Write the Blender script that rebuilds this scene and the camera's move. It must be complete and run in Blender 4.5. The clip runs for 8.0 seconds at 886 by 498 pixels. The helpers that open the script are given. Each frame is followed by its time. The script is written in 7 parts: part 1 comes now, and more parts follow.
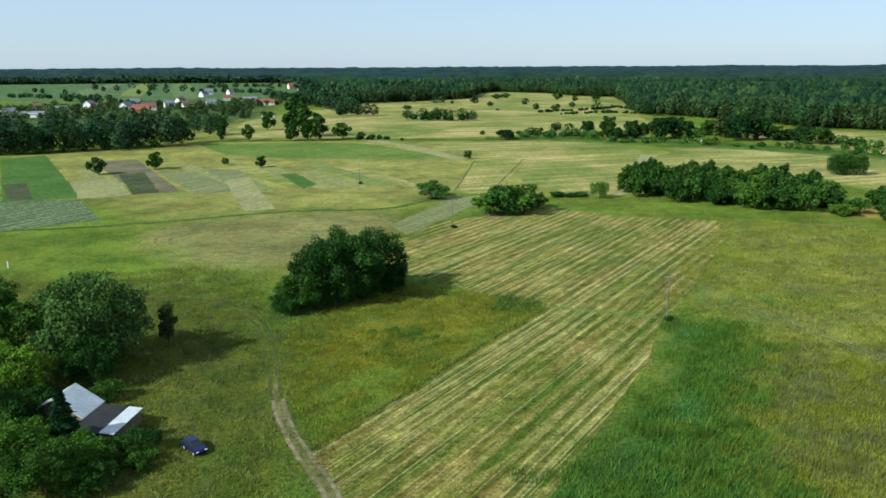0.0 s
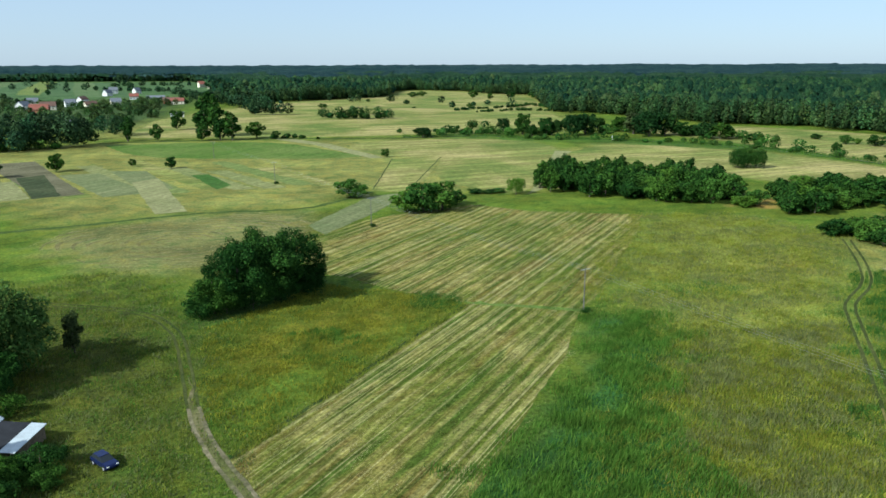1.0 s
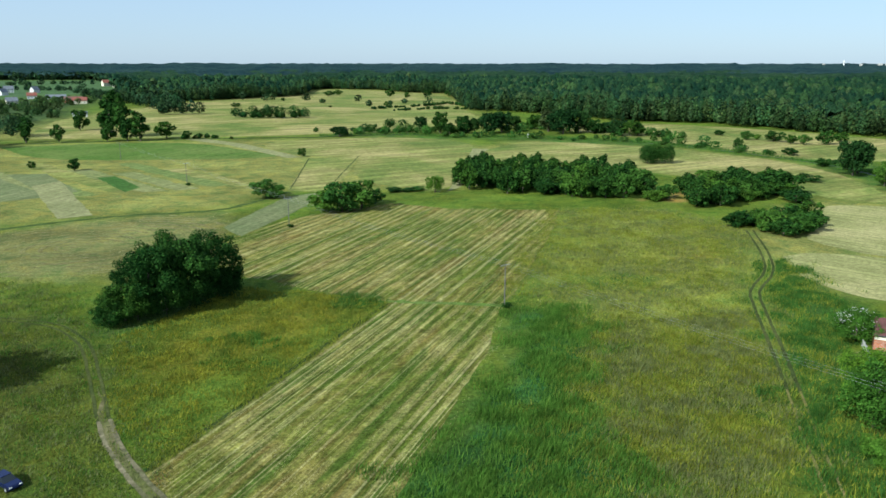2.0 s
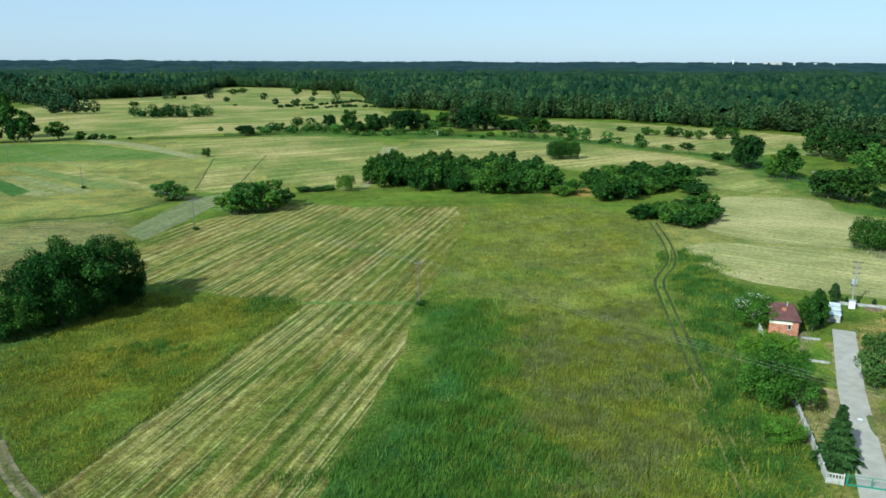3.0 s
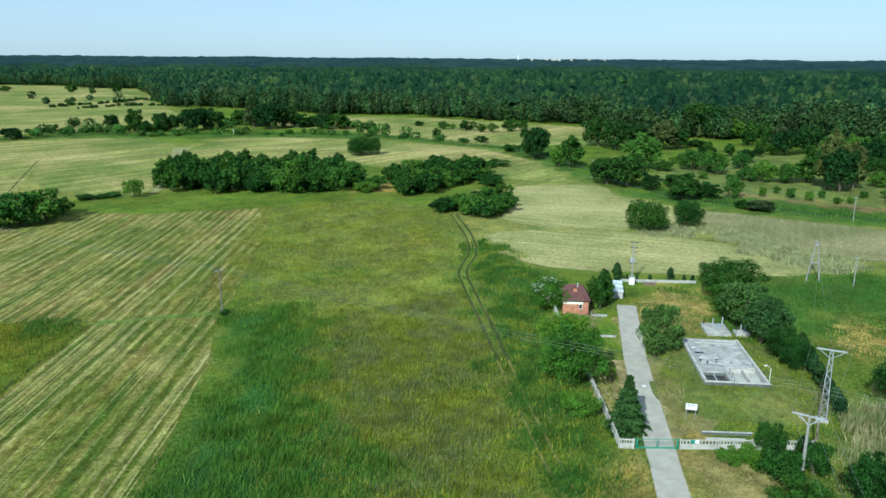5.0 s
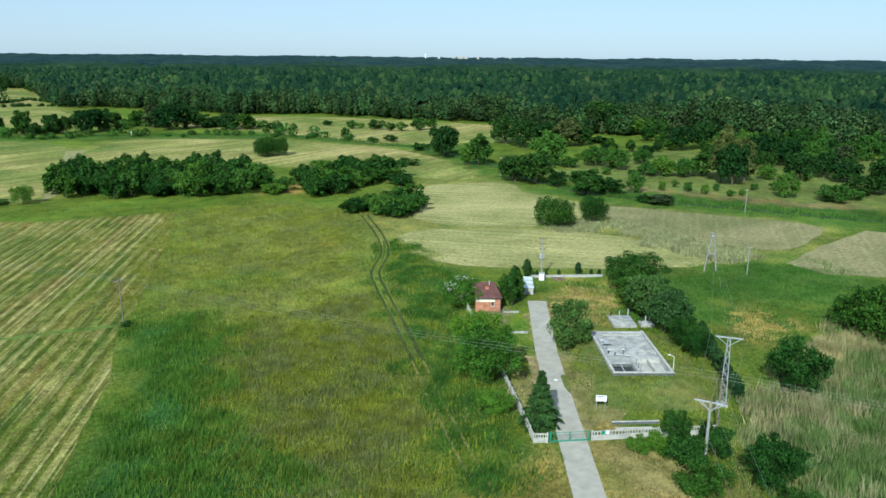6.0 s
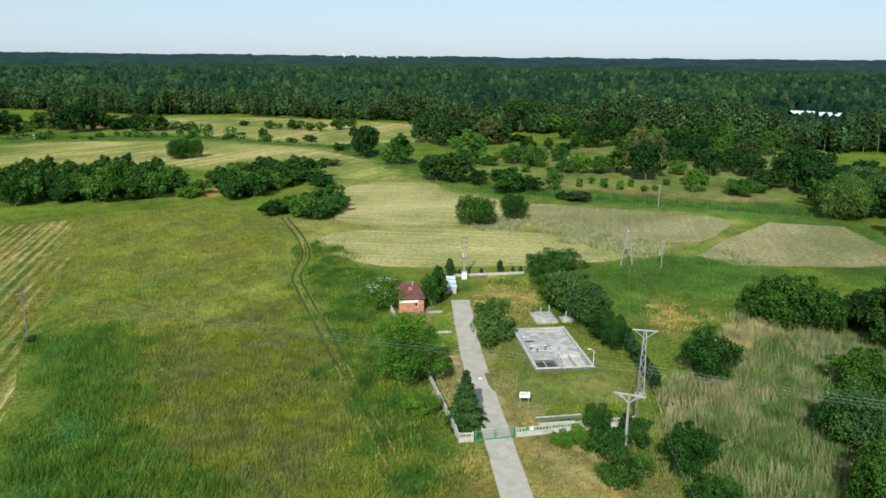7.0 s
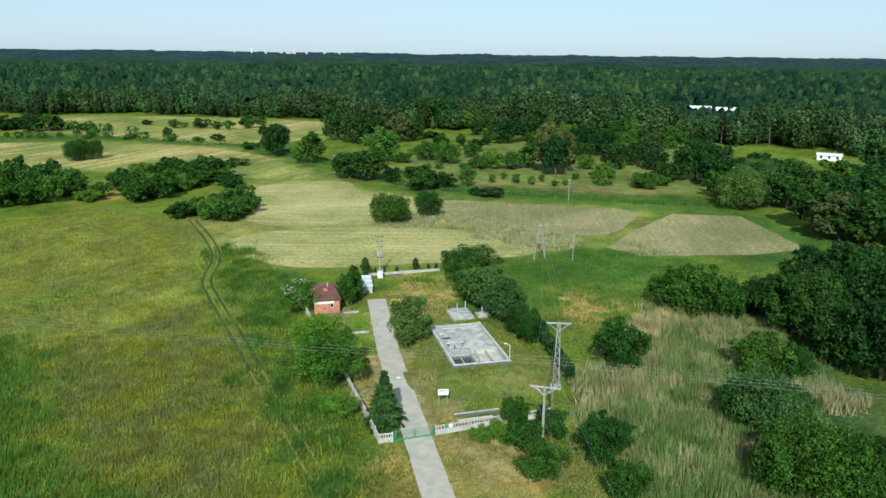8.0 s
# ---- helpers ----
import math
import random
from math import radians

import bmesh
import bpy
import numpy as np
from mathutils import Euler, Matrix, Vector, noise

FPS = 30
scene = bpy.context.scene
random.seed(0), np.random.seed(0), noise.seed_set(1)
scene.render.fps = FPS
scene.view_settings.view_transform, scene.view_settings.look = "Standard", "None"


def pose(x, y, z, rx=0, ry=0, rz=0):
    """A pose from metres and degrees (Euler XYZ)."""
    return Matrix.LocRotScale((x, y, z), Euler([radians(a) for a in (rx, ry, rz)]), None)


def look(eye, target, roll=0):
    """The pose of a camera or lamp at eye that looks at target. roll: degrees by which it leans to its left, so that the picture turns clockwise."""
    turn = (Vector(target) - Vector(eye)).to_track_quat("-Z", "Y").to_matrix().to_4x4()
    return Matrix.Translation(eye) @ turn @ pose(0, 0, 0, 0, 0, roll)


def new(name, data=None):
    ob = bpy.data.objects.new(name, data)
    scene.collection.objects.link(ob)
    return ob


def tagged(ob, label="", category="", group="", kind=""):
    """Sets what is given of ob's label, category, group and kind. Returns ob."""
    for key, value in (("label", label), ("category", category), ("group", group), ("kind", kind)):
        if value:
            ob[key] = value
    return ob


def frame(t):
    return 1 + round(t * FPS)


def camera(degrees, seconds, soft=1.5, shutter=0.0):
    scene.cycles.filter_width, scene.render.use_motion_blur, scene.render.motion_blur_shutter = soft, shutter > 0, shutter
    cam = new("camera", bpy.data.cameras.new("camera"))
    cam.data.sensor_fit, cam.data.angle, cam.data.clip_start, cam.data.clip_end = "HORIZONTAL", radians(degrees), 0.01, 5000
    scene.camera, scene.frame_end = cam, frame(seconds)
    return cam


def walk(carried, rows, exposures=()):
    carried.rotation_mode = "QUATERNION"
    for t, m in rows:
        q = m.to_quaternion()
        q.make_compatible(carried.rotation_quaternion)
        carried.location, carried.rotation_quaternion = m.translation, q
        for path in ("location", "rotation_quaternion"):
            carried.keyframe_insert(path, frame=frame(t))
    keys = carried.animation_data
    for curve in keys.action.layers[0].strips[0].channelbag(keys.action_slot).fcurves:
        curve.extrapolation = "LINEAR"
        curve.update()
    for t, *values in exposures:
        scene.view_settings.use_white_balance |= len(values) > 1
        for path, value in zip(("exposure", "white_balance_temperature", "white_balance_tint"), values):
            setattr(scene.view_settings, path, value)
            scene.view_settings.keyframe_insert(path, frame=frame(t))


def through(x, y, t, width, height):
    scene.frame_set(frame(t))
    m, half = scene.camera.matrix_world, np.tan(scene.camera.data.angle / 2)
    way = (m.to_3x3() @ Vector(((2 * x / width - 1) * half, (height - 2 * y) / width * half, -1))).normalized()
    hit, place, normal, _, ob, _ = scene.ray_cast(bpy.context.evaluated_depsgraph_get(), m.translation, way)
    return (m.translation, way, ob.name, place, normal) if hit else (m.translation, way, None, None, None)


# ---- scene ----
cam = camera(61.63, 8.0, soft=1.6)
# seconds, place, yaw, pitch, roll
ROWS = [
    (0.0, 0.00, 0.00, 50.00, 0.01, -13.92, -0.27),
    (0.5, 0.11, 0.24, 49.92, -3.22, -13.99, -0.25),
    (1.0, 0.20, 0.51, 49.79, -6.33, -14.07, -0.16),
    (2.5, 0.27, 1.48, 49.33, -16.02, -14.21, 0.12),
    (3.0, 0.39, 1.91, 49.27, -19.59, -14.29, 0.20),
    (3.5, 0.74, 2.26, 49.30, -23.34, -14.36, 0.24),
    (4.0, 1.05, 2.44, 49.41, -27.19, -14.45, 0.25),
    (4.5, 1.28, 2.60, 49.51, -31.02, -14.50, 0.33),
    (6.0, 2.05, 3.07, 50.06, -41.71, -14.63, 0.49),
    (6.5, 2.37, 3.10, 50.22, -44.76, -14.65, 0.51),
    (7.0, 2.67, 3.11, 50.39, -47.75, -14.68, 0.55),
    (7.5, 2.92, 3.15, 50.49, -51.02, -14.84, 0.62),
    (8.0, 3.15, 3.20, 50.63, -54.43, -14.87, 0.67),
]
walk(cam, [(t, pose(x, y, z, 90 + pitch, 0, yaw) @ pose(0, 0, 0, 0, 0, roll)) for t, x, y, z, yaw, pitch, roll in ROWS],
     exposures=[(0.0, 0.46, 5850, 0), (1.0, 0.46, 5650, -1), (2.5, 0.45, 5550, -3), (3.0, 0.45, 5400, -6), (4.5, 0.45, 5350, -7), (6.0, 0.44, 5500, -4), (7.0, 0.45, 6100, 2), (7.5, 0.45, 6100, 3), (8.0, 0.45, 5850, -1)])   # its white balance drifts

# ---- world, sun, exposure ----
SUN_TO = Vector((0.87, 0.50, 0.0)).normalized()      # the way the shadows fall
SUN_ELEV = 35.0
world = bpy.data.worlds.new("world")
scene.world = world
world.use_nodes = True
wn = world.node_tree
sky = wn.nodes.new("ShaderNodeTexSky")
sky.sky_type, sky.sun_disc = "NISHITA", False
sky.sun_elevation, sky.sun_rotation = radians(SUN_ELEV), math.atan2(-SUN_TO.x, -SUN_TO.y)
sky.altitude, sky.air_density, sky.dust_density, sky.ozone_density = 100, 1.0, 0.5, 2.0
background = next(n for n in wn.nodes if n.type == "BACKGROUND")
background.inputs["Strength"].default_value = 0.079
tint = wn.nodes.new("ShaderNodeMix")                  # a cool, slightly hazy summer sky
tint.data_type, tint.blend_type = "RGBA", "MULTIPLY"
tint.inputs[0].default_value, tint.inputs[7].default_value = 1.0, (0.84, 0.95, 1.20, 1)
wn.links.new(sky.outputs[0], tint.inputs[6])
haze = wn.nodes.new("ShaderNodeMix")                  # thin even haze in front of it
haze.data_type = "RGBA"
haze.inputs[0].default_value, haze.inputs[7].default_value = 0.62, (6.5, 7.1, 8.0, 1)
wn.links.new(tint.outputs[2], haze.inputs[6])
wn.links.new(haze.outputs[2], background.inputs["Color"])
sun_data = bpy.data.lights.new("sun", "SUN")
sun_data.energy, sun_data.angle, sun_data.color = 5.0, radians(0.6), (1.0, 0.95, 0.85)
sun = new("sun", sun_data)
sun.matrix_world = look(tuple(-SUN_TO * 100 + Vector((0, 0, 100 * math.tan(radians(SUN_ELEV))))), (0, 0, 0))
scene.view_settings.exposure = 0.48
scene.view_settings.use_white_balance, scene.view_settings.white_balance_temperature, scene.view_settings.white_balance_tint = True, 6350, 2

# ---- materials ----
class Graph:
    """A small maker of shader nodes for one material."""

    def __init__(self, name):
        self.m = bpy.data.materials.new(name)
        self.m.use_nodes = True
        self.t = self.m.node_tree
        self.bsdf = next(n for n in self.t.nodes if n.type == "BSDF_PRINCIPLED")
        self.out = next(n for n in self.t.nodes if n.type == "OUTPUT_MATERIAL")
        self.geo = self.t.nodes.new("ShaderNodeNewGeometry")
        self.obj = self.t.nodes.new("ShaderNodeObjectInfo")
        self.bsdf.inputs["Roughness"].default_value = 0.85
        self.bsdf.inputs["Specular IOR Level"].default_value = 0.02

    def link(self, a, b):
        self.t.links.new(a, b)

    def pos(self, scale=(1, 1, 1), turn=0.0, local=False):
        vec = self.geo.outputs["Position"]
        if local:
            vec = self.t.nodes.new("ShaderNodeTexCoord").outputs["Object"]
        m = self.t.nodes.new("ShaderNodeMapping")
        m.inputs["Rotation"].default_value = (0, 0, radians(turn))
        if turn:
            first = m
            self.link(vec, first.inputs["Vector"])
            m = self.t.nodes.new("ShaderNodeMapping")
            vec = first.outputs[0]
        m.inputs["Scale"].default_value = scale
        self.link(vec, m.inputs["Vector"])
        return m.outputs[0]

    def noise(self, vec, scale, detail=4.0, rough=0.6, dist=0.0):
        n = self.t.nodes.new("ShaderNodeTexNoise")
        n.inputs["Scale"].default_value, n.inputs["Detail"].default_value = scale, detail
        n.inputs["Roughness"].default_value, n.inputs["Distortion"].default_value = rough, dist
        self.link(vec, n.inputs["Vector"])
        return n.outputs[0]

    def ramp(self, fac, stops):
        r = self.t.nodes.new("ShaderNodeValToRGB")
        e = r.color_ramp.elements
        while len(e) < len(stops):
            e.new(0.5)
        for k, (p, c) in zip(e, stops):
            k.position = p
            k.color = (*c, 1) if len(c) == 3 else (c[0], c[0], c[0], 1)
        self.link(fac, r.inputs[0])
        return r.outputs[0]

    def mix(self, fac, a, b, mode="MIX"):
        n = self.t.nodes.new("ShaderNodeMix")
        n.data_type, n.blend_type = "RGBA", mode
        for v, k in ((fac, 0), (a, 6), (b, 7)):
            if isinstance(v, (int, float)):
                n.inputs[k].default_value = v
            elif isinstance(v, tuple):
                n.inputs[k].default_value = (*v, 1)
            else:
                self.link(v, n.inputs[k])
        return n.outputs[2]

    def vary(self, fac, low, high):
        """A grey factor round one, to multiply a colour by."""
        return self.ramp(fac, ((0.37, (low,)), (0.63, (high,))))

    def bump(self, height, strength=0.5, distance=0.1):
        b = self.t.nodes.new("ShaderNodeBump")
        b.inputs["Strength"].default_value, b.inputs["Distance"].default_value = strength, distance
        self.link(height, b.inputs["Height"])
        self.link(b.outputs[0], self.bsdf.inputs["Normal"])

    def colour(self, c):
        if isinstance(c, tuple):
            self.bsdf.inputs["Base Color"].default_value = (*c, 1)
        else:
            self.link(c, self.bsdf.inputs["Base Color"])
        return self

    def set(self, **kw):
        for k, v in kw.items():
            self.bsdf.inputs[k.replace("_", " ")].default_value = v
        return self


def plain(name, c, rough=0.7, metal=0.0, spot=0.25, size=1.5, local=False):
    """A surface with blotches and grain of its own."""
    g = Graph(name)
    p = g.pos(local=local)
    col = g.mix(1.0, c, g.vary(g.noise(p, size, 5), 1 - spot, 1 + spot * 0.6), "MULTIPLY")
    col = g.mix(1.0, col, g.vary(g.noise(p, size * 14, 3), 1 - spot * 0.6, 1 + spot * 0.4), "MULTIPLY")
    g.colour(col).set(Roughness=rough, Metallic=metal, Specular_IOR_Level=0.3)
    g.bump(g.noise(p, size * 10, 4), 0.25, 0.02)
    return g.m


def ground_material():
    g = Graph("meadow_ground")
    cover = g.t.nodes.new("ShaderNodeAttribute")
    cover.attribute_name = "cover"
    p = g.pos()
    col = g.mix(1.0, cover.outputs["Color"], g.vary(g.noise(p, 0.035, 5, 0.65), 0.72, 1.25), "MULTIPLY")
    col = g.mix(1.0, col, g.ramp(g.noise(p, 0.16, 5, 0.7, 0.6), ((0.36, (0.62, 0.78, 0.70)), (0.5, (1.0, 1.0, 1.0)), (0.64, (1.24, 1.12, 0.92)))), "MULTIPLY")
    col = g.mix(1.0, col, g.vary(g.noise(p, 1.3, 6, 0.75), 0.55, 1.35), "MULTIPLY")
    g.colour(col)
    g.bump(g.noise(p, 1.6, 6, 0.75), 0.9, 0.35)
    return g.m


def field_material(name, stops, turn=0.0, pitch=3.0, patch=0.03, grain=0.6, streak=0.45, rows=0.0):
    """A mown or sown field: colour stops over broad patches, with streaks along the working direction."""
    g = Graph(name)
    p = g.pos()
    col = g.ramp(g.noise(p, patch, 5, 0.65, 0.5), stops)
    along = g.pos((1.0 / pitch, 0.012, 1), turn)
    lines = g.noise(along, 1.0, 3, 0.65)
    col = g.mix(1.0, col, g.ramp(lines, ((0.38, (1 - streak,)), (0.5, (0.95,)), (0.6, (1 + streak * 1.3,)))), "MULTIPLY")
    if rows:
        wv = g.t.nodes.new("ShaderNodeTexWave")
        wv.inputs["Scale"].default_value, wv.inputs["Distortion"].default_value = 0.31416 / rows, 0.5
        wv.inputs["Detail"].default_value, wv.inputs["Detail Scale"].default_value = 3.0, 0.4
        wv.inputs["Phase Offset"].default_value = math.pi
        g.link(g.pos((1, 1, 1), turn), wv.inputs["Vector"])
        lined = g.mix(1.0, col, g.ramp(wv.outputs[1], ((0.1, (1 - streak * 0.7,)), (0.6, (1.0,)))), "MULTIPLY")
        lined = g.mix(g.ramp(wv.outputs[1], ((0.66, (0.0,)), (0.98, (min(1.0, streak * 1.7),)))), lined, (0.30, 0.27, 0.12))
        col = g.mix(g.ramp(g.noise(g.pos((0.25, 0.02, 1), turn), 1.0, 4), ((0.40, (0.15,)), (0.58, (1.0,)))), col, lined)
    fine = g.noise(g.pos((1.6, 0.10, 1), turn), 1.0, 4, 0.7)
    col = g.mix(1.0, col, g.vary(fine, 1 - streak * 0.6, 1 + streak * 0.5), "MULTIPLY")
    col = g.mix(1.0, col, g.vary(g.noise(p, grain, 6, 0.75), 0.68, 1.3), "MULTIPLY")
    g.colour(col)
    g.bump(g.noise(p, 2.0, 6, 0.75), 0.6, 0.2)
    return g.m


def mown_material():
    """Freshly cut hay meadow: uneven olive and brown ground, thin irregular lines of straw along the mowing direction."""
    g = Graph("mown_hay")
    p = g.pos()
    bend = g.pos((1, 1, 1), -STRIPE)

    def lines(width, long, detail, rough):
        m = g.t.nodes.new("ShaderNodeMapping")
        m.inputs["Scale"].default_value = (1.0 / width, 1.0 / long, 1)
        g.link(bend, m.inputs["Vector"])
        return g.noise(m.outputs[0], 1.0, detail, rough)

    def bands(period, wander):
        w = g.t.nodes.new("ShaderNodeTexWave")
        w.inputs["Scale"].default_value, w.inputs["Distortion"].default_value = 0.31416 / period, wander
        w.inputs["Detail"].default_value, w.inputs["Detail Scale"].default_value, w.inputs["Detail Roughness"].default_value = 3.0, 0.35, 0.6
        m = g.t.nodes.new("ShaderNodeMapping")
        m.inputs["Scale"].default_value = (1, 0.12, 1)
        g.link(bend, m.inputs["Vector"])
        g.link(m.outputs[0], w.inputs["Vector"])
        return w.outputs[1]

    broad = g.noise(p, 0.035, 6, 0.7, 0.6)
    col = g.ramp(broad, ((0.36, (0.078, 0.108, 0.014)), (0.45, (0.118, 0.135, 0.022)), (0.54, (0.175, 0.165, 0.036)), (0.66, (0.270, 0.215, 0.068))))
    brown = g.ramp(lines(7.5, 38.0, 5, 0.7), ((0.49, (0.0,)), (0.63, (0.75,))))
    col = g.mix(brown, col, (0.140, 0.092, 0.026))
    green = g.ramp(lines(3.4, 40.0, 4, 0.7), ((0.48, (0.0,)), (0.60, (0.85,))))
    col = g.mix(green, col, (0.052, 0.090, 0.012))
    swath, worn = bands(2.7, 0.9), g.noise(p, 0.09, 5, 0.75)
    strong = g.ramp(lines(9.0, 30.0, 4, 0.65), ((0.42, (0.05,)), (0.62, (1.0,))))
    ditch = g.mix(1.0, g.ramp(swath, ((0.04, (0.55,)), (0.34, (0.0,)))), strong, "MULTIPLY")
    col = g.mix(ditch, col, (0.060, 0.058, 0.014))
    straw = g.mix(1.0, g.ramp(swath, ((0.62, (0.0,)), (0.92, (0.75,)))), g.mix(1.0, strong, g.ramp(worn, ((0.36, (0.25,)), (0.58, (1.0,)))), "MULTIPLY"), "MULTIPLY")
    col = g.mix(straw, col, (0.345, 0.300, 0.105))
    thin = g.mix(1.0, g.ramp(lines(0.55, 35.0, 2, 0.5), ((0.55, (0.0,)), (0.64, (0.7,)))), g.ramp(broad, ((0.40, (0.25,)), (0.60, (1.0,)))), "MULTIPLY")
    col = g.mix(thin, col, (0.33, 0.295, 0.11))
    wheel = g.ramp(lines(0.42, 300.0, 1, 0.4), ((0.60, (0.0,)), (0.66, (0.65,))))
    col = g.mix(wheel, col, (0.36, 0.325, 0.135))
    col = g.mix(1.0, col, g.vary(lines(0.8, 6.0, 5, 0.75), 0.66, 1.3), "MULTIPLY")
    col = g.mix(1.0, col, g.vary(g.noise(p, 1.7, 6, 0.8), 0.50, 1.45), "MULTIPLY")
    col = g.mix(1.0, col, g.vary(g.noise(p, 0.4, 4, 0.7), 0.75, 1.22), "MULTIPLY")
    g.colour(col)
    g.bump(g.noise(p, 2.0, 6, 0.75), 0.8, 0.25)
    return g.m


def leaf_material(name, dark, light, through=0.25, size=0.35, low=0.75, high=1.25, tone=False):
    g = Graph(name)
    isl = g.geo.outputs["Random Per Island"]
    col = g.mix(isl, dark, light)
    if tone:                                          # each tree of a grove has its own shade of green
        own = g.t.nodes.new("ShaderNodeAttribute")
        own.attribute_name = "tone"
        col = g.mix(1.0, col, own.outputs["Color"], "MULTIPLY")
    col = g.mix(1.0, col, g.ramp(g.obj.outputs["Random"], ((0.0, (0.64, 0.74, 0.82)), (0.5, (1.0, 1.0, 1.0)), (1.0, (1.42, 1.24, 0.95)))), "MULTIPLY")
    col = g.mix(1.0, col, g.vary(g.noise(g.pos(), size, 4), low, high), "MULTIPLY")
    g.colour(col).set(Roughness=0.6)
    tr = g.t.nodes.new("ShaderNodeBsdfTranslucent")
    ms = g.t.nodes.new("ShaderNodeMixShader")
    ms.inputs[0].default_value = through
    g.link(col, tr.inputs[0])
    g.link(g.bsdf.outputs[0], ms.inputs[1])
    g.link(tr.outputs[0], ms.inputs[2])
    g.link(ms.outputs[0], g.out.inputs[0])
    return g.m


M_GROUND = ground_material()
STRIPE = -math.degrees(math.atan2(40, 60))          # the mowing direction, clockwise from +y
M_MOWN = mown_material()
M_MOWN_PALE = field_material("mown_pale", ((0.38, (0.215, 0.214, 0.078)), (0.5, (0.278, 0.265, 0.102)), (0.62, (0.355, 0.318, 0.138))), -36, 1.6, 0.03, 0.9, 0.12, 3.0)
M_MOWN_FAR = field_material("mown_far", ((0.38, (0.120, 0.155, 0.036)), (0.5, (0.20, 0.200, 0.058)), (0.62, (0.30, 0.255, 0.098))), 72, 5.0, 0.014, 0.4, 0.22)
M_CROP = field_material("green_crop", ((0.38, (0.046, 0.100, 0.020)), (0.62, (0.068, 0.125, 0.028))), 28, 1.2, 0.03, 0.5, 0.12)
M_CROP_BLUE = field_material("oat_crop", ((0.38, (0.135, 0.155, 0.065)), (0.62, (0.17, 0.18, 0.08))), 28, 1.5, 0.05, 0.6, 0.15)
M_SOIL = field_material("ploughed_soil", ((0.38, (0.105, 0.098, 0.055)), (0.62, (0.15, 0.135, 0.08))), 28, 1.0, 0.05, 0.8, 0.2)
M_SOIL_DARK = field_material("dark_soil", ((0.38, (0.042, 0.055, 0.026)), (0.62, (0.066, 0.075, 0.036))), 28, 1.0, 0.05, 0.8, 0.2)
M_STRAW = field_material("straw_strip", ((0.38, (0.20, 0.20, 0.085)), (0.62, (0.25, 0.24, 0.110))), 20, 2.0, 0.03, 0.5, 0.10)
M_GRASS = field_material("lush_grass", ((0.38, (0.08, 0.135, 0.024)), (0.62, (0.125, 0.165, 0.04))), 28, 3.0, 0.03, 0.4, 0.10)
M_STRIP = field_material("cut_strip", ((0.38, (0.170, 0.185, 0.066)), (0.62, (0.215, 0.215, 0.085))), 33, 2.4, 0.02, 0.4, 0.14)
M_STRIP_GREEN = field_material("green_strip", ((0.38, (0.125, 0.165, 0.045)), (0.62, (0.165, 0.190, 0.06))), 33, 2.4, 0.02, 0.4, 0.14)
M_HAY_BROWN = field_material("brownish_hay", ((0.38, (0.155, 0.155, 0.066)), (0.5, (0.19, 0.18, 0.082)), (0.62, (0.25, 0.222, 0.11))), 60, 1.8, 0.03, 0.9, 0.06)
M_BALK = field_material("rough_balk", ((0.38, (0.03, 0.05, 0.015)), (0.62, (0.055, 0.075, 0.02))), 0, 2.0, 0.1, 0.8, 0.05)
M_DIRT = field_material("dirt_track", ((0.38, (0.10, 0.098, 0.045)), (0.5, (0.16, 0.14, 0.08)), (0.62, (0.24, 0.20, 0.125))), 0, 2.0, 0.15, 1.2, 0.05)
M_SAND = field_material("dry_grass_sand", ((0.38, (0.18, 0.15, 0.06)), (0.62, (0.32, 0.25, 0.13))), 0, 2.0, 0.15, 0.9, 0.05)
M_LEAF = leaf_material("leaves", (0.011, 0.037, 0.007), (0.048, 0.110, 0.018), 0.2, 0.5, 0.6, 1.35)
M_LEAF_FRESH = leaf_material("fresh_leaves", (0.038, 0.098, 0.010), (0.105, 0.205, 0.026))
M_LEAF_MID = leaf_material("young_leaves", (0.034, 0.086, 0.012), (0.084, 0.170, 0.028))
M_LEAF_WILLOW = leaf_material("willow_leaves", (0.028, 0.070, 0.018), (0.080, 0.145, 0.038))
M_NEEDLE = leaf_material("needles", (0.013, 0.036, 0.012), (0.036, 0.076, 0.024), 0.1)
M_FOREST = leaf_material("forest_leaves", (0.013, 0.036, 0.014), (0.042, 0.086, 0.030), 0.15, 0.05, 0.55, 1.45, True)
M_GROVE = leaf_material("grove_leaves", (0.012, 0.038, 0.009), (0.040, 0.095, 0.020), 0.2, 0.3, 0.7, 1.3, True)
M_GROVE_FRESH = leaf_material("fresh_grove_leaves", (0.030, 0.078, 0.012), (0.070, 0.150, 0.026), 0.2, 0.3, 0.75, 1.25, True)
M_LEAF_DARK = leaf_material("dark_leaves", (0.012, 0.036, 0.009), (0.032, 0.076, 0.017), 0.2, 0.5, 0.6, 1.3)
M_LEAF_OLIVE = leaf_material("olive_leaves", (0.036, 0.058, 0.018), (0.085, 0.105, 0.036), 0.2, 0.5, 0.6, 1.3)
M_BARK = plain("bark", (0.10, 0.08, 0.06), 0.9, 0, 0.4, 3.0)
M_BLADE = leaf_material("grass_blades", (0.098, 0.158, 0.016), (0.235, 0.242, 0.040), 0.4)
M_BLADE_REED = leaf_material("reed_blades", (0.036, 0.104, 0.014), (0.100, 0.185, 0.034), 0.4)
M_BLADE_BROWN = leaf_material("seeding_grass", (0.130, 0.156, 0.040), (0.250, 0.238, 0.088), 0.4)
M_BLADE_YELLOW = leaf_material("yellow_grass", (0.155, 0.180, 0.016), (0.31, 0.275, 0.032), 0.4)
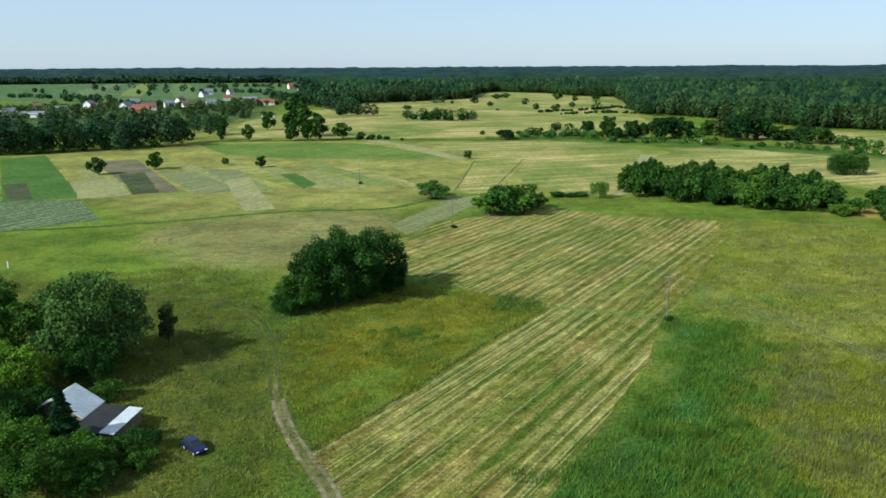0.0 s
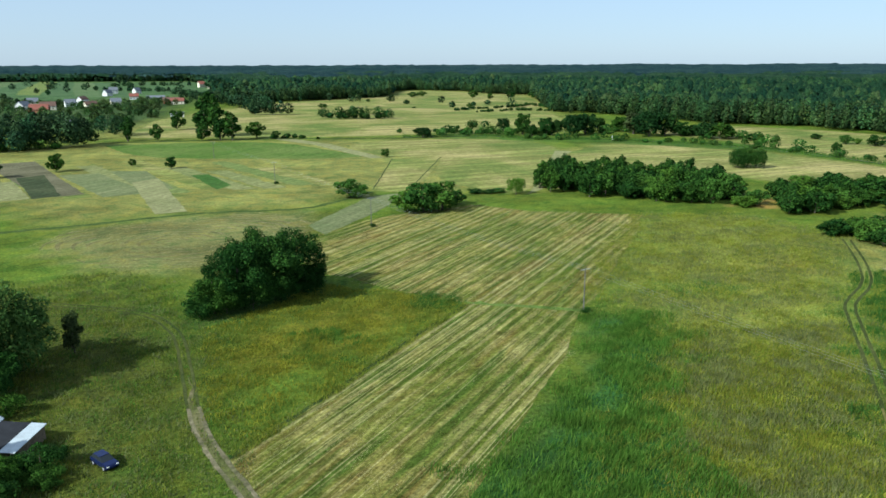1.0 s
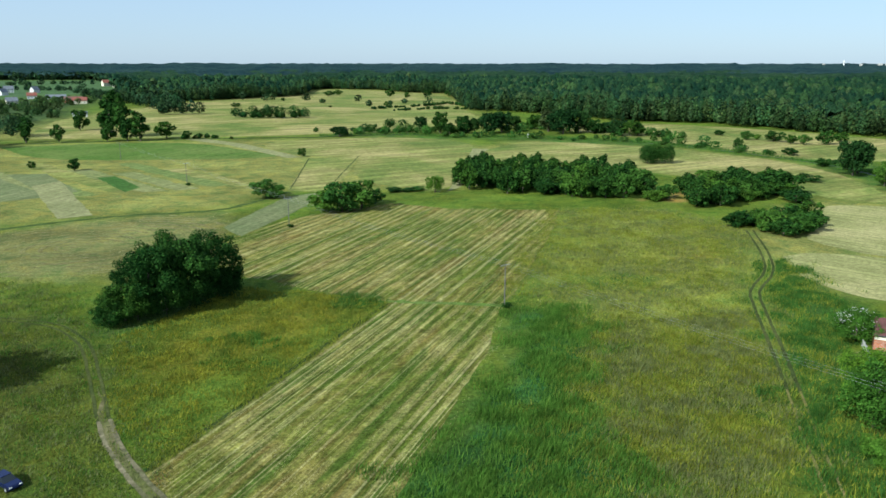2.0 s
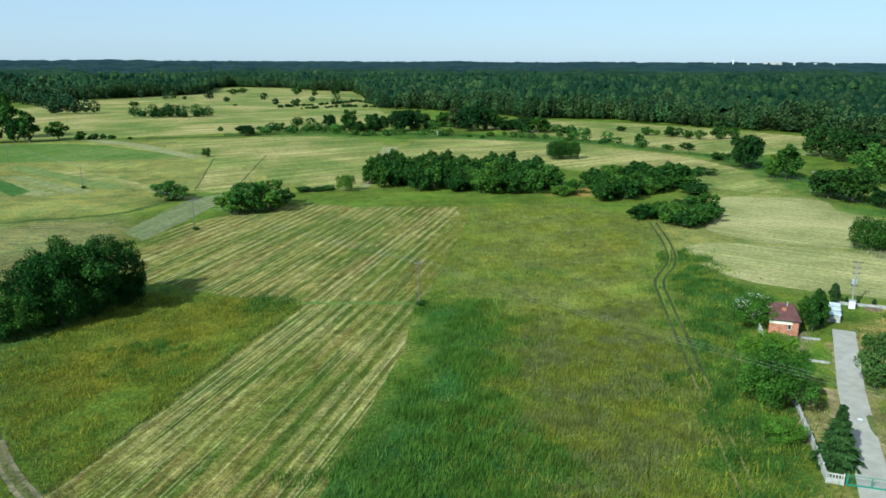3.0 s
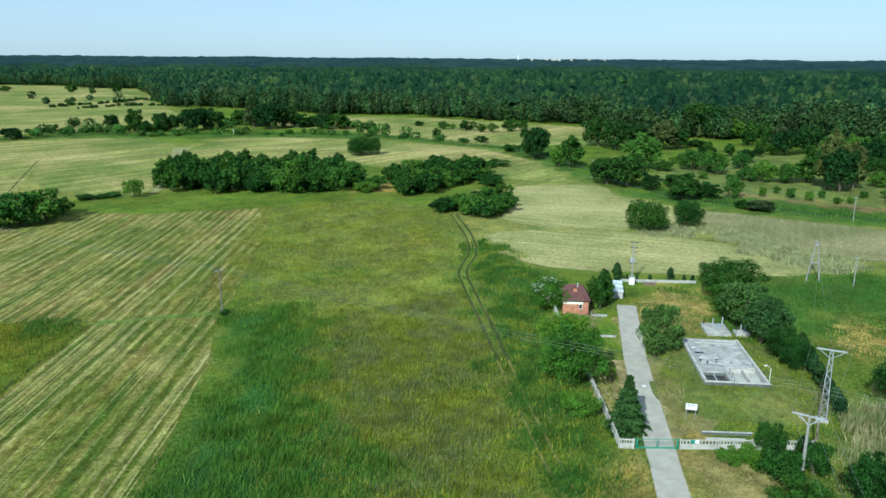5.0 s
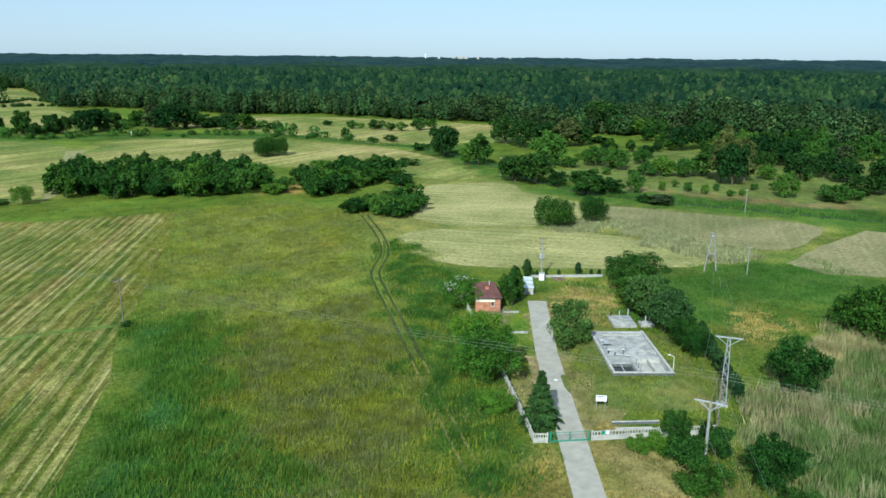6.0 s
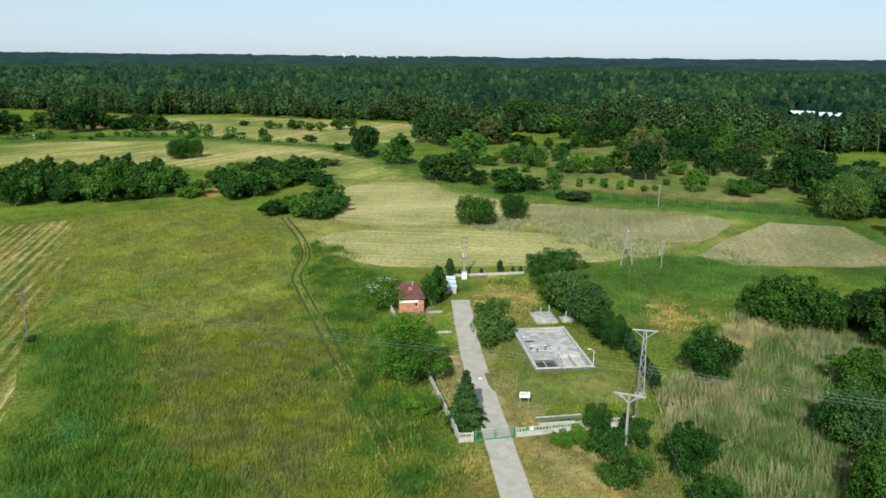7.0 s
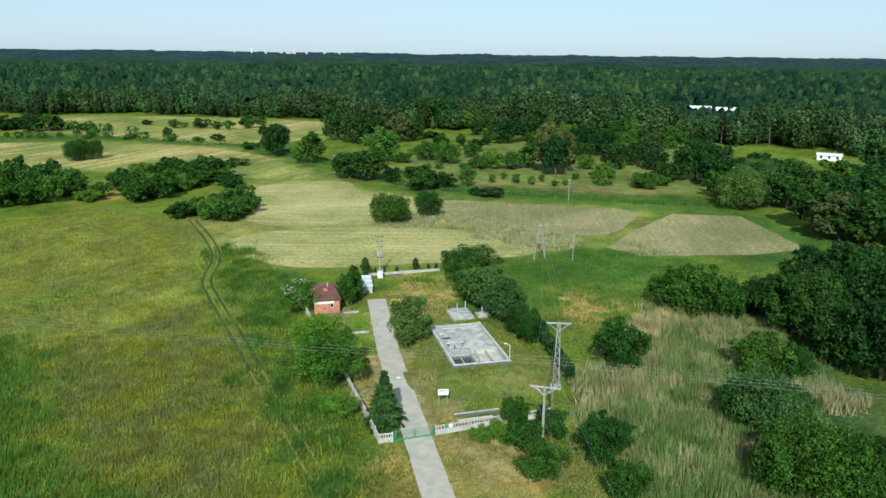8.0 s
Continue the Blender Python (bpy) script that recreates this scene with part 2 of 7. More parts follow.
M_BLADE_STRAW = leaf_material("dead_reeds", (0.24, 0.215, 0.095), (0.42, 0.37, 0.19), 0.4)
M_BLADE_DRY = leaf_material("dry_grass_blades", (0.24, 0.21, 0.075), (0.36, 0.31, 0.14), 0.4)
M_BLADE_PALE = leaf_material("pale_reed_blades", (0.17, 0.20, 0.10), (0.30, 0.31, 0.18), 0.4)
M_BLADE_LIGHT = leaf_material("pale_grass_blades", (0.165, 0.208, 0.036), (0.310, 0.315, 0.078), 0.4)
M_BLADE_WILLOW = leaf_material("green_reed_blades", (0.060, 0.125, 0.036), (0.130, 0.200, 0.070), 0.4)

# ---- mesh makers ----
def mesh_np(name, verts, tris):
    """A mesh of triangles from arrays."""
    verts, tris = np.asarray(verts, np.float32).reshape(-1, 3), np.asarray(tris, np.int32).reshape(-1, 3)
    me = bpy.data.meshes.new(name)
    me.vertices.add(len(verts))
    me.vertices.foreach_set("co", verts.ravel())
    me.loops.add(tris.size)
    me.loops.foreach_set("vertex_index", tris.ravel())
    me.polygons.add(len(tris))
    me.polygons.foreach_set("loop_start", np.arange(0, tris.size, 3, dtype=np.int32))
    me.update(calc_edges=True)
    return me


def thing(name, label, category, at=(0, 0, 0), turn=0.0, group="", kind=""):
    """An Empty at a thing's base."""
    ob = new(name)
    ob.empty_display_size = 0.3
    ob.matrix_basis = pose(*at, 0, 0, turn)
    return tagged(ob, label, category, group, kind)


def part(name, bm, material, parent=None, label=""):
    """Links a bmesh, or a mesh, as one object under a thing or a part."""
    if isinstance(bm, bmesh.types.BMesh):
        me = bpy.data.meshes.new(name)
        bm.to_mesh(me)
        bm.free()
    else:
        me = bm
    if not me.materials:
        me.materials.append(material)
    ob = new(name, me)
    ob.parent = parent
    return tagged(ob, label) if label else ob


def resample(points, step):
    """Points along an open or closed line, every step metres."""
    out = []
    for (ax, ay), (bx, by) in zip(points[:-1], points[1:]):
        n = max(1, int(math.hypot(bx - ax, by - ay) / step))
        out += [(ax + (bx - ax) * i / n, ay + (by - ay) * i / n) for i in range(n)]
    return out + [points[-1]]


def smooth_line(points, rounds=2):
    """Rounds an open line off by cutting its corners."""
    for _ in range(rounds):
        out = [points[0]]
        for a, b in zip(points[:-1], points[1:]):
            out += [(a[0] * 0.75 + b[0] * 0.25, a[1] * 0.75 + b[1] * 0.25), (a[0] * 0.25 + b[0] * 0.75, a[1] * 0.25 + b[1] * 0.75)]
        points = out + [points[-1]]
    return points


def wobble(x, y, size, amount):
    v = noise.noise_vector((x / size, y / size, 3.7))
    w = noise.noise_vector((x / size * 3.1, y / size * 3.1, 9.2))
    return x + amount * (v.x + 0.5 * w.x), y + amount * (v.y + 0.5 * w.y)


def sheet(name, outline, material, z, label, category="field", rough=0.5, step=2.5, kind="structure", rounds=0):
    """A flat piece of ground with an uneven edge."""
    from mathutils.geometry import tessellate_polygon
    if rounds:
        outline = smooth_line(list(outline) + [outline[0]], rounds)[:-1]
    line = [wobble(x, y, 6.0, rough) for x, y in resample(list(outline) + [outline[0]], step)[:-1]]
    pts = [Vector((x, y, z)) for x, y in line]
    tris = tessellate_polygon([pts])
    ob = new(name, mesh_np(name, [tuple(p) for p in pts], tris))
    me = ob.data
    if len(me.polygons) and me.polygons[0].normal.z < 0:
        me.flip_normals()
    me.materials.append(material)
    return tagged(ob, label, category, "", kind)


def ribbon(name, line, width, material, z, label, category, rough=0.2, step=2.0, kind="structure", taper=0.0):
    """A strip of even width along a line."""
    line = resample(line, step)
    verts, tris = [], []
    for i, (x, y) in enumerate(line):
        a, b = line[max(0, i - 1)], line[min(len(line) - 1, i + 1)]
        d = Vector((b[0] - a[0], b[1] - a[1])).normalized()
        half = width / 2 * (min(1.0, (len(line) - 1 - i) * step / taper) if taper else 1.0)
        for s in (-1, 1):
            px, py = wobble(x - s * d.y * half, y + s * d.x * half, 3.0, rough)
            verts.append((px, py, z))
        if i:
            k = 2 * i
            tris += [(k - 2, k, k - 1), (k - 1, k, k + 1)]
    me = mesh_np(name, verts, tris)
    if me.polygons[0].normal.z < 0:
        me.flip_normals()
    me.materials.append(material)
    return tagged(new(name, me), label, category, "", kind)


def inside(px, py, outline):
    """Which of the points lie in the outline."""
    o = np.array(outline, float)
    hit = np.zeros(len(px), bool)
    for (ax, ay), (bx, by) in zip(o, np.roll(o, -1, 0)):
        cross = (ay > py) != (by > py)
        with np.errstate(divide="ignore", invalid="ignore"):
            hit ^= cross & (px < (bx - ax) * (py - ay) / (by - ay if by != ay else 1e-9) + ax)
    return hit


def soft_inside(px, py, outline, soft):
    """One well inside the outline, nought outside, blended over soft metres."""
    o = np.array(outline, float)
    d = np.full(len(px), 1e9)
    for (ax, ay), (bx, by) in zip(o, np.roll(o, -1, 0)):
        ux, uy = bx - ax, by - ay
        t = np.clip(((px - ax) * ux + (py - ay) * uy) / (ux * ux + uy * uy + 1e-9), 0, 1)
        d = np.minimum(d, np.hypot(px - ax - t * ux, py - ay - t * uy))
    d = np.where(inside(px, py, outline), d, -d)
    return np.clip(d / soft + 0.5, 0, 1)


def noise2(x, y, size, seed=0.0):
    """Smooth value noise from sums of sines, about -1 to 1, for arrays."""
    r = np.random.RandomState(int(seed * 7) + 5)
    out = np.zeros_like(x, float)
    for k in range(10):
        a, ph = r.uniform(0, 2 * np.pi, 2)
        f = 2 * np.pi / size * r.uniform(0.6, 1.7)
        out += np.sin((x * np.cos(a) + y * np.sin(a)) * f + ph)
    return out / 3.2


# ---- the ground ----
def graded(lo, hi, fine, far):
    mid = np.arange(lo, hi + fine, fine)
    out, step = [], fine
    v = hi
    while v < far:
        step *= 1.16
        v += step
        out.append(v)
    low, step, v = [], fine, lo
    while v > -far:
        step *= 1.16
        v -= step
        low.append(v)
    return np.array(low[::-1] + list(mid) + out)


MEADOW, OLIVE, YELLOW, REED = (0.102, 0.150, 0.020), (0.128, 0.150, 0.025), (0.200, 0.180, 0.024), (0.038, 0.096, 0.024)
PALE = (0.205, 0.202, 0.056)
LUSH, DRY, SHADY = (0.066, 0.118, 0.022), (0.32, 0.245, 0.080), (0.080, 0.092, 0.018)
ZONES = (
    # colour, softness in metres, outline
    # SHADY: ground round the garden darkened, its shade put into the cover colour
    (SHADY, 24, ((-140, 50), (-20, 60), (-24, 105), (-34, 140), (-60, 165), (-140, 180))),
    ((0.150, 0.150, 0.020), 9, ((-26, 128), (-14, 115), (0, 128), (18, 148), (8, 156), (-12, 150))),
    (MEADOW, 5, ((-24, 100), (-19, 92), (-6, 108), (4, 122), (-14, 122))),
    (LUSH, 8, ((-36, 140), (-30, 133), (-12, 148), (-2, 168), (-14, 172), (-34, 158))),
    (REED, 8, ((46, 140), (62, 135), (55, 118), (49, 104), (43, 93), (44, 82), (40, 69), (34, 54), (2, 56), (13, 78), (20, 87), (28, 98), (39, 113))),
    (OLIVE, 14, ((62, 140), (84, 148), (84, 112), (66, 78), (48, 62), (46, 96), (58, 118))),
    (YELLOW, 22, ((94, 180), (112, 188), (116, 168), (100, 162), (90, 166))),
    (OLIVE, 16, ((80, 150), (110, 150), (104, 175), (84, 176))),
    (LUSH, 6, ((90, 126), (103, 138), (118, 136), (112, 122), (101, 110), (92, 100), (84, 96), (78, 92))),
    (LUSH, 8, ((68, 72), (82, 96), (90, 104), (78, 78), (70, 62))),
    (MEADOW, 8, ((112, 138), (130, 162), (142, 196), (120, 180))),
    ((0.13, 0.155, 0.042), 14, ((250, 215), (234, 150), (262, 90), (330, 80), (400, 110), (420, 150), (380, 230), (300, 230))),
    (PALE, 14, ((118, 158), (136, 196), (176, 226), (200, 236), (222, 214), (218, 196), (212, 166), (242, 92), (226, 84), (196, 82), (178, 92), (158, 98), (136, 120), (120, 140))),
    (PALE, 16, ((120, 430), (74, 290), (150, 352), (180, 300), (196, 250), (222, 214), (244, 262), (258, 330), (226, 404), (160, 462))),
    (PALE, 20, ((-170, 500), (-250, 432), (-170, 284), (-140, 288), (-98, 244), (-60, 260), (-20, 264), (6, 300), (60, 290), (70, 300), (118, 430), (110, 480), (20, 505), (-60, 505))),
    (PALE, 40, ((-200, 530), (60, 540), (180, 560), (200, 760), (230, 880), (290, 1190), (210, 1390), (100, 1440), (50, 1380), (30, 1180), (-60, 1090), (-120, 960), (-190, 720))),
    ((0.180, 0.176, 0.060), 12, ((-92, 216), (-88, 236), (-66, 250), (-45, 257), (-18, 256), (-14, 234), (-20, 206), (-38, 180), (-64, 186))),
    ((0.055, 0.085, 0.030), 50, ((-620, 700), (-330, 560), (-190, 600), (-180, 760), (-220, 920), (-190, 1020), (-280, 1180), (-420, 1120), (-620, 1000))),
    ((0.075, 0.125, 0.050), 80, ((-1500, 1200), (-420, 1130), (-240, 1220), (-260, 2300), (-1800, 2600))),
    (DRY, 2.5, ((76, 56.5), (79, 58.5), (83.5, 57.5), (88.5, 60), (86, 64), (92, 71), (98.5, 78.5), (96.8, 79.6))),
    (DRY, 4, ((78, 70), (84, 76), (92, 86), (90, 88), (82, 80), (76, 70.5))),
    ((0.06, 0.10, 0.034), 8, ((148, 50), (160, 30), (136, 14), (100, 0), (80, 14), (84, 34), (104, 46), (128, 48))),
    (LUSH, 3, ((97, 152), (104, 158), (106, 155), (100, 150))),
    (LUSH, 3, ((76, 156), (84, 160), (86, 156), (80, 153))),
    ((0.30, 0.205, 0.06), 7, ((142, 254), (152, 262), (158, 256), (148, 250))),
    ((0.30, 0.205, 0.06), 6, ((132, 250), (142, 252), (150, 244), (140, 240))),
    ((0.28, 0.20, 0.06), 5, ((156, 214), (166, 222), (172, 216), (160, 210))),
    ((0.205, 0.222, 0.048), 26, ((60, 150), (76, 186), (96, 226), (122, 226), (130, 200), (112, 170), (94, 136), (78, 112), (66, 118))),
    ((0.195, 0.180, 0.036), 12, ((96, 172), (108, 182), (114, 172), (104, 160))),
    ((0.044, 0.125, 0.020), 6, ((60, 148), (68, 158), (80, 160), (84, 154), (74, 148))),
    (DRY, 4, ((118, 92), (126, 101), (133, 103), (130, 93), (122, 86))),
    (DRY, 3, ((76.5, 53), (80, 52), (79, 45), (72, 45))),
    (DRY, 5, ((64, 55), (71, 59), (72, 49), (66, 46))),
    (DRY, 6, ((70, 51), (78, 55), (80, 47), (73, 42))),
    (LUSH, 14, ((145, 95), (170, 90), (200, 78), (188, 58), (160, 55), (128, 70), (120, 85))),
    (OLIVE, 10, ((128, 66), (150, 76), (156, 62), (136, 52), (118, 54))),
    (DRY, 4, ((130, 64), (143, 70), (146, 64), (133, 57))),
    (DRY, 5, ((119, 96), (132, 103), (130, 92), (120, 86))),
    ((0.225, 0.205, 0.050), 6, ((104, 84), (118, 100), (134, 108), (140, 98), (124, 84), (112, 78))),
    ((0.30, 0.225, 0.090), 4, ((69, 44), (73, 50), (80, 50), (80, 42), (74, 37))),
    ((0.135, 0.115, 0.030), 6, ((46, 46), (56, 60), (66, 56), (62, 44))),
    (LUSH, 10, ((200, 60), (245, 82), (262, 60), (230, 20), (190, 40))),
    (LUSH, 12, ((218, 200), (250, 250), (300, 330), (250, 440), (150, 500), (60, 530), (60, 500), (140, 470), (235, 400), (262, 330), (240, 260), (210, 190), (214, 165), (235, 110), (250, 70), (280, 70), (270, 120), (250, 165))),
    ((0.185, 0.150, 0.062), 5, ((243, 182), (248, 164), (255, 138), (266, 104), (280, 92), (283, 100), (270, 116), (262, 142), (256, 168), (250, 186))),
    ((0.20, 0.175, 0.06), 4, ((92, 78), (99, 84), (113, 96), (119, 96), (118, 88), (108, 80), (100, 74))),
)


def build_ground():
    xs, ys = graded(-160, 280, 2.5, 7000), graded(10, 340, 2.5, 7000)
    gx, gy = np.meshgrid(xs, ys)
    px, py = gx.ravel(), gy.ravel()
    nx, ny = len(xs), len(ys)
    verts = np.stack([px, py, np.zeros_like(px)], -1)
    i = np.arange(nx * ny).reshape(ny, nx)
    a, b, c, d = i[:-1, :-1].ravel(), i[:-1, 1:].ravel(), i[1:, 1:].ravel(), i[1:, :-1].ravel()
    tris = np.concatenate([np.stack([a, b, c], -1), np.stack([a, c, d], -1)])
    me = mesh_np("ground", verts, tris)
    wx, wy = px + 3 * noise2(px, py, 14, 1), py + 3 * noise2(px, py, 14, 2)
    col = np.tile(np.array(MEADOW), (len(px), 1))
    mixer = np.clip(0.5 + 0.5 * noise2(px, py, 55, 3), 0, 1)[:, None]
    col = col * (1 - 0.5 * mixer) + np.array(OLIVE) * 0.5 * mixer
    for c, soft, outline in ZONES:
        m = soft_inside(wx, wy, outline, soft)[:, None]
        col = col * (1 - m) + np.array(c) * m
    layer = me.color_attributes.new("cover", "FLOAT_COLOR", "POINT")
    layer.data.foreach_set("color", np.concatenate([col, np.ones((len(col), 1))], 1).astype(np.float32).ravel())
    me.materials.append(M_GROUND)
    return tagged(new("ground", me), "flat green and olive meadow ground reaching to the horizon", "ground", "", "structure")


build_ground()

# ---- fields, tracks, road ----
M_RUT = field_material("worn_rut", ((0.38, (0.034, 0.052, 0.014)), (0.62, (0.075, 0.082, 0.026))), 0, 2.0, 0.05, 0.9, 0.05)
M_DITCH = field_material("ditch_growth", ((0.38, (0.040, 0.070, 0.016)), (0.62, (0.085, 0.115, 0.032))), 0, 2.0, 0.08, 0.5, 0.05)
M_CABBAGE = field_material("vegetable_rows", ((0.38, (0.060, 0.100, 0.040)), (0.5, (0.085, 0.115, 0.050)), (0.62, (0.15, 0.175, 0.10))), 28, 1.6, 0.7, 0.8, 0.35)
MOWN = ((-18, 90), (-7, 106), (7, 128), (22, 150), (14, 156), (6, 162), (-3, 172), (-12, 178), (-20, 204), (-12, 222), (2, 240), (16, 250),
        (40, 262), (58, 248), (94, 237), (82, 211), (66, 180), (50, 150), (44, 142), (34.5, 118), (22, 96), (11, 76), (1, 58), (-8, 66))
sheet("mown_field", MOWN, M_MOWN, 0.030, "mown hay field with straw-coloured swath stripes")
sheet("oat_field", ((-17, 233), (3, 284), (18, 291), (9, 262), (3, 248), (-11, 220)), M_CROP_BLUE, 0.038, "pale grey-green strip of low crop")
sheet("hay_strip", ((4, 298), (17, 398), (44, 404), (30, 330), (24, 312), (16, 292)), M_MOWN_FAR, 0.030, "pale mown hay strip with swath lines")
sheet("green_field", ((-247, 415), (-231, 433), (-142, 288), (-168, 279)), M_CROP, 0.034, "bright green crop field")
sheet("maize_field", ((-192, 321), (-184, 326), (-160, 286), (-167, 282)), M_SOIL_DARK, 0.044, "dark bare soil with rows of young plants")
sheet("ploughed_field", ((-190, 402), (-170, 412), (-108, 303), (-122, 296)), M_SOIL, 0.040, "brown ploughed strip of soil")
sheet("dark_ploughed_field", ((-154, 351), (-145, 360), (-116, 300), (-124, 294)), M_SOIL_DARK, 0.048, "dark freshly worked strip of soil")
sheet("pale_field", ((-167, 330), (-151, 341), (-125, 295), (-142, 286)), M_STRAW, 0.036, "pale straw-coloured mown plot")
sheet("blue_crop_field", ((-119, 369), (-102, 368), (-76, 313), (-86, 307)), M_CROP_BLUE, 0.034, "grey-blue strip of young oats")
sheet("straw_field", ((-98, 331), (-90, 343), (-60, 262), (-70, 258)), M_STRAW, 0.046, "pale straw-coloured strip beside the oats")
sheet("cabbage_field", ((-215, 274), (-171, 282), (-141, 285), (-115, 244), (-138, 227), (-210, 226)), M_CABBAGE, 0.030, "speckled grey-green vegetable plot", rough=0.9)
for k in range(11):
    ax, ay = -136 + 12.0 * k, 292 + 2.2 * k + 3 * math.sin(k * 2.3)
    long = (88, 70, 120, 62, 104, 76, 118, 84, 64, 96, 70)[k]
    sheet("strip_field", ((ax, ay), (ax + 9.5, ay + 2), (ax + 9.5 - 0.52 * long, ay + 2 + 0.85 * long), (ax - 0.52 * long, ay + 0.85 * long)), (M_STRIP, M_STRIP_GREEN, M_MOWN_FAR, M_STRIP)[k % 4], 0.020 + 0.001 * k, "narrow strip field of mown grass", rough=1.2)
sheet("grass_plot", ((-77, 350), (-70, 353), (-54, 319), (-58, 308)), M_CROP, 0.052, "small fresh green plot of grass", rough=0.9)
sheet("strip_field", ((-138, 358), (-122, 363), (-83, 303), (-99, 295)), M_CROP_BLUE, 0.040, "pale grey-green strip of young crop", rough=0.7)
sheet("green_plot", ((-160, 490), (-58, 505), (-14, 440), (8, 404), (-60, 408), (-120, 420)), M_GRASS, 0.014, "fresh green strip of grass", rough=1.0, rounds=2)
sheet("sand_path", ((-58, 515), (-30, 478), (6, 402), (14, 404), (-18, 478), (-44, 515)), M_STRAW, 0.034, "pale sandy field path")
sheet("hay_field", ((44, 404), (30, 319), (58, 286), (66, 286), (98, 362), (118, 420), (116, 470), (84, 500), (30, 500), (-14, 478), (14, 404)), M_MOWN_FAR, 0.022, "pale mown hay field on a low rise", rough=1.0, rounds=2)
sheet("hay_lane", ((65, 282), (73, 292), (108, 392), (122, 420), (113, 424), (94, 366)), M_STRAW, 0.040, "pale dry grass lane between two fields")
sheet("meadow_field", ((122, 420), (108, 392), (74, 294), (92, 344), (150, 350), (176, 300), (192, 260), (214, 215), (240, 258), (258, 330), (226, 404), (160, 462)), M_MOWN_FAR, 0.018, "pale mown meadow beside the river", rough=1.5, rounds=2)
sheet("far_meadow", ((-160, 540), (-40, 525), (60, 540), (150, 545), (180, 640), (196, 760), (215, 880), (262, 1130), (190, 1330), (110, 1410), (70, 1370), (52, 1180), (-20, 1100), (-110, 1000), (-130, 900), (-190, 720)), M_MOWN_FAR, 0.016, "wide pale meadow in front of the far wood", rough=4, step=12, rounds=2)
sheet("river_meadow", ((262, 345), (306, 318), (380, 300), (425, 340), (398, 402), (361, 505), (298, 579), (230, 600), (200, 540), (245, 440)), M_MOWN_FAR, 0.016, "pale meadow between the river and the wood", rough=3, step=8, rounds=2)
sheet("pale_meadow", ((128, 165), (139, 168), (156, 157), (172, 141), (181, 117), (178, 90), (160, 96), (134, 118), (117, 138)), M_MOWN_PALE, 0.040, "pale grey-green mown meadow with curved swaths", rough=0.6, rounds=2)
sheet("upper_meadow", ((152, 163), (146, 180), (158, 192), (186, 228), (216, 216), (222, 204), (208, 192), (212, 166), (198, 144), (180, 150), (166, 148)), M_MOWN_PALE, 0.036, "pale mown meadow strip in front of the river", rough=0.8, rounds=2)
sheet("river_field", ((198, 144), (210, 160), (224, 132), (240, 92), (226, 88), (198, 84), (190, 102), (192, 132)), M_HAY_BROWN, 0.036, "pale brownish mown field beside the stream", rough=0.8, rounds=2)
sheet("corner_field", ((242, 81), (251, 62), (219, 36), (204, 46), (184, 70), (187, 80), (214, 82)), M_HAY_BROWN, 0.036, "brownish mown field corner", rough=0.8)
ribbon("ditch", smooth_line([(-220, 222), (-138, 226), (-97, 238), (-66, 254), (-45, 260), (-25, 260), (-13, 267), (4, 295)]), 2.6, M_DITCH, 0.052, "overgrown dark ditch between two fields", "ditch", 1.3)
ribbon("balk", [(-18, 90), (-7, 106), (7, 128), (22, 150)], 0.8, M_BALK, 0.048, "dark grassy balk along the mown field", "field edge", 0.3)
ribbon("balk", [(21, 150.5), (33, 147), (46, 141.5)], 1.5, M_GRASS, 0.050, "worn grassy line across the mown field", "field edge", 1.0)
ribbon("balk", [(17, 398), (5, 300)], 0.6, M_RUT, 0.048, "dark grassy balk along the hay strip", "field edge", 0.5)
ribbon("balk", [(44, 404), (24, 318)], 0.6, M_RUT, 0.048, "dark grassy balk along the hay strip", "field edge", 0.5)
ribbon("balk", [(-160, 506), (-60, 517), (30, 512), (85, 520)], 5.0, M_BALK, 0.048, "dark overgrown field edge", "field edge", 1.0)
TRACK = smooth_line([(-8, 64), (-13, 79), (-20, 91), (-25, 103), (-30, 121), (-34, 135), (-38, 143), (-44, 151), (-57, 157), (-90, 166)])
TRACK2 = smooth_line([(56, 54), (62, 66), (71, 83), (80, 99), (88, 114), (96, 129), (102, 140), (113, 150), (120, 159), (128, 173), (139, 195)])


def ruts(line, gap, width, material, name, label):
    """The two wheel ruts of a track."""
    for s in (-1, 1):
        side = []
        for i, (x, y) in enumerate(line):
            a, b = line[max(0, i - 1)], line[min(len(line) - 1, i + 1)]
            d = Vector((b[0] - a[0], b[1] - a[1])).normalized()
            side.append((x - s * d.y * gap / 2, y + s * d.x * gap / 2))
        ribbon(name, side, width, material, 0.056, label, "track", 0.14, 1.2)


M_TRACK = field_material("trodden_grass", ((0.38, (0.10, 0.105, 0.035)), (0.62, (0.155, 0.135, 0.065))), 0, 2.0, 0.08, 0.9, 0.05)
ribbon("field_track", TRACK[:18], 2.5, M_TRACK, 0.050, "trodden grassy field track", "track", 0.7, 1.5, taper=22.0)
ruts(TRACK[:15], 1.6, 0.6, M_DIRT, "wheel_rut", "bare sandy wheel rut of a field track")
ruts(TRACK[14:], 1.6, 0.5, M_RUT, "wheel_rut", "half overgrown wheel rut of a field track")
M_DRY_RUT = field_material("dry_rut", ((0.38, (0.13, 0.125, 0.035)), (0.62, (0.21, 0.175, 0.065))), 0, 2.0, 0.08, 0.9, 0.05)
ruts(TRACK2[:13], 1.9, 0.4, M_DRY_RUT, "grass_track", "faint brownish wheel rut through the meadow")
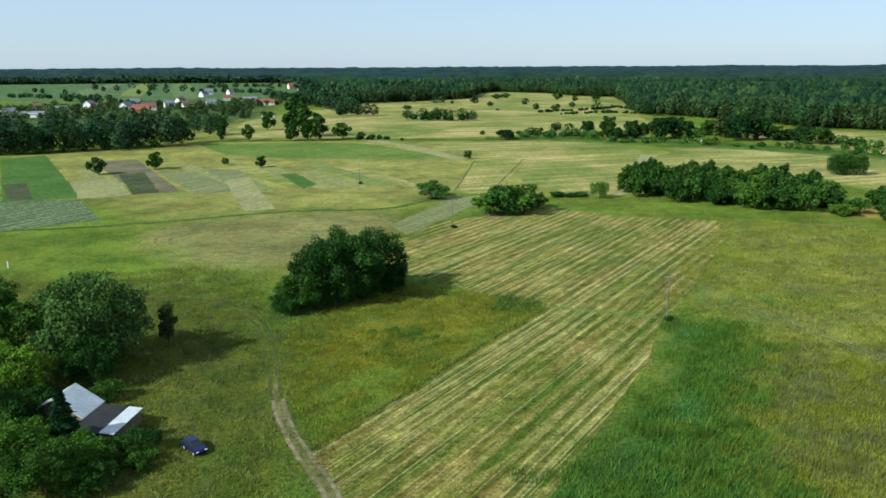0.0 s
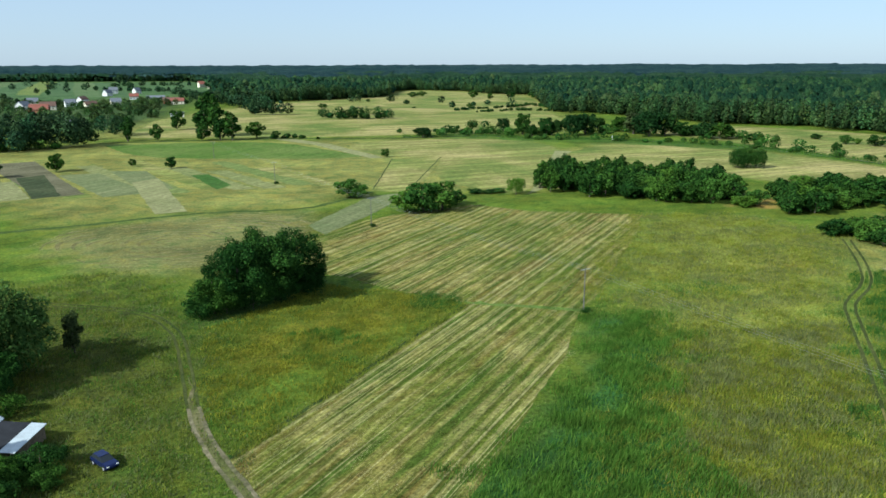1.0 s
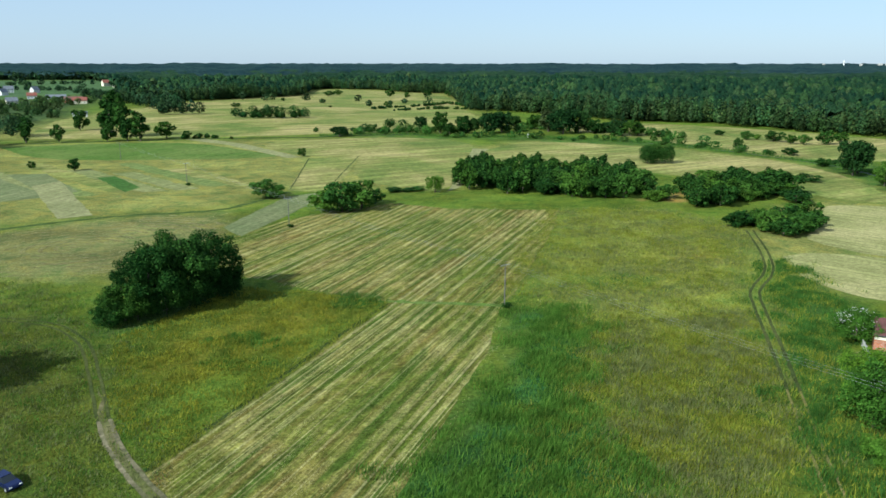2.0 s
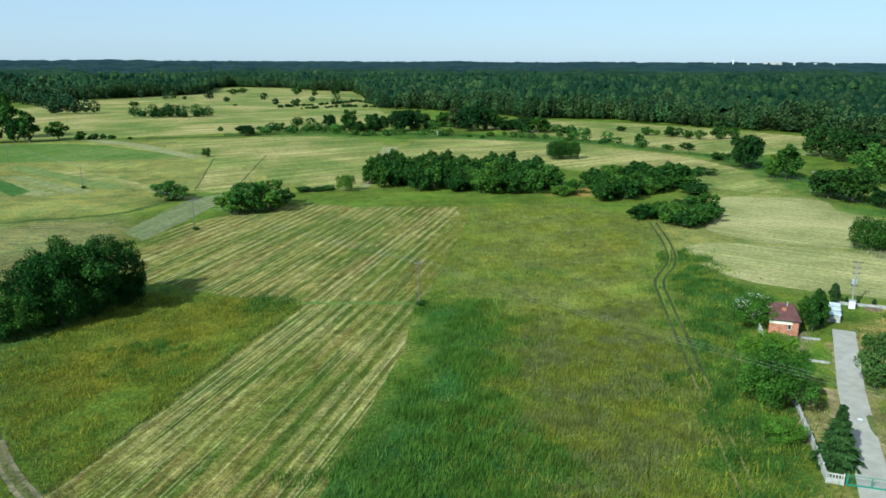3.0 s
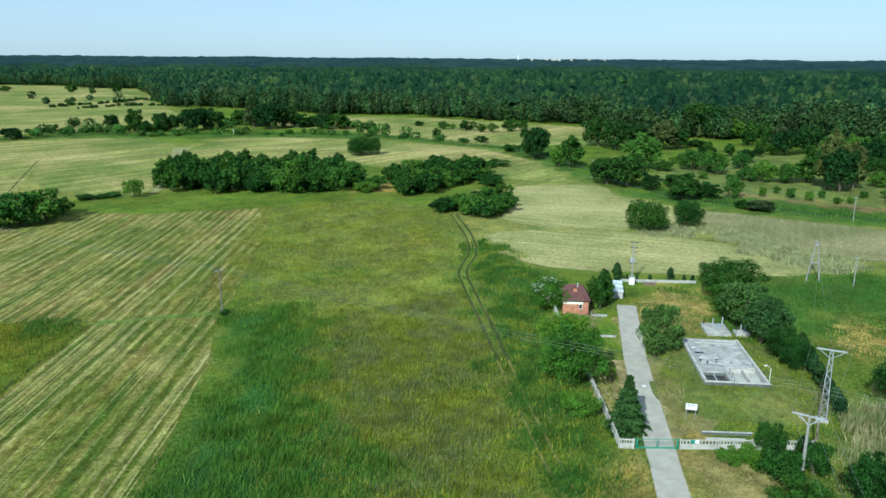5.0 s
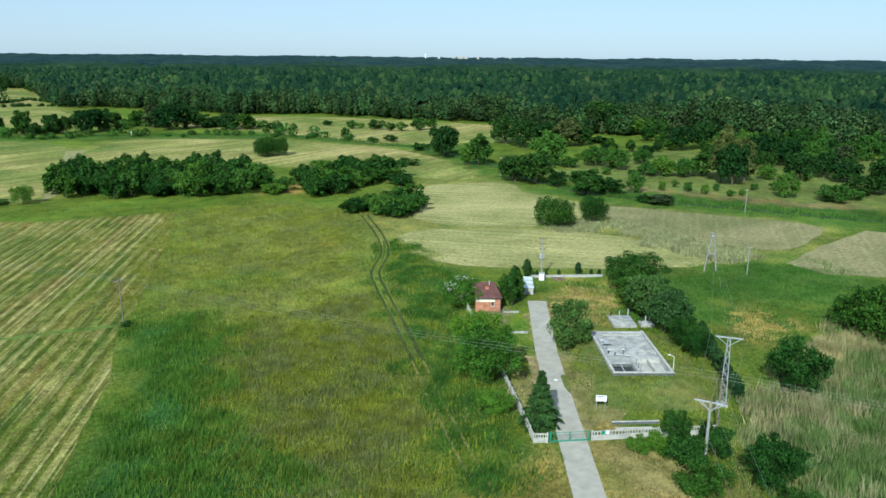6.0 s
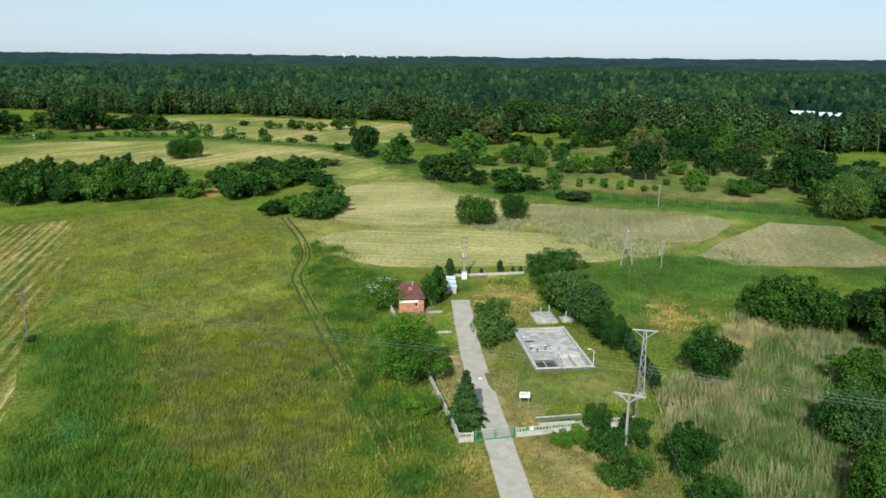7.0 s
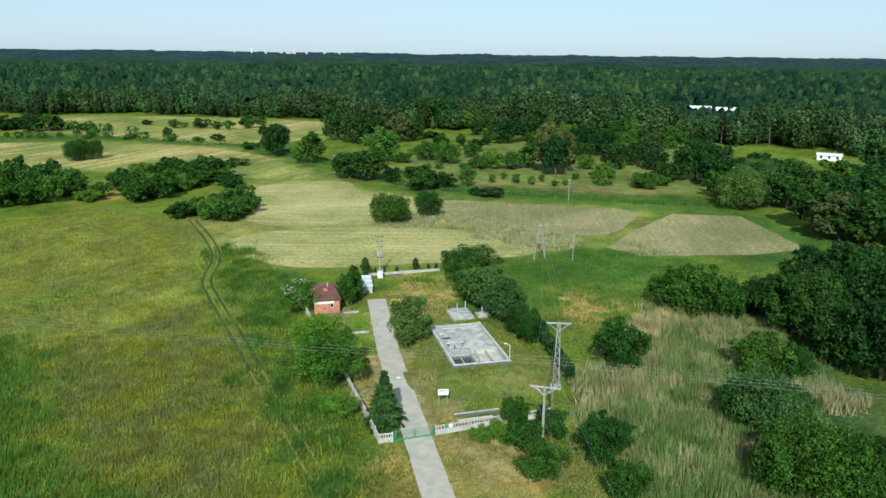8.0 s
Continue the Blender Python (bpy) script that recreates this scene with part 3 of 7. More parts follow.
ruts(TRACK2[12:], 1.9, 0.65, M_RUT, "grass_track", "flattened dark wheel rut through the meadow")
ribbon("road", [(52, 33), (65.5, 48), (74.2, 57.5), (84, 68.2), (96.2, 81.3), (116, 101)], 3.9, plain("worn_asphalt", (0.345, 0.315, 0.265), 0.9, 0, 0.14, 0.5), 0.06, "narrow worn pale grey asphalt drive", "road", 0.035, 1.5)

ribbon("verge", [(77.6, 57.6), (86.6, 67.2), (98.2, 79.3)], 1.1, M_SAND, 0.058, "dry sandy verge along the drive", "verge", 0.4, 1.0)
ribbon("verge", [(80.0, 67.4), (86, 74.0), (93, 82.0)], 1.7, M_SAND, 0.058, "dry yellow verge along the drive", "verge", 0.5, 1.0)

# ---- trees ----
def tube(path, radii, sides=6):
    """Vertices and triangles of a tapered limb."""
    verts, tris = [], []
    for i, p in enumerate(path):
        p = Vector(p)
        d = (Vector(path[min(i + 1, len(path) - 1)]) - Vector(path[max(i - 1, 0)])).normalized()
        u = d.orthogonal().normalized()
        w = d.cross(u)
        for k in range(sides):
            a = 2 * math.pi * k / sides
            verts.append(tuple(p + radii[i] * (u * math.cos(a) + w * math.sin(a))))
            if i:
                q, r = i * sides + k, i * sides + (k + 1) % sides
                tris += [(q - sides, r - sides, r), (q - sides, r, q)]
    return verts, tris


def join(pieces):
    verts, tris, n = [], [], 0
    for v, t in pieces:
        verts += [tuple(p) for p in v]
        tris += [tuple(i + n for i in f) for f in t]
        n += len(v)
    return verts, tris


def leaf_cloud(rng, blobs, count, size, droop=0.0):
    """Leaf sprays through small clumps (centre, radius): one small triangle each, mostly facing up and out."""
    c = np.array([b[0] for b in blobs])
    r = np.array([b[1] for b in blobs])
    w = (r[:, 0] * r[:, 2]) ** 0.9
    k = rng.choice(len(blobs), count, p=w / w.sum())
    u = rng.normal(size=(count, 3))
    u[:, 2] += 0.35
    u /= np.linalg.norm(u, axis=1, keepdims=True)
    depth = 1.12 - 0.55 * rng.random(count) ** 1.7
    p = c[k] + u * r[k] * depth[:, None]
    n = 0.8 * u + 0.55 * rng.normal(size=(count, 3)) + np.array([0, 0, 0.35])
    n /= np.linalg.norm(n, axis=1, keepdims=True)
    a = np.cross(n, rng.normal(size=(count, 3)))
    a /= np.linalg.norm(a, axis=1, keepdims=True) + 1e-9
    b = np.cross(n, a)
    s = size * (0.45 + 1.0 * rng.random(count))[:, None]
    a[:, 2] -= droop
    verts = np.stack([p + a * s, p + b * s * 0.62 - a * s * 0.35, p - b * s * 0.62 - a * s * 0.35], 1).reshape(-1, 3)
    return verts, np.arange(3 * count).reshape(-1, 3)


def lumps(rng, height, radius, low, count, squash=1.0, cone=0.0, full=0.5):
    """Clumps of foliage at the ends of boughs: an uneven envelope from low to height, with dark hollows between the boughs."""
    out, mid, half = [], (low + height) / 2, (height - low) / 2
    lean = rng.uniform(-0.12, 0.12, 2) * radius
    boughs = max(6, count // 6)
    for i in range(boughs):
        a = 2.4 * i + rng.uniform(-0.5, 0.5)
        rise = -0.85 + 1.8 * (i + rng.random() * 0.8) / boughs
        rise = min(0.97, rise)
        out_to = math.sqrt(max(0.05, 1 - rise * rise)) * rng.uniform(0.58 + 0.14 * full, 0.88)
        z = mid + rise * half * rng.uniform(0.62, 0.86)
        narrow = max(0.3, 1 - cone * (z - low) / (height - low))
        bx, by = math.cos(a) * radius * out_to * narrow + lean[0], math.sin(a) * radius * out_to * narrow + lean[1]
        big = radius * rng.uniform(0.22 + 0.06 * full, 0.34 + 0.06 * full) * narrow
        out.append(((bx, by, z), (big, big, big * squash * 0.85)))
        for _ in range(5):
            v = rng.normal(size=3)
            v[2] = abs(v[2]) * 0.8 - 0.1
            v /= np.linalg.norm(v)
            s = big * rng.uniform(0.35, 0.62)
            out.append(((bx + v[0] * big * 0.95, by + v[1] * big * 0.95, min(height - s * 0.5, z + v[2] * big * 0.95)), (s, s, s * squash * 0.9)))
    core = radius * (0.54 + 0.16 * full) * (1 - cone * 0.4)
    out.append(((lean[0], lean[1], mid - half * 0.05), (core, core, half * (0.68 + 0.12 * full))))
    return out


def tree_parts(seed, height, radius, low, leaves, size, blobs, cone=0.0, droop=0.0, trunk=0.0, squash=1.0, full=0.9):
    """Meshes of a trunk with limbs and of a crown."""
    rng = np.random.RandomState(seed)
    bl = lumps(rng, height, radius, low, blobs, squash, cone, full)
    cv, ct = leaf_cloud(rng, bl, leaves, size, droop)
    r0 = trunk or height * 0.022
    pieces = [tube([(0, 0, -0.1), (0.1, 0.05, height * 0.3), (-0.1, 0.1, height * 0.6), (0, 0, height * 0.88)], [r0 * 1.3, r0, r0 * 0.6, r0 * 0.15])]
    for (c, _) in bl[:7]:
        z0 = max(low * 0.6, c[2] * 0.45)
        pieces.append(tube([(0, 0, z0), (c[0] * 0.5, c[1] * 0.5, (z0 + c[2]) / 2 + 0.2), c], [r0 * 0.5, r0 * 0.32, r0 * 0.08], 5))
    tv, tt = join(pieces)
    return mesh_np("trunk", tv, tt), mesh_np("crown", cv, ct)


def spruce_parts(seed, height, radius, leaves, size):
    """A conifer: whorls of drooping boughs round a straight stem."""
    rng = np.random.RandomState(seed)
    zf = rng.random(leaves) ** 1.35
    tier = np.floor(zf * 14) / 14 + rng.random(leaves) * 0.035
    z = 0.35 + tier * (height - 0.35)
    reach = radius * (1 - tier) * (0.85 + 0.3 * np.sin(tier * 60 + 1.0))
    a = rng.random(leaves) * 2 * np.pi
    lobes = 1 + 0.16 * np.sin(a * 7 + tier * 40)
    f = np.sqrt(rng.random(leaves)) * 0.6 + 0.4
    p = np.stack([np.cos(a) * reach * f * lobes, np.sin(a) * reach * f * lobes, z - 0.45 * reach * f], -1)
    out = np.stack([np.cos(a), np.sin(a), -0.45 + 0 * a], -1) + 0.35 * rng.normal(size=(leaves, 3))
    out /= np.linalg.norm(out, axis=1, keepdims=True)
    side = np.cross(out, rng.normal(size=(leaves, 3)))
    side /= np.linalg.norm(side, axis=1, keepdims=True)
    s = size * (0.6 + 0.8 * rng.random(leaves))[:, None]
    cv = np.stack([p + out * s, p + side * s * 0.4 - out * s * 0.5, p - side * s * 0.4 - out * s * 0.5], 1).reshape(-1, 3)
    tv, tt = tube([(0, 0, -0.1), (0, 0, height * 0.5), (0, 0, height * 0.97)], [height * 0.02, height * 0.012, 0.02])
    return mesh_np("trunk", tv, tt), mesh_np("crown", cv, np.arange(3 * leaves).reshape(-1, 3))


def make_kind(parts, leaf):
    for me, m in zip(parts, (M_BARK, leaf)):
        me.materials.append(m)
    return parts


KINDS = {  # each is one unit of a given height (first number) and crown radius (second)
    "broad_a": (make_kind(tree_parts(1, 15, 7.5, 0.6, 15000, 0.31, 110), M_LEAF), 15, 7.5),
    "broad_b": (make_kind(tree_parts(2, 15, 7.0, 0.6, 14000, 0.31, 96), M_LEAF), 15, 7.0),
    "fresh": (make_kind(tree_parts(3, 10, 5.0, 0.6, 13000, 0.21, 84), M_LEAF_FRESH), 10, 5.0),
    "willow": (make_kind(tree_parts(4, 10, 4.6, 0.5, 11000, 0.23, 72, 0.25, 0.6), M_LEAF_WILLOW), 10, 4.6),
    "big_willow": (make_kind(tree_parts(24, 14, 7.4, 0.3, 18000, 0.29, 130, 0.1, 0.5, full=1.2), M_LEAF_WILLOW), 14, 7.4),
    "shrub_a": (make_kind(tree_parts(5, 6, 4.5, 0.1, 6500, 0.24, 66, full=1.0), M_LEAF), 6, 4.5),
    "shrub_b": (make_kind(tree_parts(6, 6, 4.0, 0.1, 7000, 0.20, 60, full=1.0), M_LEAF_FRESH), 6, 4.0),
    "shrub_willow": (make_kind(tree_parts(25, 6, 4.6, 0.05, 9500, 0.21, 84, 0.0, 0.3, full=1.0), M_LEAF_WILLOW), 6, 4.6),
    "round_shrub": (make_kind(tree_parts(28, 7, 5.0, 0.0, 9000, 0.25, 150, full=1.5), M_LEAF), 7, 5.0),
    "thick_bush": (make_kind(tree_parts(29, 7, 5.5, 0.0, 16000, 0.20, 140, full=1.3), M_LEAF), 7, 5.5),
    "spruce": (make_kind(spruce_parts(7, 10, 3.2, 9000, 0.42), M_NEEDLE), 10, 3.2),
    "thuja": (make_kind(tree_parts(8, 6, 1.5, 0.1, 2200, 0.24, 30, 0.55, full=1.0), M_NEEDLE), 6, 1.5),
    "thuja_green": (make_kind(tree_parts(19, 6, 1.5, 0.05, 3500, 0.2, 36, 0.35, full=1.0), M_LEAF), 6, 1.5),
    "dense_a": (make_kind(tree_parts(17, 14, 7.0, 0.4, 11000, 0.38, 96), M_LEAF_DARK), 14, 7.0),
    "dense_b": (make_kind(tree_parts(18, 14, 6.4, 0.4, 10000, 0.38, 84, 0.15), M_LEAF_DARK), 14, 6.4),
    "mid_a": (make_kind(tree_parts(13, 15, 7.0, 0.6, 3000, 0.70, 72), M_LEAF_DARK), 15, 7.0),
    "mid_b": (make_kind(tree_parts(14, 12, 6.0, 0.4, 3400, 0.55, 60), M_LEAF_MID), 12, 6.0),
    "mid_c": (make_kind(tree_parts(26, 14, 5.5, 0.4, 2700, 0.64, 66, 0.25), M_LEAF), 14, 5.5),
    "mid_olive": (make_kind(tree_parts(27, 16, 5.5, 0.8, 3600, 0.58, 60, 0.3), M_LEAF_OLIVE), 16, 5.5),
    "mid_shrub_a": (make_kind(tree_parts(15, 8, 4.6, 0.1, 1800, 0.50, 42, 0.2, full=1.0), M_LEAF), 8, 4.6),
    "mid_shrub_b": (make_kind(tree_parts(16, 8, 4.2, 0.1, 2200, 0.43, 36, 0.2, full=1.0), M_LEAF_MID), 8, 4.2),
    "far_round": (make_kind(tree_parts(9, 12, 5.5, 0.3, 1000, 0.9, 30), M_LEAF), 12, 5.5),
    "far_tall": (make_kind(tree_parts(10, 16, 4.2, 0.8, 1000, 0.9, 30, 0.3), M_LEAF), 16, 4.2),
}
RNG = random.Random(4)


def plant(kind, x, y, height, radius=0.0, label="", name="tree", category="tree", group=""):
    """One tree or shrub of a kind, scaled to its height and crown radius, turned at random."""
    (trunk, crown), h, r = KINDS[kind]
    base = thing(name, label or "leafy green tree standing in the meadow", category, (x, y, 0), RNG.uniform(0, 360), group)
    s = height / h
    w = radius / r if radius else s
    base.scale = (w, w * RNG.uniform(0.94, 1.06), s)
    part("trunk", trunk, M_BARK, base)
    part("crown", crown, M_LEAF, base)
    return base


def thicket(kinds, outline, spacing, heights, label, name="shrub", category="shrub", group="", widen=1.0, seed=1):
    """Shrubs that fill an outline, each a thing of its own."""
    rng = np.random.RandomState(seed)
    o = np.array(outline, float)
    lo, hi = o.min(0), o.max(0)
    nx, ny = int((hi[0] - lo[0]) / spacing) + 1, int((hi[1] - lo[1]) / spacing) + 1
    for i in range(nx):
        for j in range(ny):
            x, y = lo + (np.array([i, j]) + 0.5 + rng.uniform(-0.38, 0.38, 2)) * spacing
            if inside(np.array([x]), np.array([y]), outline)[0]:
                h = rng.uniform(*heights)
                plant(kinds[rng.randint(len(kinds))], x, y, h, spacing * widen * rng.uniform(0.6, 0.85), label, name, category, group)


def stand(rows, kinds, label, name, category, group, spread=1.12):
    """Trees or shrubs, each a thing of its own: place, height, crown radius and a letter for the kind and its looks."""
    for x, y, h, r, k in rows:
        kind, looks = kinds[k]
        plant(kind, x, y, h, r * spread, "%s %s" % (looks, label), name, category, group)


MID = {"d": ("mid_a", "dark green broadleaf tree"), "f": ("mid_b", "fresh green young tree"), "g": ("mid_c", "leafy green tree"), "o": ("mid_olive", "thin olive-green tree"), "w": ("big_willow", "grey-green spreading willow")}
SMALL = {"d": ("mid_shrub_a", "dark round shrub"), "f": ("mid_shrub_b", "fresh green shrub"), "g": ("mid_shrub_a", "leafy green shrub"), "o": ("mid_olive", "olive-green shrub")}
NEAR = {"d": ("dense_a", "big dark rounded tree"), "g": ("dense_b", "dark leafy tree"), "f": ("big_willow", "green bushy willow"), "o": ("shrub_willow", "dull olive willow bush")}
BUSH = {"d": ("shrub_a", "dark green shrub"), "g": ("shrub_a", "dense leafy shrub"), "f": ("thick_bush", "dense leafy bush"), "o": ("shrub_willow", "dull olive willow bush")}

# clump of tall trees by the track
for x, y, h, r, k in ((-30.5, 149.5, 8.5, 5.0, "broad_b"), (-26, 153.5, 13.5, 6.5, "broad_a"), (-20, 158, 15.5, 7.5, "broad_b"), (-14.5, 164, 13.5, 5.5, "broad_a"), (-24, 160, 14.5, 6.0, "broad_a")):
    plant(k, x, y, h, r, "tall dark green broadleaf tree in a dense clump", "tree", "tree", "trees of the clump by the track")
for x, y, h, r in ((-33, 147.5, 4.5, 3.4), (-28, 149.5, 5, 3.6), (-23, 152, 5, 3.6), (-18, 156.5, 5, 3.4), (-12.5, 161.5, 5, 3.4), (-11.5, 166, 5.5, 3.2)):
    plant("shrub_a", x, y, h, r, "dark shrub at the foot of the tall trees", "shrub", "shrub", "shrubs under the clump")
# garden trees round the barn
for x, y, h, r, k, l in ((-61, 121, 16.5, 8.8, "big_willow", "big rounded grey-green willow tree beside the barn"), (-70, 116, 13, 6.5, "broad_b", "dark broadleaf tree beside the barn"), (-80, 122, 15, 7, "broad_b", "dark broadleaf tree beside the barn"),
                         (-51, 130, 8.5, 1.9, "mid_olive", "slender tree with a pale trunk"), (-66, 106, 9, 5.5, "fresh", "leafy green garden tree"), (-56, 82, 8, 5, "fresh", "leafy green garden tree"),
                         (-64, 92, 9, 5, "broad_a", "dark broadleaf garden tree"), (-47, 84, 5, 4.2, "fresh", "leafy green garden tree"), (-54, 85.5, 6.5, 3.6, "fresh", "leafy green garden tree"), (-59, 92, 7, 3.8, "broad_b", "dark broadleaf garden tree"), (-48, 80, 6.5, 4, "broad_a", "dark broadleaf garden tree"), (-74, 104, 11, 6, "broad_b", "dark broadleaf tree beside the barn"), (-57, 112, 8, 4.5, "broad_a", "dark broadleaf tree beside the barn")):
    plant(k, x, y, h, r, l, "tree", "tree", "garden trees")
plant("spruce", -50.0, 89, 10.0, 3.2, "blue-grey spruce in front of the barn", "spruce", "tree")
for x, y, h, r in ((-41, 90, 3.0, 3.0), (-44, 86, 3.2, 3.0), (-39, 86, 2.2, 2.4), (-43, 81, 3, 3), (-60, 100, 4, 3.5), (-52, 106, 3, 2.5)):
    plant("shrub_a", x, y, h, r, "dark low shrub beside the barn", "shrub", "shrub", "garden shrubs")
# shrubs in the fields
stand(((16, 252, 7.7, 5.8, "f"), (21, 250, 11.2, 6.5, "f"), (28, 253, 11.1, 6.2, "f"), (34, 263, 5.4, 3.7, "d"), (-4, 284, 7.3, 5.6, "f"), (-1, 281, 4.7, 3.4, "f")), SMALL, "in the field", "shrub", "shrub", "shrubs in the field")
plant("fresh", 60, 281.5, 6.6, 3.4, "small round tree standing in the meadow")
thicket(("mid_shrub_b", "mid_shrub_a"), ((44, 284), (58, 286), (58, 292), (46, 292)), 5, (1.2, 2.2), "low green shrub in the meadow", group="shrubs in the field", seed=9)
for x, y, h in ((181.5, 341, 8.6), (186.5, 343.5, 9.4), (190.5, 340, 8.8)):
    plant("round_shrub", x, y, h * 0.95, 4.0, "dark round shrub in a row of three", "shrub", "shrub", "three round shrubs")
thicket(("mid_shrub_a", "mid_shrub_b", "mid_shrub_a", "mid_shrub_a"), ((70, 290), (86, 270), (106, 262), (124, 250), (134, 252), (146, 268), (150, 290), (128, 312), (92, 330), (78, 320)), 6.6, (5.0, 10.5), "dense leafy shrub in a long thicket", group="long thicket", widen=0.92, seed=4)
thicket(("mid_shrub_a", "mid_shrub_b"), ((128, 236), (140, 242), (146, 254), (136, 256)), 6, (3, 6), "small shrub beside the thicket", group="long thicket", seed=5)
thicket(("mid_shrub_a", "mid_shrub_b", "mid_shrub_a"), ((141, 241), (150, 229), (168, 236), (192, 250), (202, 264), (186, 278), (160, 264)), 6.8, (4, 10), "dense leafy shrub in a thicket", group="middle thicket", seed=6)
thicket(("mid_shrub_a", "mid_shrub_b", "mid_shrub_a"), ((133, 203), (141, 184), (162, 192), (168, 206), (150, 208)), 6.2, (3.5, 7), "dense leafy shrub in a thicket", group="middle thicket", seed=7)
stand(((144, 233, 7.2, 4.6, "d"), (153, 235, 8.5, 4.7, "d"), (184, 233, 4.4, 5.9, "d"), (191, 250, 8.8, 7.2, "d"), (220, 274, 3.3, 4.8, "g")), SMALL, "in a thicket", "shrub", "shrub", "middle thicket")
for x, y, h, r in ((173.5, 145, 8.2, 5.3), (188.8, 142, 7.4, 4.1)):
    plant("round_shrub", x, y, h, r, "round dark green shrub on the pale meadow", "shrub", "shrub", "two round shrubs")
for x, y, h in ((-164, 352, 9), (-144, 371, 9), (-113, 385, 4), (-92, 376, 6), (14, 406, 5), (-56, 517, 6)):
    plant("far_round", x, y, h, h * 0.46, "small round tree between the fields", "tree", "tree", "trees between the fields")

# ---- woods, belts and scattered trees farther off ----
def crowns(name, x, y, h, w, leaves, size, rng, label, material):
    """Many crowns in one mesh: lumpy shells of leaf sprays down to the ground."""
    count = len(x)
    u = rng.normal(size=(count, leaves, 3))
    u /= np.linalg.norm(u, axis=2, keepdims=True)
    taper = rng.uniform(0.0, 0.6, count)[:, None]
    zz = 0.55 + 0.45 * u[..., 2] * rng.uniform(0.85, 1.05, (count, leaves))
    lump = 1 + 0.25 * np.sin(5 * u[..., 0] + 7 * u[..., 1] + 9 * u[..., 2] + rng.uniform(0, 6, count)[:, None]) + 0.15 * np.sin(11 * u[..., 1] - 8 * u[..., 2] + rng.uniform(0, 6, count)[:, None])
    narrow = (1 - taper * zz) * lump
    p = np.stack([x[:, None] + u[..., 0] * w[:, None] * narrow, y[:, None] + u[..., 1] * w[:, None] * narrow, zz * h[:, None]], -1).reshape(-1, 3)
    n = u.reshape(-1, 3) + 0.4 * rng.normal(size=p.shape)
    a = np.cross(n, rng.normal(size=p.shape))
    a /= np.linalg.norm(a, axis=1, keepdims=True) + 1e-9
    b = np.cross(n, a)
    b /= np.linalg.norm(b, axis=1, keepdims=True) + 1e-9
    s = size * rng.uniform(0.6, 1.4, (len(p), 1))
    verts = np.stack([p + a * s, p + b * s * 0.8 - a * s * 0.5, p - b * s * 0.8 - a * s * 0.5], 1).reshape(-1, 3)
    me = mesh_np(name, verts, np.arange(len(verts)).reshape(-1, 3))
    me.materials.append(material)
    shade = rng.uniform(0.65, 1.35, count)[:, None] * np.stack([1 + rng.uniform(-0.15, 0.35, count), np.ones(count), 1 + rng.uniform(-0.15, 0.2, count)], -1)
    shade = np.concatenate([np.repeat(shade, leaves * 3, 0), np.ones((count * leaves * 3, 1))], 1)
    me.color_attributes.new("tone", "FLOAT_COLOR", "POINT").data.foreach_set("color", shade.astype(np.float32).ravel())
    return tagged(new(name, me), label, "trees", "", "stuff")


def grove(name, outline, count, heights, ratio, leaves, size, label, seed, material=None):
    """Trees too far to pick apart, strewn over an outline."""
    rng = np.random.RandomState(seed)
    o = np.array(outline, float)
    p = rng.uniform(o.min(0), o.max(0), (count * 12, 2))
    p = p[inside(p[:, 0], p[:, 1], outline)][:count]
    h = rng.uniform(*heights, len(p))
    return crowns(name, p[:, 0], p[:, 1], h, h * rng.uniform(*ratio, len(p)), leaves, size, rng, label, material or M_FOREST)


def hedge(name, line, spacing, spread, heights, ratio, leaves, size, label, seed, material=None):
    """The same along a line."""
    rng = np.random.RandomState(seed)
    p = np.array(resample(line, spacing)) + rng.normal(size=(len(resample(line, spacing)), 2)) * spread
    h = rng.uniform(*heights, len(p))
    return crowns(name, p[:, 0], p[:, 1], h, h * rng.uniform(*ratio, len(p)), leaves, size, rng, label, material or M_FOREST)


hedge("tree_belt", [(-360, 415), (-258, 440), (-228, 456), (-168, 486)], 2.9, 5.0, (12, 22), (0.30, 0.45), 420, 0.8, "belt of tall dark trees before the village", 11)
hedge("tree_belt", [(-340, 420), (-258, 432), (-180, 474)], 9, 2, (3, 7), (0.6, 0.9), 200, 0.7, "shrubs under the tree belt", 12, M_GROVE)
for x, y, h, r in ((-152, 514, 15, 4.5), (-133, 514, 12, 4), (-108, 545, 32, 8), (-100, 540, 30, 7), (-104, 512, 12, 5), (-92, 512, 16, 5.5), (-84, 511, 20, 6.5), (-70, 525, 12, 6), (-120, 590, 14, 6), (-140, 600, 16, 6), (-165, 560, 14, 5)):
    plant("far_tall" if h > 3 * r else "far_round", x, y, h, r, "dark tree at the meadow's edge", "tree", "tree", "trees at the meadow's edge")
hedge("meadow_clump", [(-30, 708), (0, 694), (26, 700)], 3.2, 4, (5, 12), (0.4, 0.65), 260, 0.8, "dark clump of trees in the far meadow", 13, M_GROVE)
hedge("tree_row", [(-108, 765), (-72, 762)], 4.5, 3, (11, 16), (0.28, 0.4), 260, 0.9, "short row of dark trees", 14)
hedge("river_shrubs", [(60, 524), (85, 532), (112, 518), (130, 522), (156, 526), (188, 540), (214, 520), (244, 480), (262, 440)], 3.2, 7, (2, 6.5), (0.5, 0.9), 150, 0.7, "bushy shrubs along the river", 35, M_GROVE_FRESH)
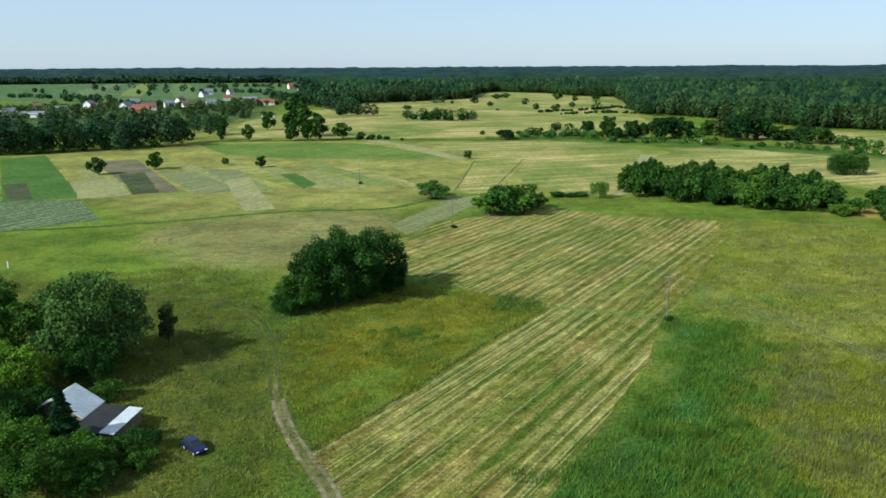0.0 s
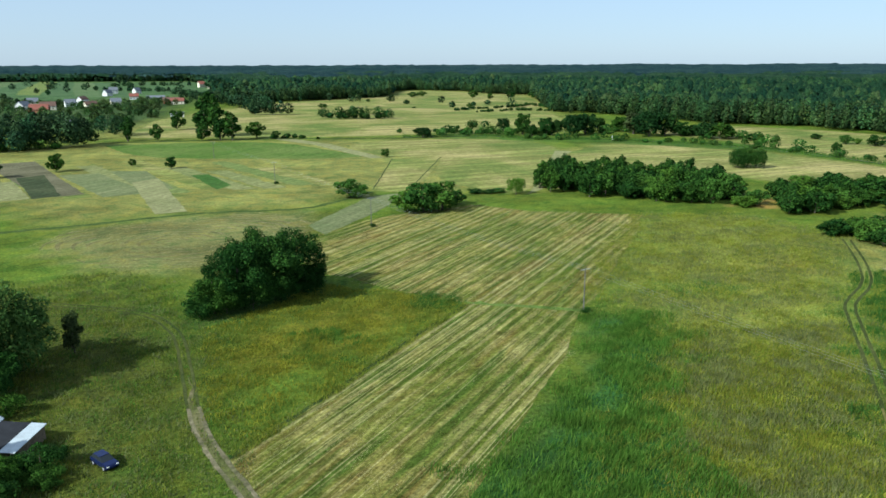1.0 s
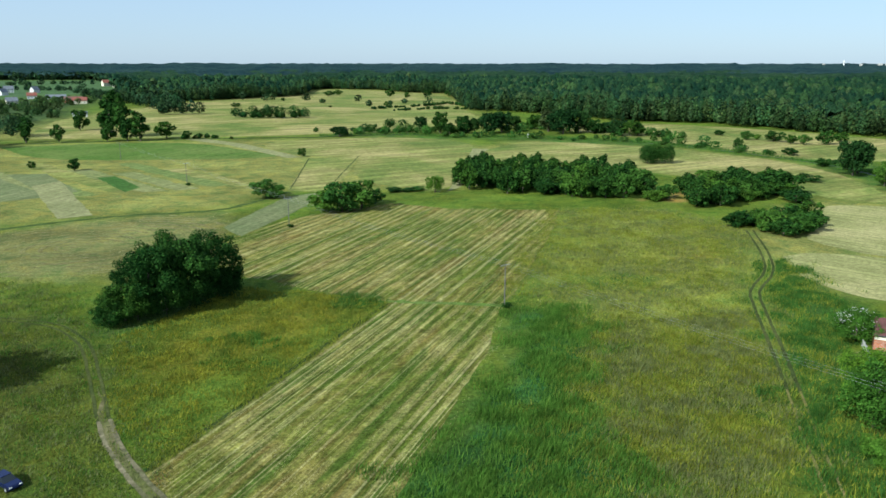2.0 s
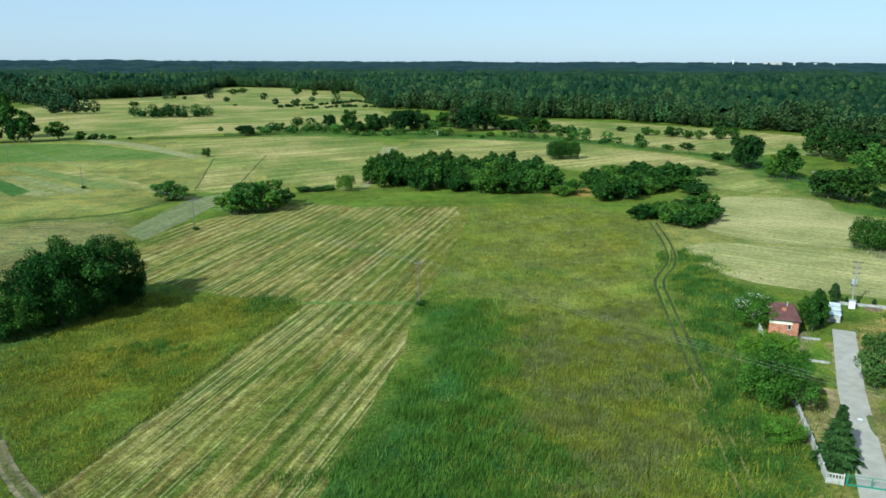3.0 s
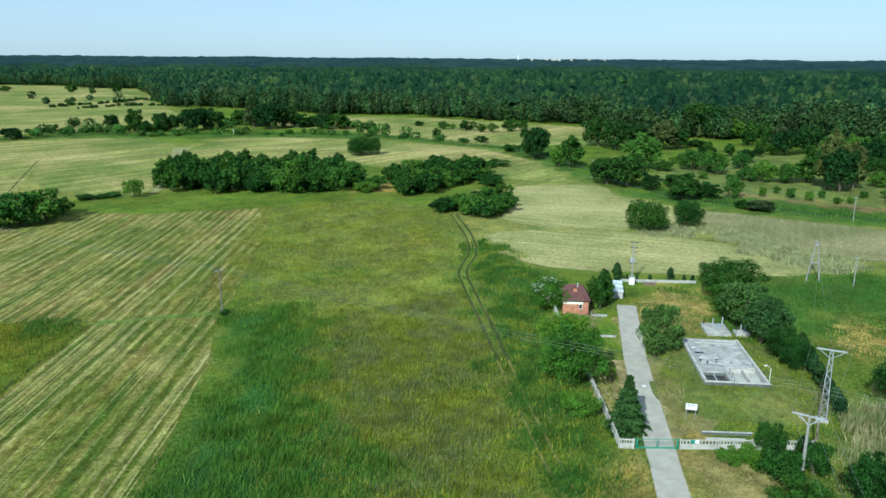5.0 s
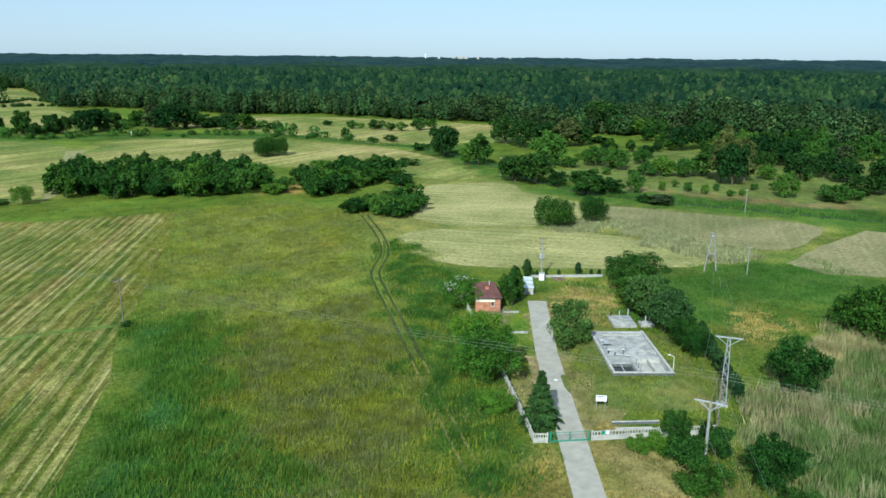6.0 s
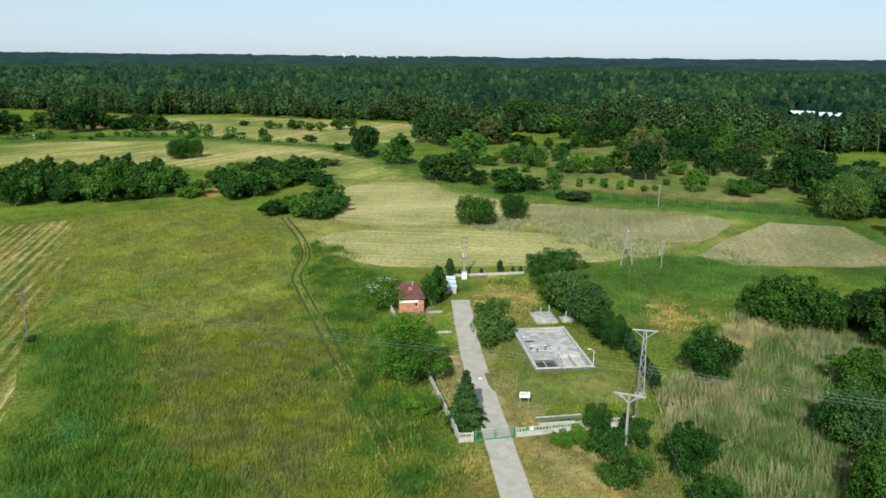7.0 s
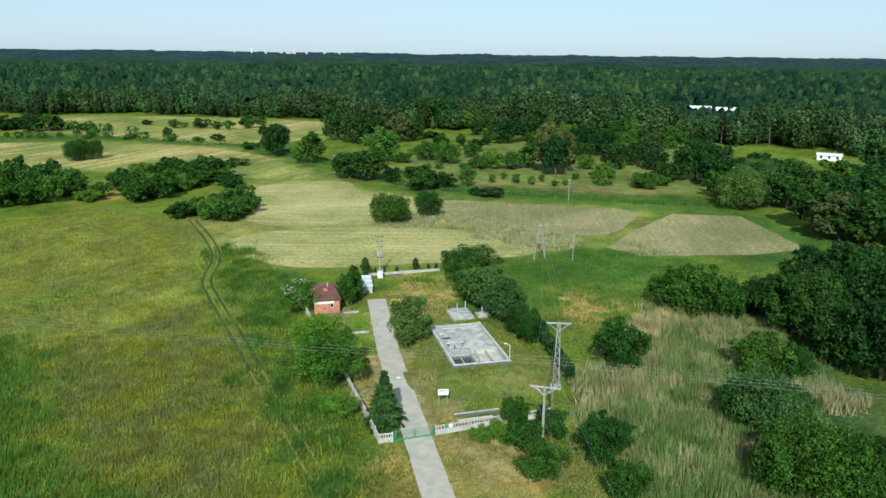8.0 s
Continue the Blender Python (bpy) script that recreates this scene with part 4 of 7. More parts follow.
hedge("river_shrubs", [(110, 490), (150, 490), (180, 470), (225, 440), (246, 410), (262, 360)], 5, 5, (1.5, 4.5), (0.6, 0.9), 120, 0.6, "low bushy shrubs along the river", 36, M_GROVE_FRESH)
stand(((43, 513, 7.5, 5.5, "d"), (107, 552, 10.6, 4.7, "d"), (115, 522, 15.4, 5.7, "g"), (119, 509, 8.6, 4.0, "g"), (131, 516, 12.9, 5.3, "g"), (139, 516, 11.8, 4.1, "d"), (150, 512, 15.8, 7.3, "d"), (160, 520, 16.0, 7.4, "d"), (178, 548, 10.5, 5.3, "d"), (192, 539, 11.1, 7.0, "g"), (195, 518, 16.0, 8.4, "o"), (199, 499, 18.3, 9.8, "d"), (213, 505, 16.7, 7.5, "d"), (221, 497, 10.2, 5.8, "g"), (233, 504, 7.3, 6.8, "g"), (232, 482, 11.3, 7.3, "d"), (239, 475, 10.8, 7.3, "g"), (246, 477, 8.8, 4.1, "g")), MID, "along the river", "tree", "tree", "river trees", 1.05)
FAR = {"d": ("far_round", "small dark")}
stand(((164, 1084, 12.6, 5.8, "d"), (183, 1048, 9.1, 4.0, "d"), (218, 1079, 11.0, 5.9, "d"), (251, 1075, 10.9, 5.0, "d"), (80, 1130, 8.2, 6.9, "d"), (98, 1166, 8.4, 6.2, "d"), (-41, 867, 5.7, 4.6, "d"), (13, 1002, 4.4, 2.3, "d"), (62, 847, 2.5, 1.9, "d"), (124, 842, 6.8, 2.6, "d")), FAR, "tree in the far meadow", "tree", "tree", "far meadow trees")
for k, line in enumerate(([(103, 802), (134, 830), (178, 858)], [(178, 858), (210, 902), (216, 834)], [(32, 554), (61, 552), (87, 533)], [(125, 773), (165, 798), (204, 785)], [(-56, 519), (-32, 518)])):
    hedge("meadow_hedge", line, 3.5, 2.5, (1.2, 3.6), (0.7, 1.1), 90, 0.8, "low dark hedge in the far meadow", 141 + k, M_GROVE)
hedge("meadow_shrubs", [(60, 560), (130, 600), (190, 590), (215, 560)], 10, 12, (2, 7), (0.5, 0.8), 120, 0.8, "shrubs in the far meadow", 17, M_GROVE)
hedge("meadow_trees", [(-100, 1040), (0, 1000), (90, 940), (150, 860)], 22, 25, (5, 13), (0.4, 0.7), 100, 1.2, "scattered trees in the far meadow", 18)
for x, y, h, r, k in ((252, 284, 17, 7, "mid_a"), (258, 288, 16, 6, "mid_a"), (246, 252, 15, 6, "mid_c"), (243, 256, 10, 4, "mid_b"), (263, 300, 5, 4, "mid_shrub_a")):
    plant(k, x, y, h, r, "broadleaf tree on the river bank", "tree", "tree", "bank trees")
stand(((300, 433, 6.5, 3.6, "f"), (311, 421, 6.8, 5.5, "g"), (313, 407, 5.7, 3.5, "g"), (318, 401, 6.8, 3.5, "f"), (332, 398, 8.7, 5.1, "g"), (352, 409, 6.5, 3.7, "g"), (301, 466, 3.7, 3.8, "d"), (262, 386, 6.7, 2.5, "d"),
       (274, 356, 4.0, 4.1, "g"), (259, 312, 4.3, 3.4, "g"), (255, 462, 4.7, 6.0, "d"), (308, 434, 4.0, 2.4, "f")), SMALL, "in the river meadow", "shrub", "shrub", "river meadow shrubs")
stand(((226, 210, 11.2, 6.5, "d"), (227, 200, 13.3, 6.8, "d"), (269, 228, 16.7, 7.4, "f"), (229, 190, 6.6, 3.4, "d"), (224, 172, 9.9, 6.4, "g"), (232, 167, 6.3, 4.3, "g"), (242, 163, 8.0, 3.1, "f"), (289, 217, 9.2, 5.5, "f"), (288, 204, 9.0, 5.3, "f"),
       (274, 220, 5.1, 3.2, "f"), (311, 206, 7.6, 3.9, "f"), (282, 183, 6.1, 4.1, "f"), (286, 179, 8.6, 4.6, "f"), (292, 172, 7.9, 5.1, "f"), (300, 168, 10.8, 5.7, "g"), (290, 154, 24.8, 5.0, "o"), (288, 148, 18.2, 5.4, "d"), (300, 149, 19.6, 4.1, "o")), MID, "on the river bank", "tree", "tree", "bank trees")
stand(((388, 219, 16.2, 6.7, "d"), (374, 223, 14.2, 6.6, "d"), (334, 163, 9.5, 3.1, "g"), (313, 146, 6.2, 3.7, "f"), (277, 121, 9.9, 3.4, "f"), (318, 136, 12.9, 5.0, "d"), (337, 132, 11.6, 4.6, "d"), (360, 133, 13.6, 5.5, "o"), (282, 106, 6.4, 5.0, "f"),
       (292, 103, 3.9, 3.0, "f"), (309, 105, 7.9, 6.9, "d"), (331, 120, 9.2, 5.3, "d"), (315, 97, 18.0, 6.0, "d"), (313, 89, 17.0, 6.4, "d"), (231, 145, 3.4, 5.4, "o"), (228, 150, 3.0, 2.7, "g"), (342, 112, 9.6, 3.8, "d"), (374, 117, 10.9, 4.7, "g")), MID, "on the far bank", "tree", "tree", "far bank trees")
stand(((254, 159, 4.2, 1.6, "f"), (260, 151, 4.2, 1.8, "f"), (260, 144, 4.2, 1.6, "f"), (264, 136, 2.6, 1.6, "f"), (289, 131, 4.2, 1.9, "f"), (270, 145, 3.2, 1.4, "f"), (323, 133, 4.0, 1.9, "f"), (265, 160, 3.2, 1.4, "f"), (269, 134, 2.4, 1.4, "f"),
       (284, 137, 2.7, 1.7, "f"), (298, 190, 3.6, 2.1, "f"), (270, 197, 3.4, 2.3, "f"), (299, 235, 3.6, 2.3, "f"), (277, 188, 2.9, 2.0, "f")), {"f": ("mid_shrub_b", "small fresh-green")}, "sapling on the dry bank", "sapling", "tree", "saplings on the bank")
stand(((321, 306, 17.5, 8.0, "d"), (317, 289, 17.0, 7.8, "d"), (335, 289, 14.1, 7.3, "d"), (339, 276, 17.1, 8.2, "o"), (349, 272, 11.3, 5.7, "g"), (414, 310, 23.6, 8.6, "d"), (415, 296, 22.2, 7.3, "d"), (423, 288, 12.9, 7.3, "f"), (437, 283, 11.3, 6.7, "f"),
       (377, 239, 7.2, 3.0, "g"), (369, 227, 6.3, 3.6, "g"), (367, 274, 4.2, 6.2, "g"), (400, 262, 9, 5, "g"), (404, 250, 12, 5, "d"), (396, 240, 14, 5, "o")), MID, "before the wood", "tree", "tree", "trees before the wood")
stand(((262, 65, 14.0, 6.5, "w"), (299, 67, 13.5, 7.9, "w"), (275, 53, 12.6, 7.6, "d"), (245, 40, 15.3, 7.2, "d"), (235, 31, 14.9, 7.2, "o"), (233, 24, 14.5, 7.5, "d"), (269, 23, 17.3, 8.2, "d"), (342, 44, 9.3, 6.8, "d"), (352, 32, 13.4, 9.1, "d"), (312, 51, 9.4, 5.7, "d"),
       (252, 10, 15, 8, "d"), (230, 8, 15, 7.5, "d"), (290, 20, 14, 8, "d"), (320, 18, 15, 8, "d"), (240, 22, 15, 7, "g")), MID, "beside the stream", "tree", "tree", "stream trees")
rngw = np.random.RandomState(83)
for outline, gap, low, high, group in ((((330, 178), (352, 128), (420, 140), (430, 200), (372, 214)), 13, 7, 15, "far bank trees"), (((255, 60), (292, 52), (330, 58), (350, 84), (318, 92), (280, 84)), 12, 8, 14, "far bank trees"), (((228, 18), (262, 40), (300, 44), (330, 30), (320, -10), (230, -12)), 13, 11, 17, "stream trees"), (((318, 206), (362, 226), (352, 262), (322, 248)), 13, 4, 9, "far bank trees")):
    o = np.array(outline, float)
    for gx in np.arange(o[:, 0].min(), o[:, 0].max(), gap):
        for gy in np.arange(o[:, 1].min(), o[:, 1].max(), gap):
            tx, ty = gx + rngw.uniform(-0.4, 0.4) * gap, gy + rngw.uniform(-0.4, 0.4) * gap
            if inside(np.array([tx]), np.array([ty]), outline)[0]:
                kind, looks = MID["ddgf"[rngw.randint(4)] if high < 16 else "ddg"[rngw.randint(3)]]
                th = rngw.uniform(low, high)
                plant(kind, tx, ty, th, th * rngw.uniform(0.38, 0.55), "%s in dense growth by the water" % looks, "tree", "tree", group)
stand(((148, 25, 13.6, 5.8, "d"), (165, 23, 13.6, 7.1, "d"), (157, 15, 17.6, 7.5, "d"), (141, 18, 11.2, 5.5, "g"), (135, 10, 15.6, 5.8, "d"), (154, 31, 8.6, 4.4, "d"), (160, 29, 9.1, 4.5, "d"), (154, 36, 6.2, 3.2, "d"), (137, 15, 9.4, 4.7, "d"),
       (178, 16, 14, 7, "d"), (170, 6, 16, 7, "g"), (150, 4, 15, 6.5, "d")), NEAR, "beside the reed bed", "tree", "tree", "trees beside the reed bed")
stand(((149, 50, 7.6, 4.4, "d"), (147, 44, 9.7, 5.0, "g"), (147, 39, 8.8, 4.0, "d"), (126, 26, 5.8, 5.1, "g"), (127, 22, 4.9, 3.3, "d"), (106, 22, 7.9, 4.5, "o"), (106, 25, 5.0, 2.8, "d"), (112, 19, 4.4, 3.3, "o"), (92, 13, 8.6, 5.1, "f"), (95, 7, 7.2, 4.7, "f"),
       (90, 16, 5.8, 2.8, "d"), (101, 11, 4.6, 3.3, "d")), BUSH, "in the reed bed", "shrub", "shrub", "shrubs in the reed bed")
stand(((114, 46, 7.4, 4.1, "g"), (84, 36, 6.1, 2.7, "d"), (90, 36, 3.0, 2.1, "d"), (79, 30, 4.3, 2.4, "g"), (77.5, 40.5, 3.4, 2.7, "g"), (80.6, 44.6, 4.6, 2.5, "g"), (86, 44, 4.2, 2.1, "d"), (86, 50, 3.9, 1.6, "g")), BUSH, "by the power line", "shrub", "shrub", "shrubs by the power line")
# yard trees
plant("fresh", 79.5, 80, 9.5, 5.0, "leafy green tree beside the drive")
plant("fresh", 85, 87, 8.5, 4.0, "leafy green tree beside the drive")
plant("shrub_b", 73.5, 71.5, 3.2, 2.6, "fresh green shrub outside the fence", "shrub", "shrub")
plant("spruce", 75.4, 64.6, 8.3, 3.0, "dark spruce inside the gate", "spruce", "tree")
plant("willow", 99.0, 79.6, 10.2, 4.0, "grey-green birch-like tree beside the drive")
plant("fresh", 101.5, 109.0, 6.3, 4.4, "elder bush with white blossom beside the house", "elder_bush", "bush")
for x, y, h in ((109.6, 102.3, 8.2), (113.2, 105.2, 8.0), (112.6, 103.2, 6.8), (110.6, 105.5, 6.6)):
    plant("thuja_green", x, y, h, 1.45, "dark dense columnar thuja beside the house", "thuja", "tree", "thujas by the house")
for x, y, h in ((126.5, 113.5, 5.2), (124.0, 114.0, 3.5), (137.2, 107, 3.8), (129.5, 113, 1.8), (131, 111.5, 1.8), (133.5, 109.6, 1.9), (139.5, 105, 2.0), (141, 103.7, 2.0)):
    plant("thuja", x, y, h, h * 0.3, "small dark conical thuja along the back fence", "thuja", "tree", "thujas along the back fence")
plant("broad_a", 139, 93, 8, 6.2, "round dark green tree behind the tank")
for x, y, h, r, k in ((124, 79, 9.6, 5.0, "willow"), (120, 73, 9.0, 4.6, "willow"), (127, 84, 8, 4.2, "broad_a"), (117, 67.5, 6.0, 2.6, "broad_b"), (114, 63, 5.0, 2.2, "broad_b")):
    plant(k, x, y, h, r, "dark tree in the row behind the tank", "tree", "tree", "row behind the tank")
for i in range(9):
    plant("thuja", 121 - i * 2.2, 66 - i * 2.0, 4.6 - 0.12 * i, 1.25, "dark thuja in a hedge row", "thuja", "tree", "thuja hedge")
for x, y, h, r in ((81.5, 48.6, 2.8, 2.0), (79.5, 51.0, 2.3, 1.5), (84.0, 46.6, 2.2, 1.5)):
    plant("shrub_b", x, y, h, r, "fresh green shrub by the concrete fence", "shrub", "shrub", "shrubs by the fence")

grove("village_trees", ((-560, 760), (-330, 700), (-200, 640), (-190, 760), (-230, 900), (-200, 1000), (-260, 1100), (-330, 1000), (-400, 1000), (-540, 960)), 330, (4, 10), (0.4, 0.65), 110, 0.9, "dark garden trees in the village", 61)
grove("grove_trees", ((-360, 436), (-250, 452), (-170, 492), (-160, 560), (-230, 620), (-360, 600), (-440, 520)), 75, (8, 16), (0.3, 0.45), 260, 0.9, "tall dark trees before the village", 62)
grove("grove_trees", ((-250, 1110), (-190, 1000), (-120, 800), (-96, 840), (-120, 1000), (-160, 1130)), 110, (9, 17), (0.3, 0.5), 90, 1.2, "dark trees before the far wood", 63)
grove("lone_trees", ((-900, 1500), (-600, 1300), (-300, 1300), (-260, 1900), (-700, 2200)), 32, (9, 17), (0.4, 0.6), 70, 1.8, "lone trees among the far fields", 64)
for k, line in enumerate(([(-720, 1270), (-520, 1180)], [(-480, 1500), (-330, 1420)], [(-560, 1800), (-420, 1850)], [(-300, 1300), (-230, 1200)], [(-560, 1120), (-440, 1060)])):
    hedge("field_hedge", line, 9, 4, (5, 10), (0.5, 0.8), 60, 1.5, "bushy hedge between far fields", 65 + k)
M_FAR_CROP = field_material("far_crop", ((0.38, (0.060, 0.105, 0.042)), (0.62, (0.085, 0.130, 0.055))), 28, 6.0, 0.01, 0.1, 0.1)
M_FAR_GRASS = field_material("far_grass", ((0.38, (0.090, 0.135, 0.055)), (0.62, (0.12, 0.155, 0.065))), 28, 6.0, 0.01, 0.1, 0.1)
for k in range(7):
    x, y = -330 - 62 * k, 1180 + 40 * k
    sheet("far_field", ((x, y), (x - 50, y + 30), (x - 420, y + 1000), (x - 330, y + 960)), (M_FAR_CROP, M_FAR_GRASS, M_FAR_CROP, M_STRIP_GREEN)[k % 4], 0.03 + 0.004 * k, "far green strip field", rough=5, step=30)

# ---- the wood ----
EDGE_AZ = (-180, -60, -40, -25, -12, -9.5, -6.9, -3.5, 0.7, 2.4, 2.9, 4.1, 7.5, 9.6, 12.9, 13.8, 14.6, 18.9, 26.3, 30.6, 33.4, 38.3, 44.5, 46, 50.6, 55.8, 59.5, 63, 65.1, 71.6, 79, 84.8, 92, 110, 140, 180)
EDGE_R = (2600, 2600, 2600, 2500, 2300, 988, 1021, 1057, 1116, 1170, 1382, 1438, 1378, 1255, 1217, 904, 794, 765, 662, 670, 652, 611, 590, 579, 510, 515, 532, 480, 462, 470, 480, 455, 400, 420, 700, 2600)


def wood_edge(az):
    return np.interp(az, EDGE_AZ, EDGE_R)


def stand_height(x, y):
    """Height of the tree tops, in broad waves and single stands."""
    return (17 + 2.2 * noise2(x, y, 210, 4) + 1.6 * noise2(x, y, 60, 5)) * young(x, y)


def young(x, y):
    """Low young growth in front of the white halls, full height elsewhere."""
    az, r = np.degrees(np.arctan2(x, y)), np.hypot(x, y)
    return np.where((az > 71.9) & (az < 75.6) & (r < 622), 0.66, 1.0)


def build_canopy():
    """The shaded inner roof of the wood under its crowns, and the closed roof farther off, to the horizon."""
    az = np.concatenate([np.linspace(-180, -38, 90)[:-1], np.linspace(-38, 96, 460), np.linspace(96, 180, 50)[1:]])
    k = np.concatenate([[0], np.cumsum(1.03 ** np.arange(110))])
    k = k / k[-1]
    edge = wood_edge(az) + 16 + 8 * noise2(az * 10, az * 0, 30, 8)
    r = edge[:, None] + (6500 - edge[:, None]) * k[None, :]
    a = np.radians(az)[:, None]
    x, y = r * np.sin(a), r * np.cos(a)
    rng = np.random.RandomState(31)
    far = np.clip((r - 1500) / 350, 0, 1)
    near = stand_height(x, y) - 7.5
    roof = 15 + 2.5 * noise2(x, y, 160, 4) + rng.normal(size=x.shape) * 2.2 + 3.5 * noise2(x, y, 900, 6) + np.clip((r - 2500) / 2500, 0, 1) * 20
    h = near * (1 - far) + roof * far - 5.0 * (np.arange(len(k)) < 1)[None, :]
    verts = np.stack([x, y, h], -1).reshape(-1, 3)
    n, m = x.shape
    i = np.arange(n * m).reshape(n, m)
    p, q, s, t = i[:-1, :-1].ravel(), i[:-1, 1:].ravel(), i[1:, 1:].ravel(), i[1:, :-1].ravel()
    tris = np.concatenate([np.stack([p, s, q], -1), np.stack([p, t, s], -1)])
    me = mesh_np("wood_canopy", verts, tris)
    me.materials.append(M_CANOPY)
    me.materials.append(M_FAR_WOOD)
    # faces past about 2500 m take the bluer green that stands in for haze
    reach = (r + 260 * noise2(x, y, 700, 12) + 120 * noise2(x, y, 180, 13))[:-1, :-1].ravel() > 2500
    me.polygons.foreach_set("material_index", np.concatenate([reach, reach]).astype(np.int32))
    return tagged(new("wood_canopy", me), "endless dark green forest canopy reaching to the horizon", "forest", "", "stuff")


def wood_crowns():
    """The roof of the wood crown by crown, as uneven domes of foliage, in one mesh."""
    rng = np.random.RandomState(33)
    xs, ys, rs = [], [], []
    r = 430.0
    while r < 1820:
        step = 5.7 + (r - 430) * 0.0056
        n = int(radians(124) * r / step)
        az = -33 + 124 * (np.arange(n) + rng.uniform(-0.45, 0.45, n)) / n
        rr = r + rng.uniform(-0.45, 0.45, n) * step * 1.3
        keep = rr > wood_edge(az) + 14
        az, rr = np.radians(az[keep]), rr[keep]
        xs.append(rr * np.sin(az)); ys.append(rr * np.cos(az)); rs.append(np.full(len(rr), step))
        r += step * 1.3
    x, y, step = np.concatenate(xs), np.concatenate(ys), np.concatenate(rs)
    n = len(x)
    top = stand_height(x, y) + rng.normal(size=n) * 1.7 + 4.0 * (rng.random(n) > 0.93) * (young(x, y) > 0.9)
    w = step * rng.uniform(0.42, 0.74, n)
    deep = w * rng.uniform(1.2, 2.6, n)
    a0 = rng.uniform(0, 6.28, n)
    verts = np.zeros((n, 15, 3))
    verts[:, 0] = np.stack([x + rng.normal(size=n) * 0.15 * w, y + rng.normal(size=n) * 0.15 * w, top], -1)
    for j in range(14):
        outer = j >= 6
        a = a0 + 2 * np.pi * ((j - 6) / 8 if outer else j / 6)
        d = w * (1.0 if outer else 0.56) * rng.uniform(0.75, 1.25, n)
        z = top - deep * (0.95 if outer else 0.26) * rng.uniform(0.7, 1.3, n)
        verts[:, 1 + j] = np.stack([x + np.cos(a) * d, y + np.sin(a) * d, z], -1)
    tris = [(0, 1 + j, 1 + (j + 1) % 6) for j in range(6)]
    ring = [(1, 7), (1, 8), (2, 9), (3, 10), (4, 11), (4, 12), (5, 13), (6, 14)]          # inner corner nearest to each outer one
    for (p, q), (p2, q2) in zip(ring, ring[1:] + ring[:1]):
        tris.append((p, q, q2))
        if p != p2:
            tris.append((p, q2, p2))
    tris = (np.array(tris)[None] + 15 * np.arange(n)[:, None, None]).reshape(-1, 3)
    me = mesh_np("wood_crowns", verts.reshape(-1, 3), tris)
    me.materials.append(M_CROWNS)
    return tagged(new("wood_crowns", me), "dense dark green crowns of the wood's roof", "forest", "", "stuff")


def wood_trees(name, count, az_lo, az_hi, r_in, r_out, leaves, size, seed, label):
    """Trees of the wood, crown by crown, in one mesh."""
    rng = np.random.RandomState(seed)
    az = rng.uniform(az_lo, az_hi, count)
    r = wood_edge(az) + 6 * noise2(az * 10, az * 0, 25, 8) + r_in + (r_out - r_in) * rng.random(count) ** 1.5
    x, y = r * np.sin(np.radians(az)), r * np.cos(np.radians(az))
    h = rng.uniform(10, 21, count) + 2.5 * noise2(x, y, 120, 4)
    h = (h + 6 * np.exp(-((az - 64) / 7) ** 2)) * np.where(young(x, y) < 0.9, 0.7, 1.0)
    w = h * rng.uniform(0.13, 0.26, count)
    return crowns(name, x, y, h, w, leaves, size, rng, label, M_FOREST)


def canopy_material(name, low, mid, high):
    g = Graph(name)
    p = g.pos()
    col = g.ramp(g.noise(p, 0.09, 5, 0.75), ((0.38, low), (0.5, mid), (0.62, high)))
    col = g.mix(1.0, col, g.ramp(g.noise(p, 0.006, 4), ((0.40, (0.6, 0.72, 0.75)), (0.60, (1.3, 1.2, 1.0)))), "MULTIPLY")
    g.colour(col)
    g.bump(g.noise(p, 0.25, 5, 0.7), 1.0, 3.0)
    return g.m


def crowns_material():
    """Mixed pine, birch and alder crowns: a shade for each, broad stands of one kind, leafy grain."""
    g = Graph("wood_crown_leaves")
    p = g.pos()
    col = g.ramp(g.geo.outputs["Random Per Island"], ((0.0, (0.009, 0.027, 0.015)), (0.35, (0.015, 0.038, 0.018)), (0.65, (0.023, 0.050, 0.020)), (0.90, (0.034, 0.066, 0.024)), (1.0, (0.050, 0.072, 0.029))))
    col = g.mix(1.0, col, g.ramp(g.noise(p, 0.0075, 4, 0.6), ((0.40, (0.55, 0.70, 0.80)), (0.5, (0.90, 0.92, 0.95)), (0.60, (1.15, 1.15, 0.95)))), "MULTIPLY")
    col = g.mix(1.0, col, g.vary(g.noise(p, 0.7, 5, 0.75), 0.45, 1.5), "MULTIPLY")
    g.colour(col)
    g.bump(g.noise(p, 0.6, 5, 0.75), 1.0, 1.6)
    return g.m


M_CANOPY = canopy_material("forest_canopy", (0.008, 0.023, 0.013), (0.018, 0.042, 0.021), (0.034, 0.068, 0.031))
# same wood farther off, haze of distance mixed into its colour
M_FAR_WOOD = canopy_material("hazed_far_wood", (0.010, 0.025, 0.030), (0.018, 0.040, 0.044), (0.030, 0.058, 0.060))
M_CROWNS = crowns_material()
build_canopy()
wood_crowns()
wood_trees("wood_edge_trees", 3300, -10, 92, -6, 55, 84, 0.9, 41, "dense mixed trees along the edge of the wood")
wood_trees("far_wood_trees", 2600, -60, -8, -5, 300, 26, 3.4, 43, "distant dark trees along the horizon")


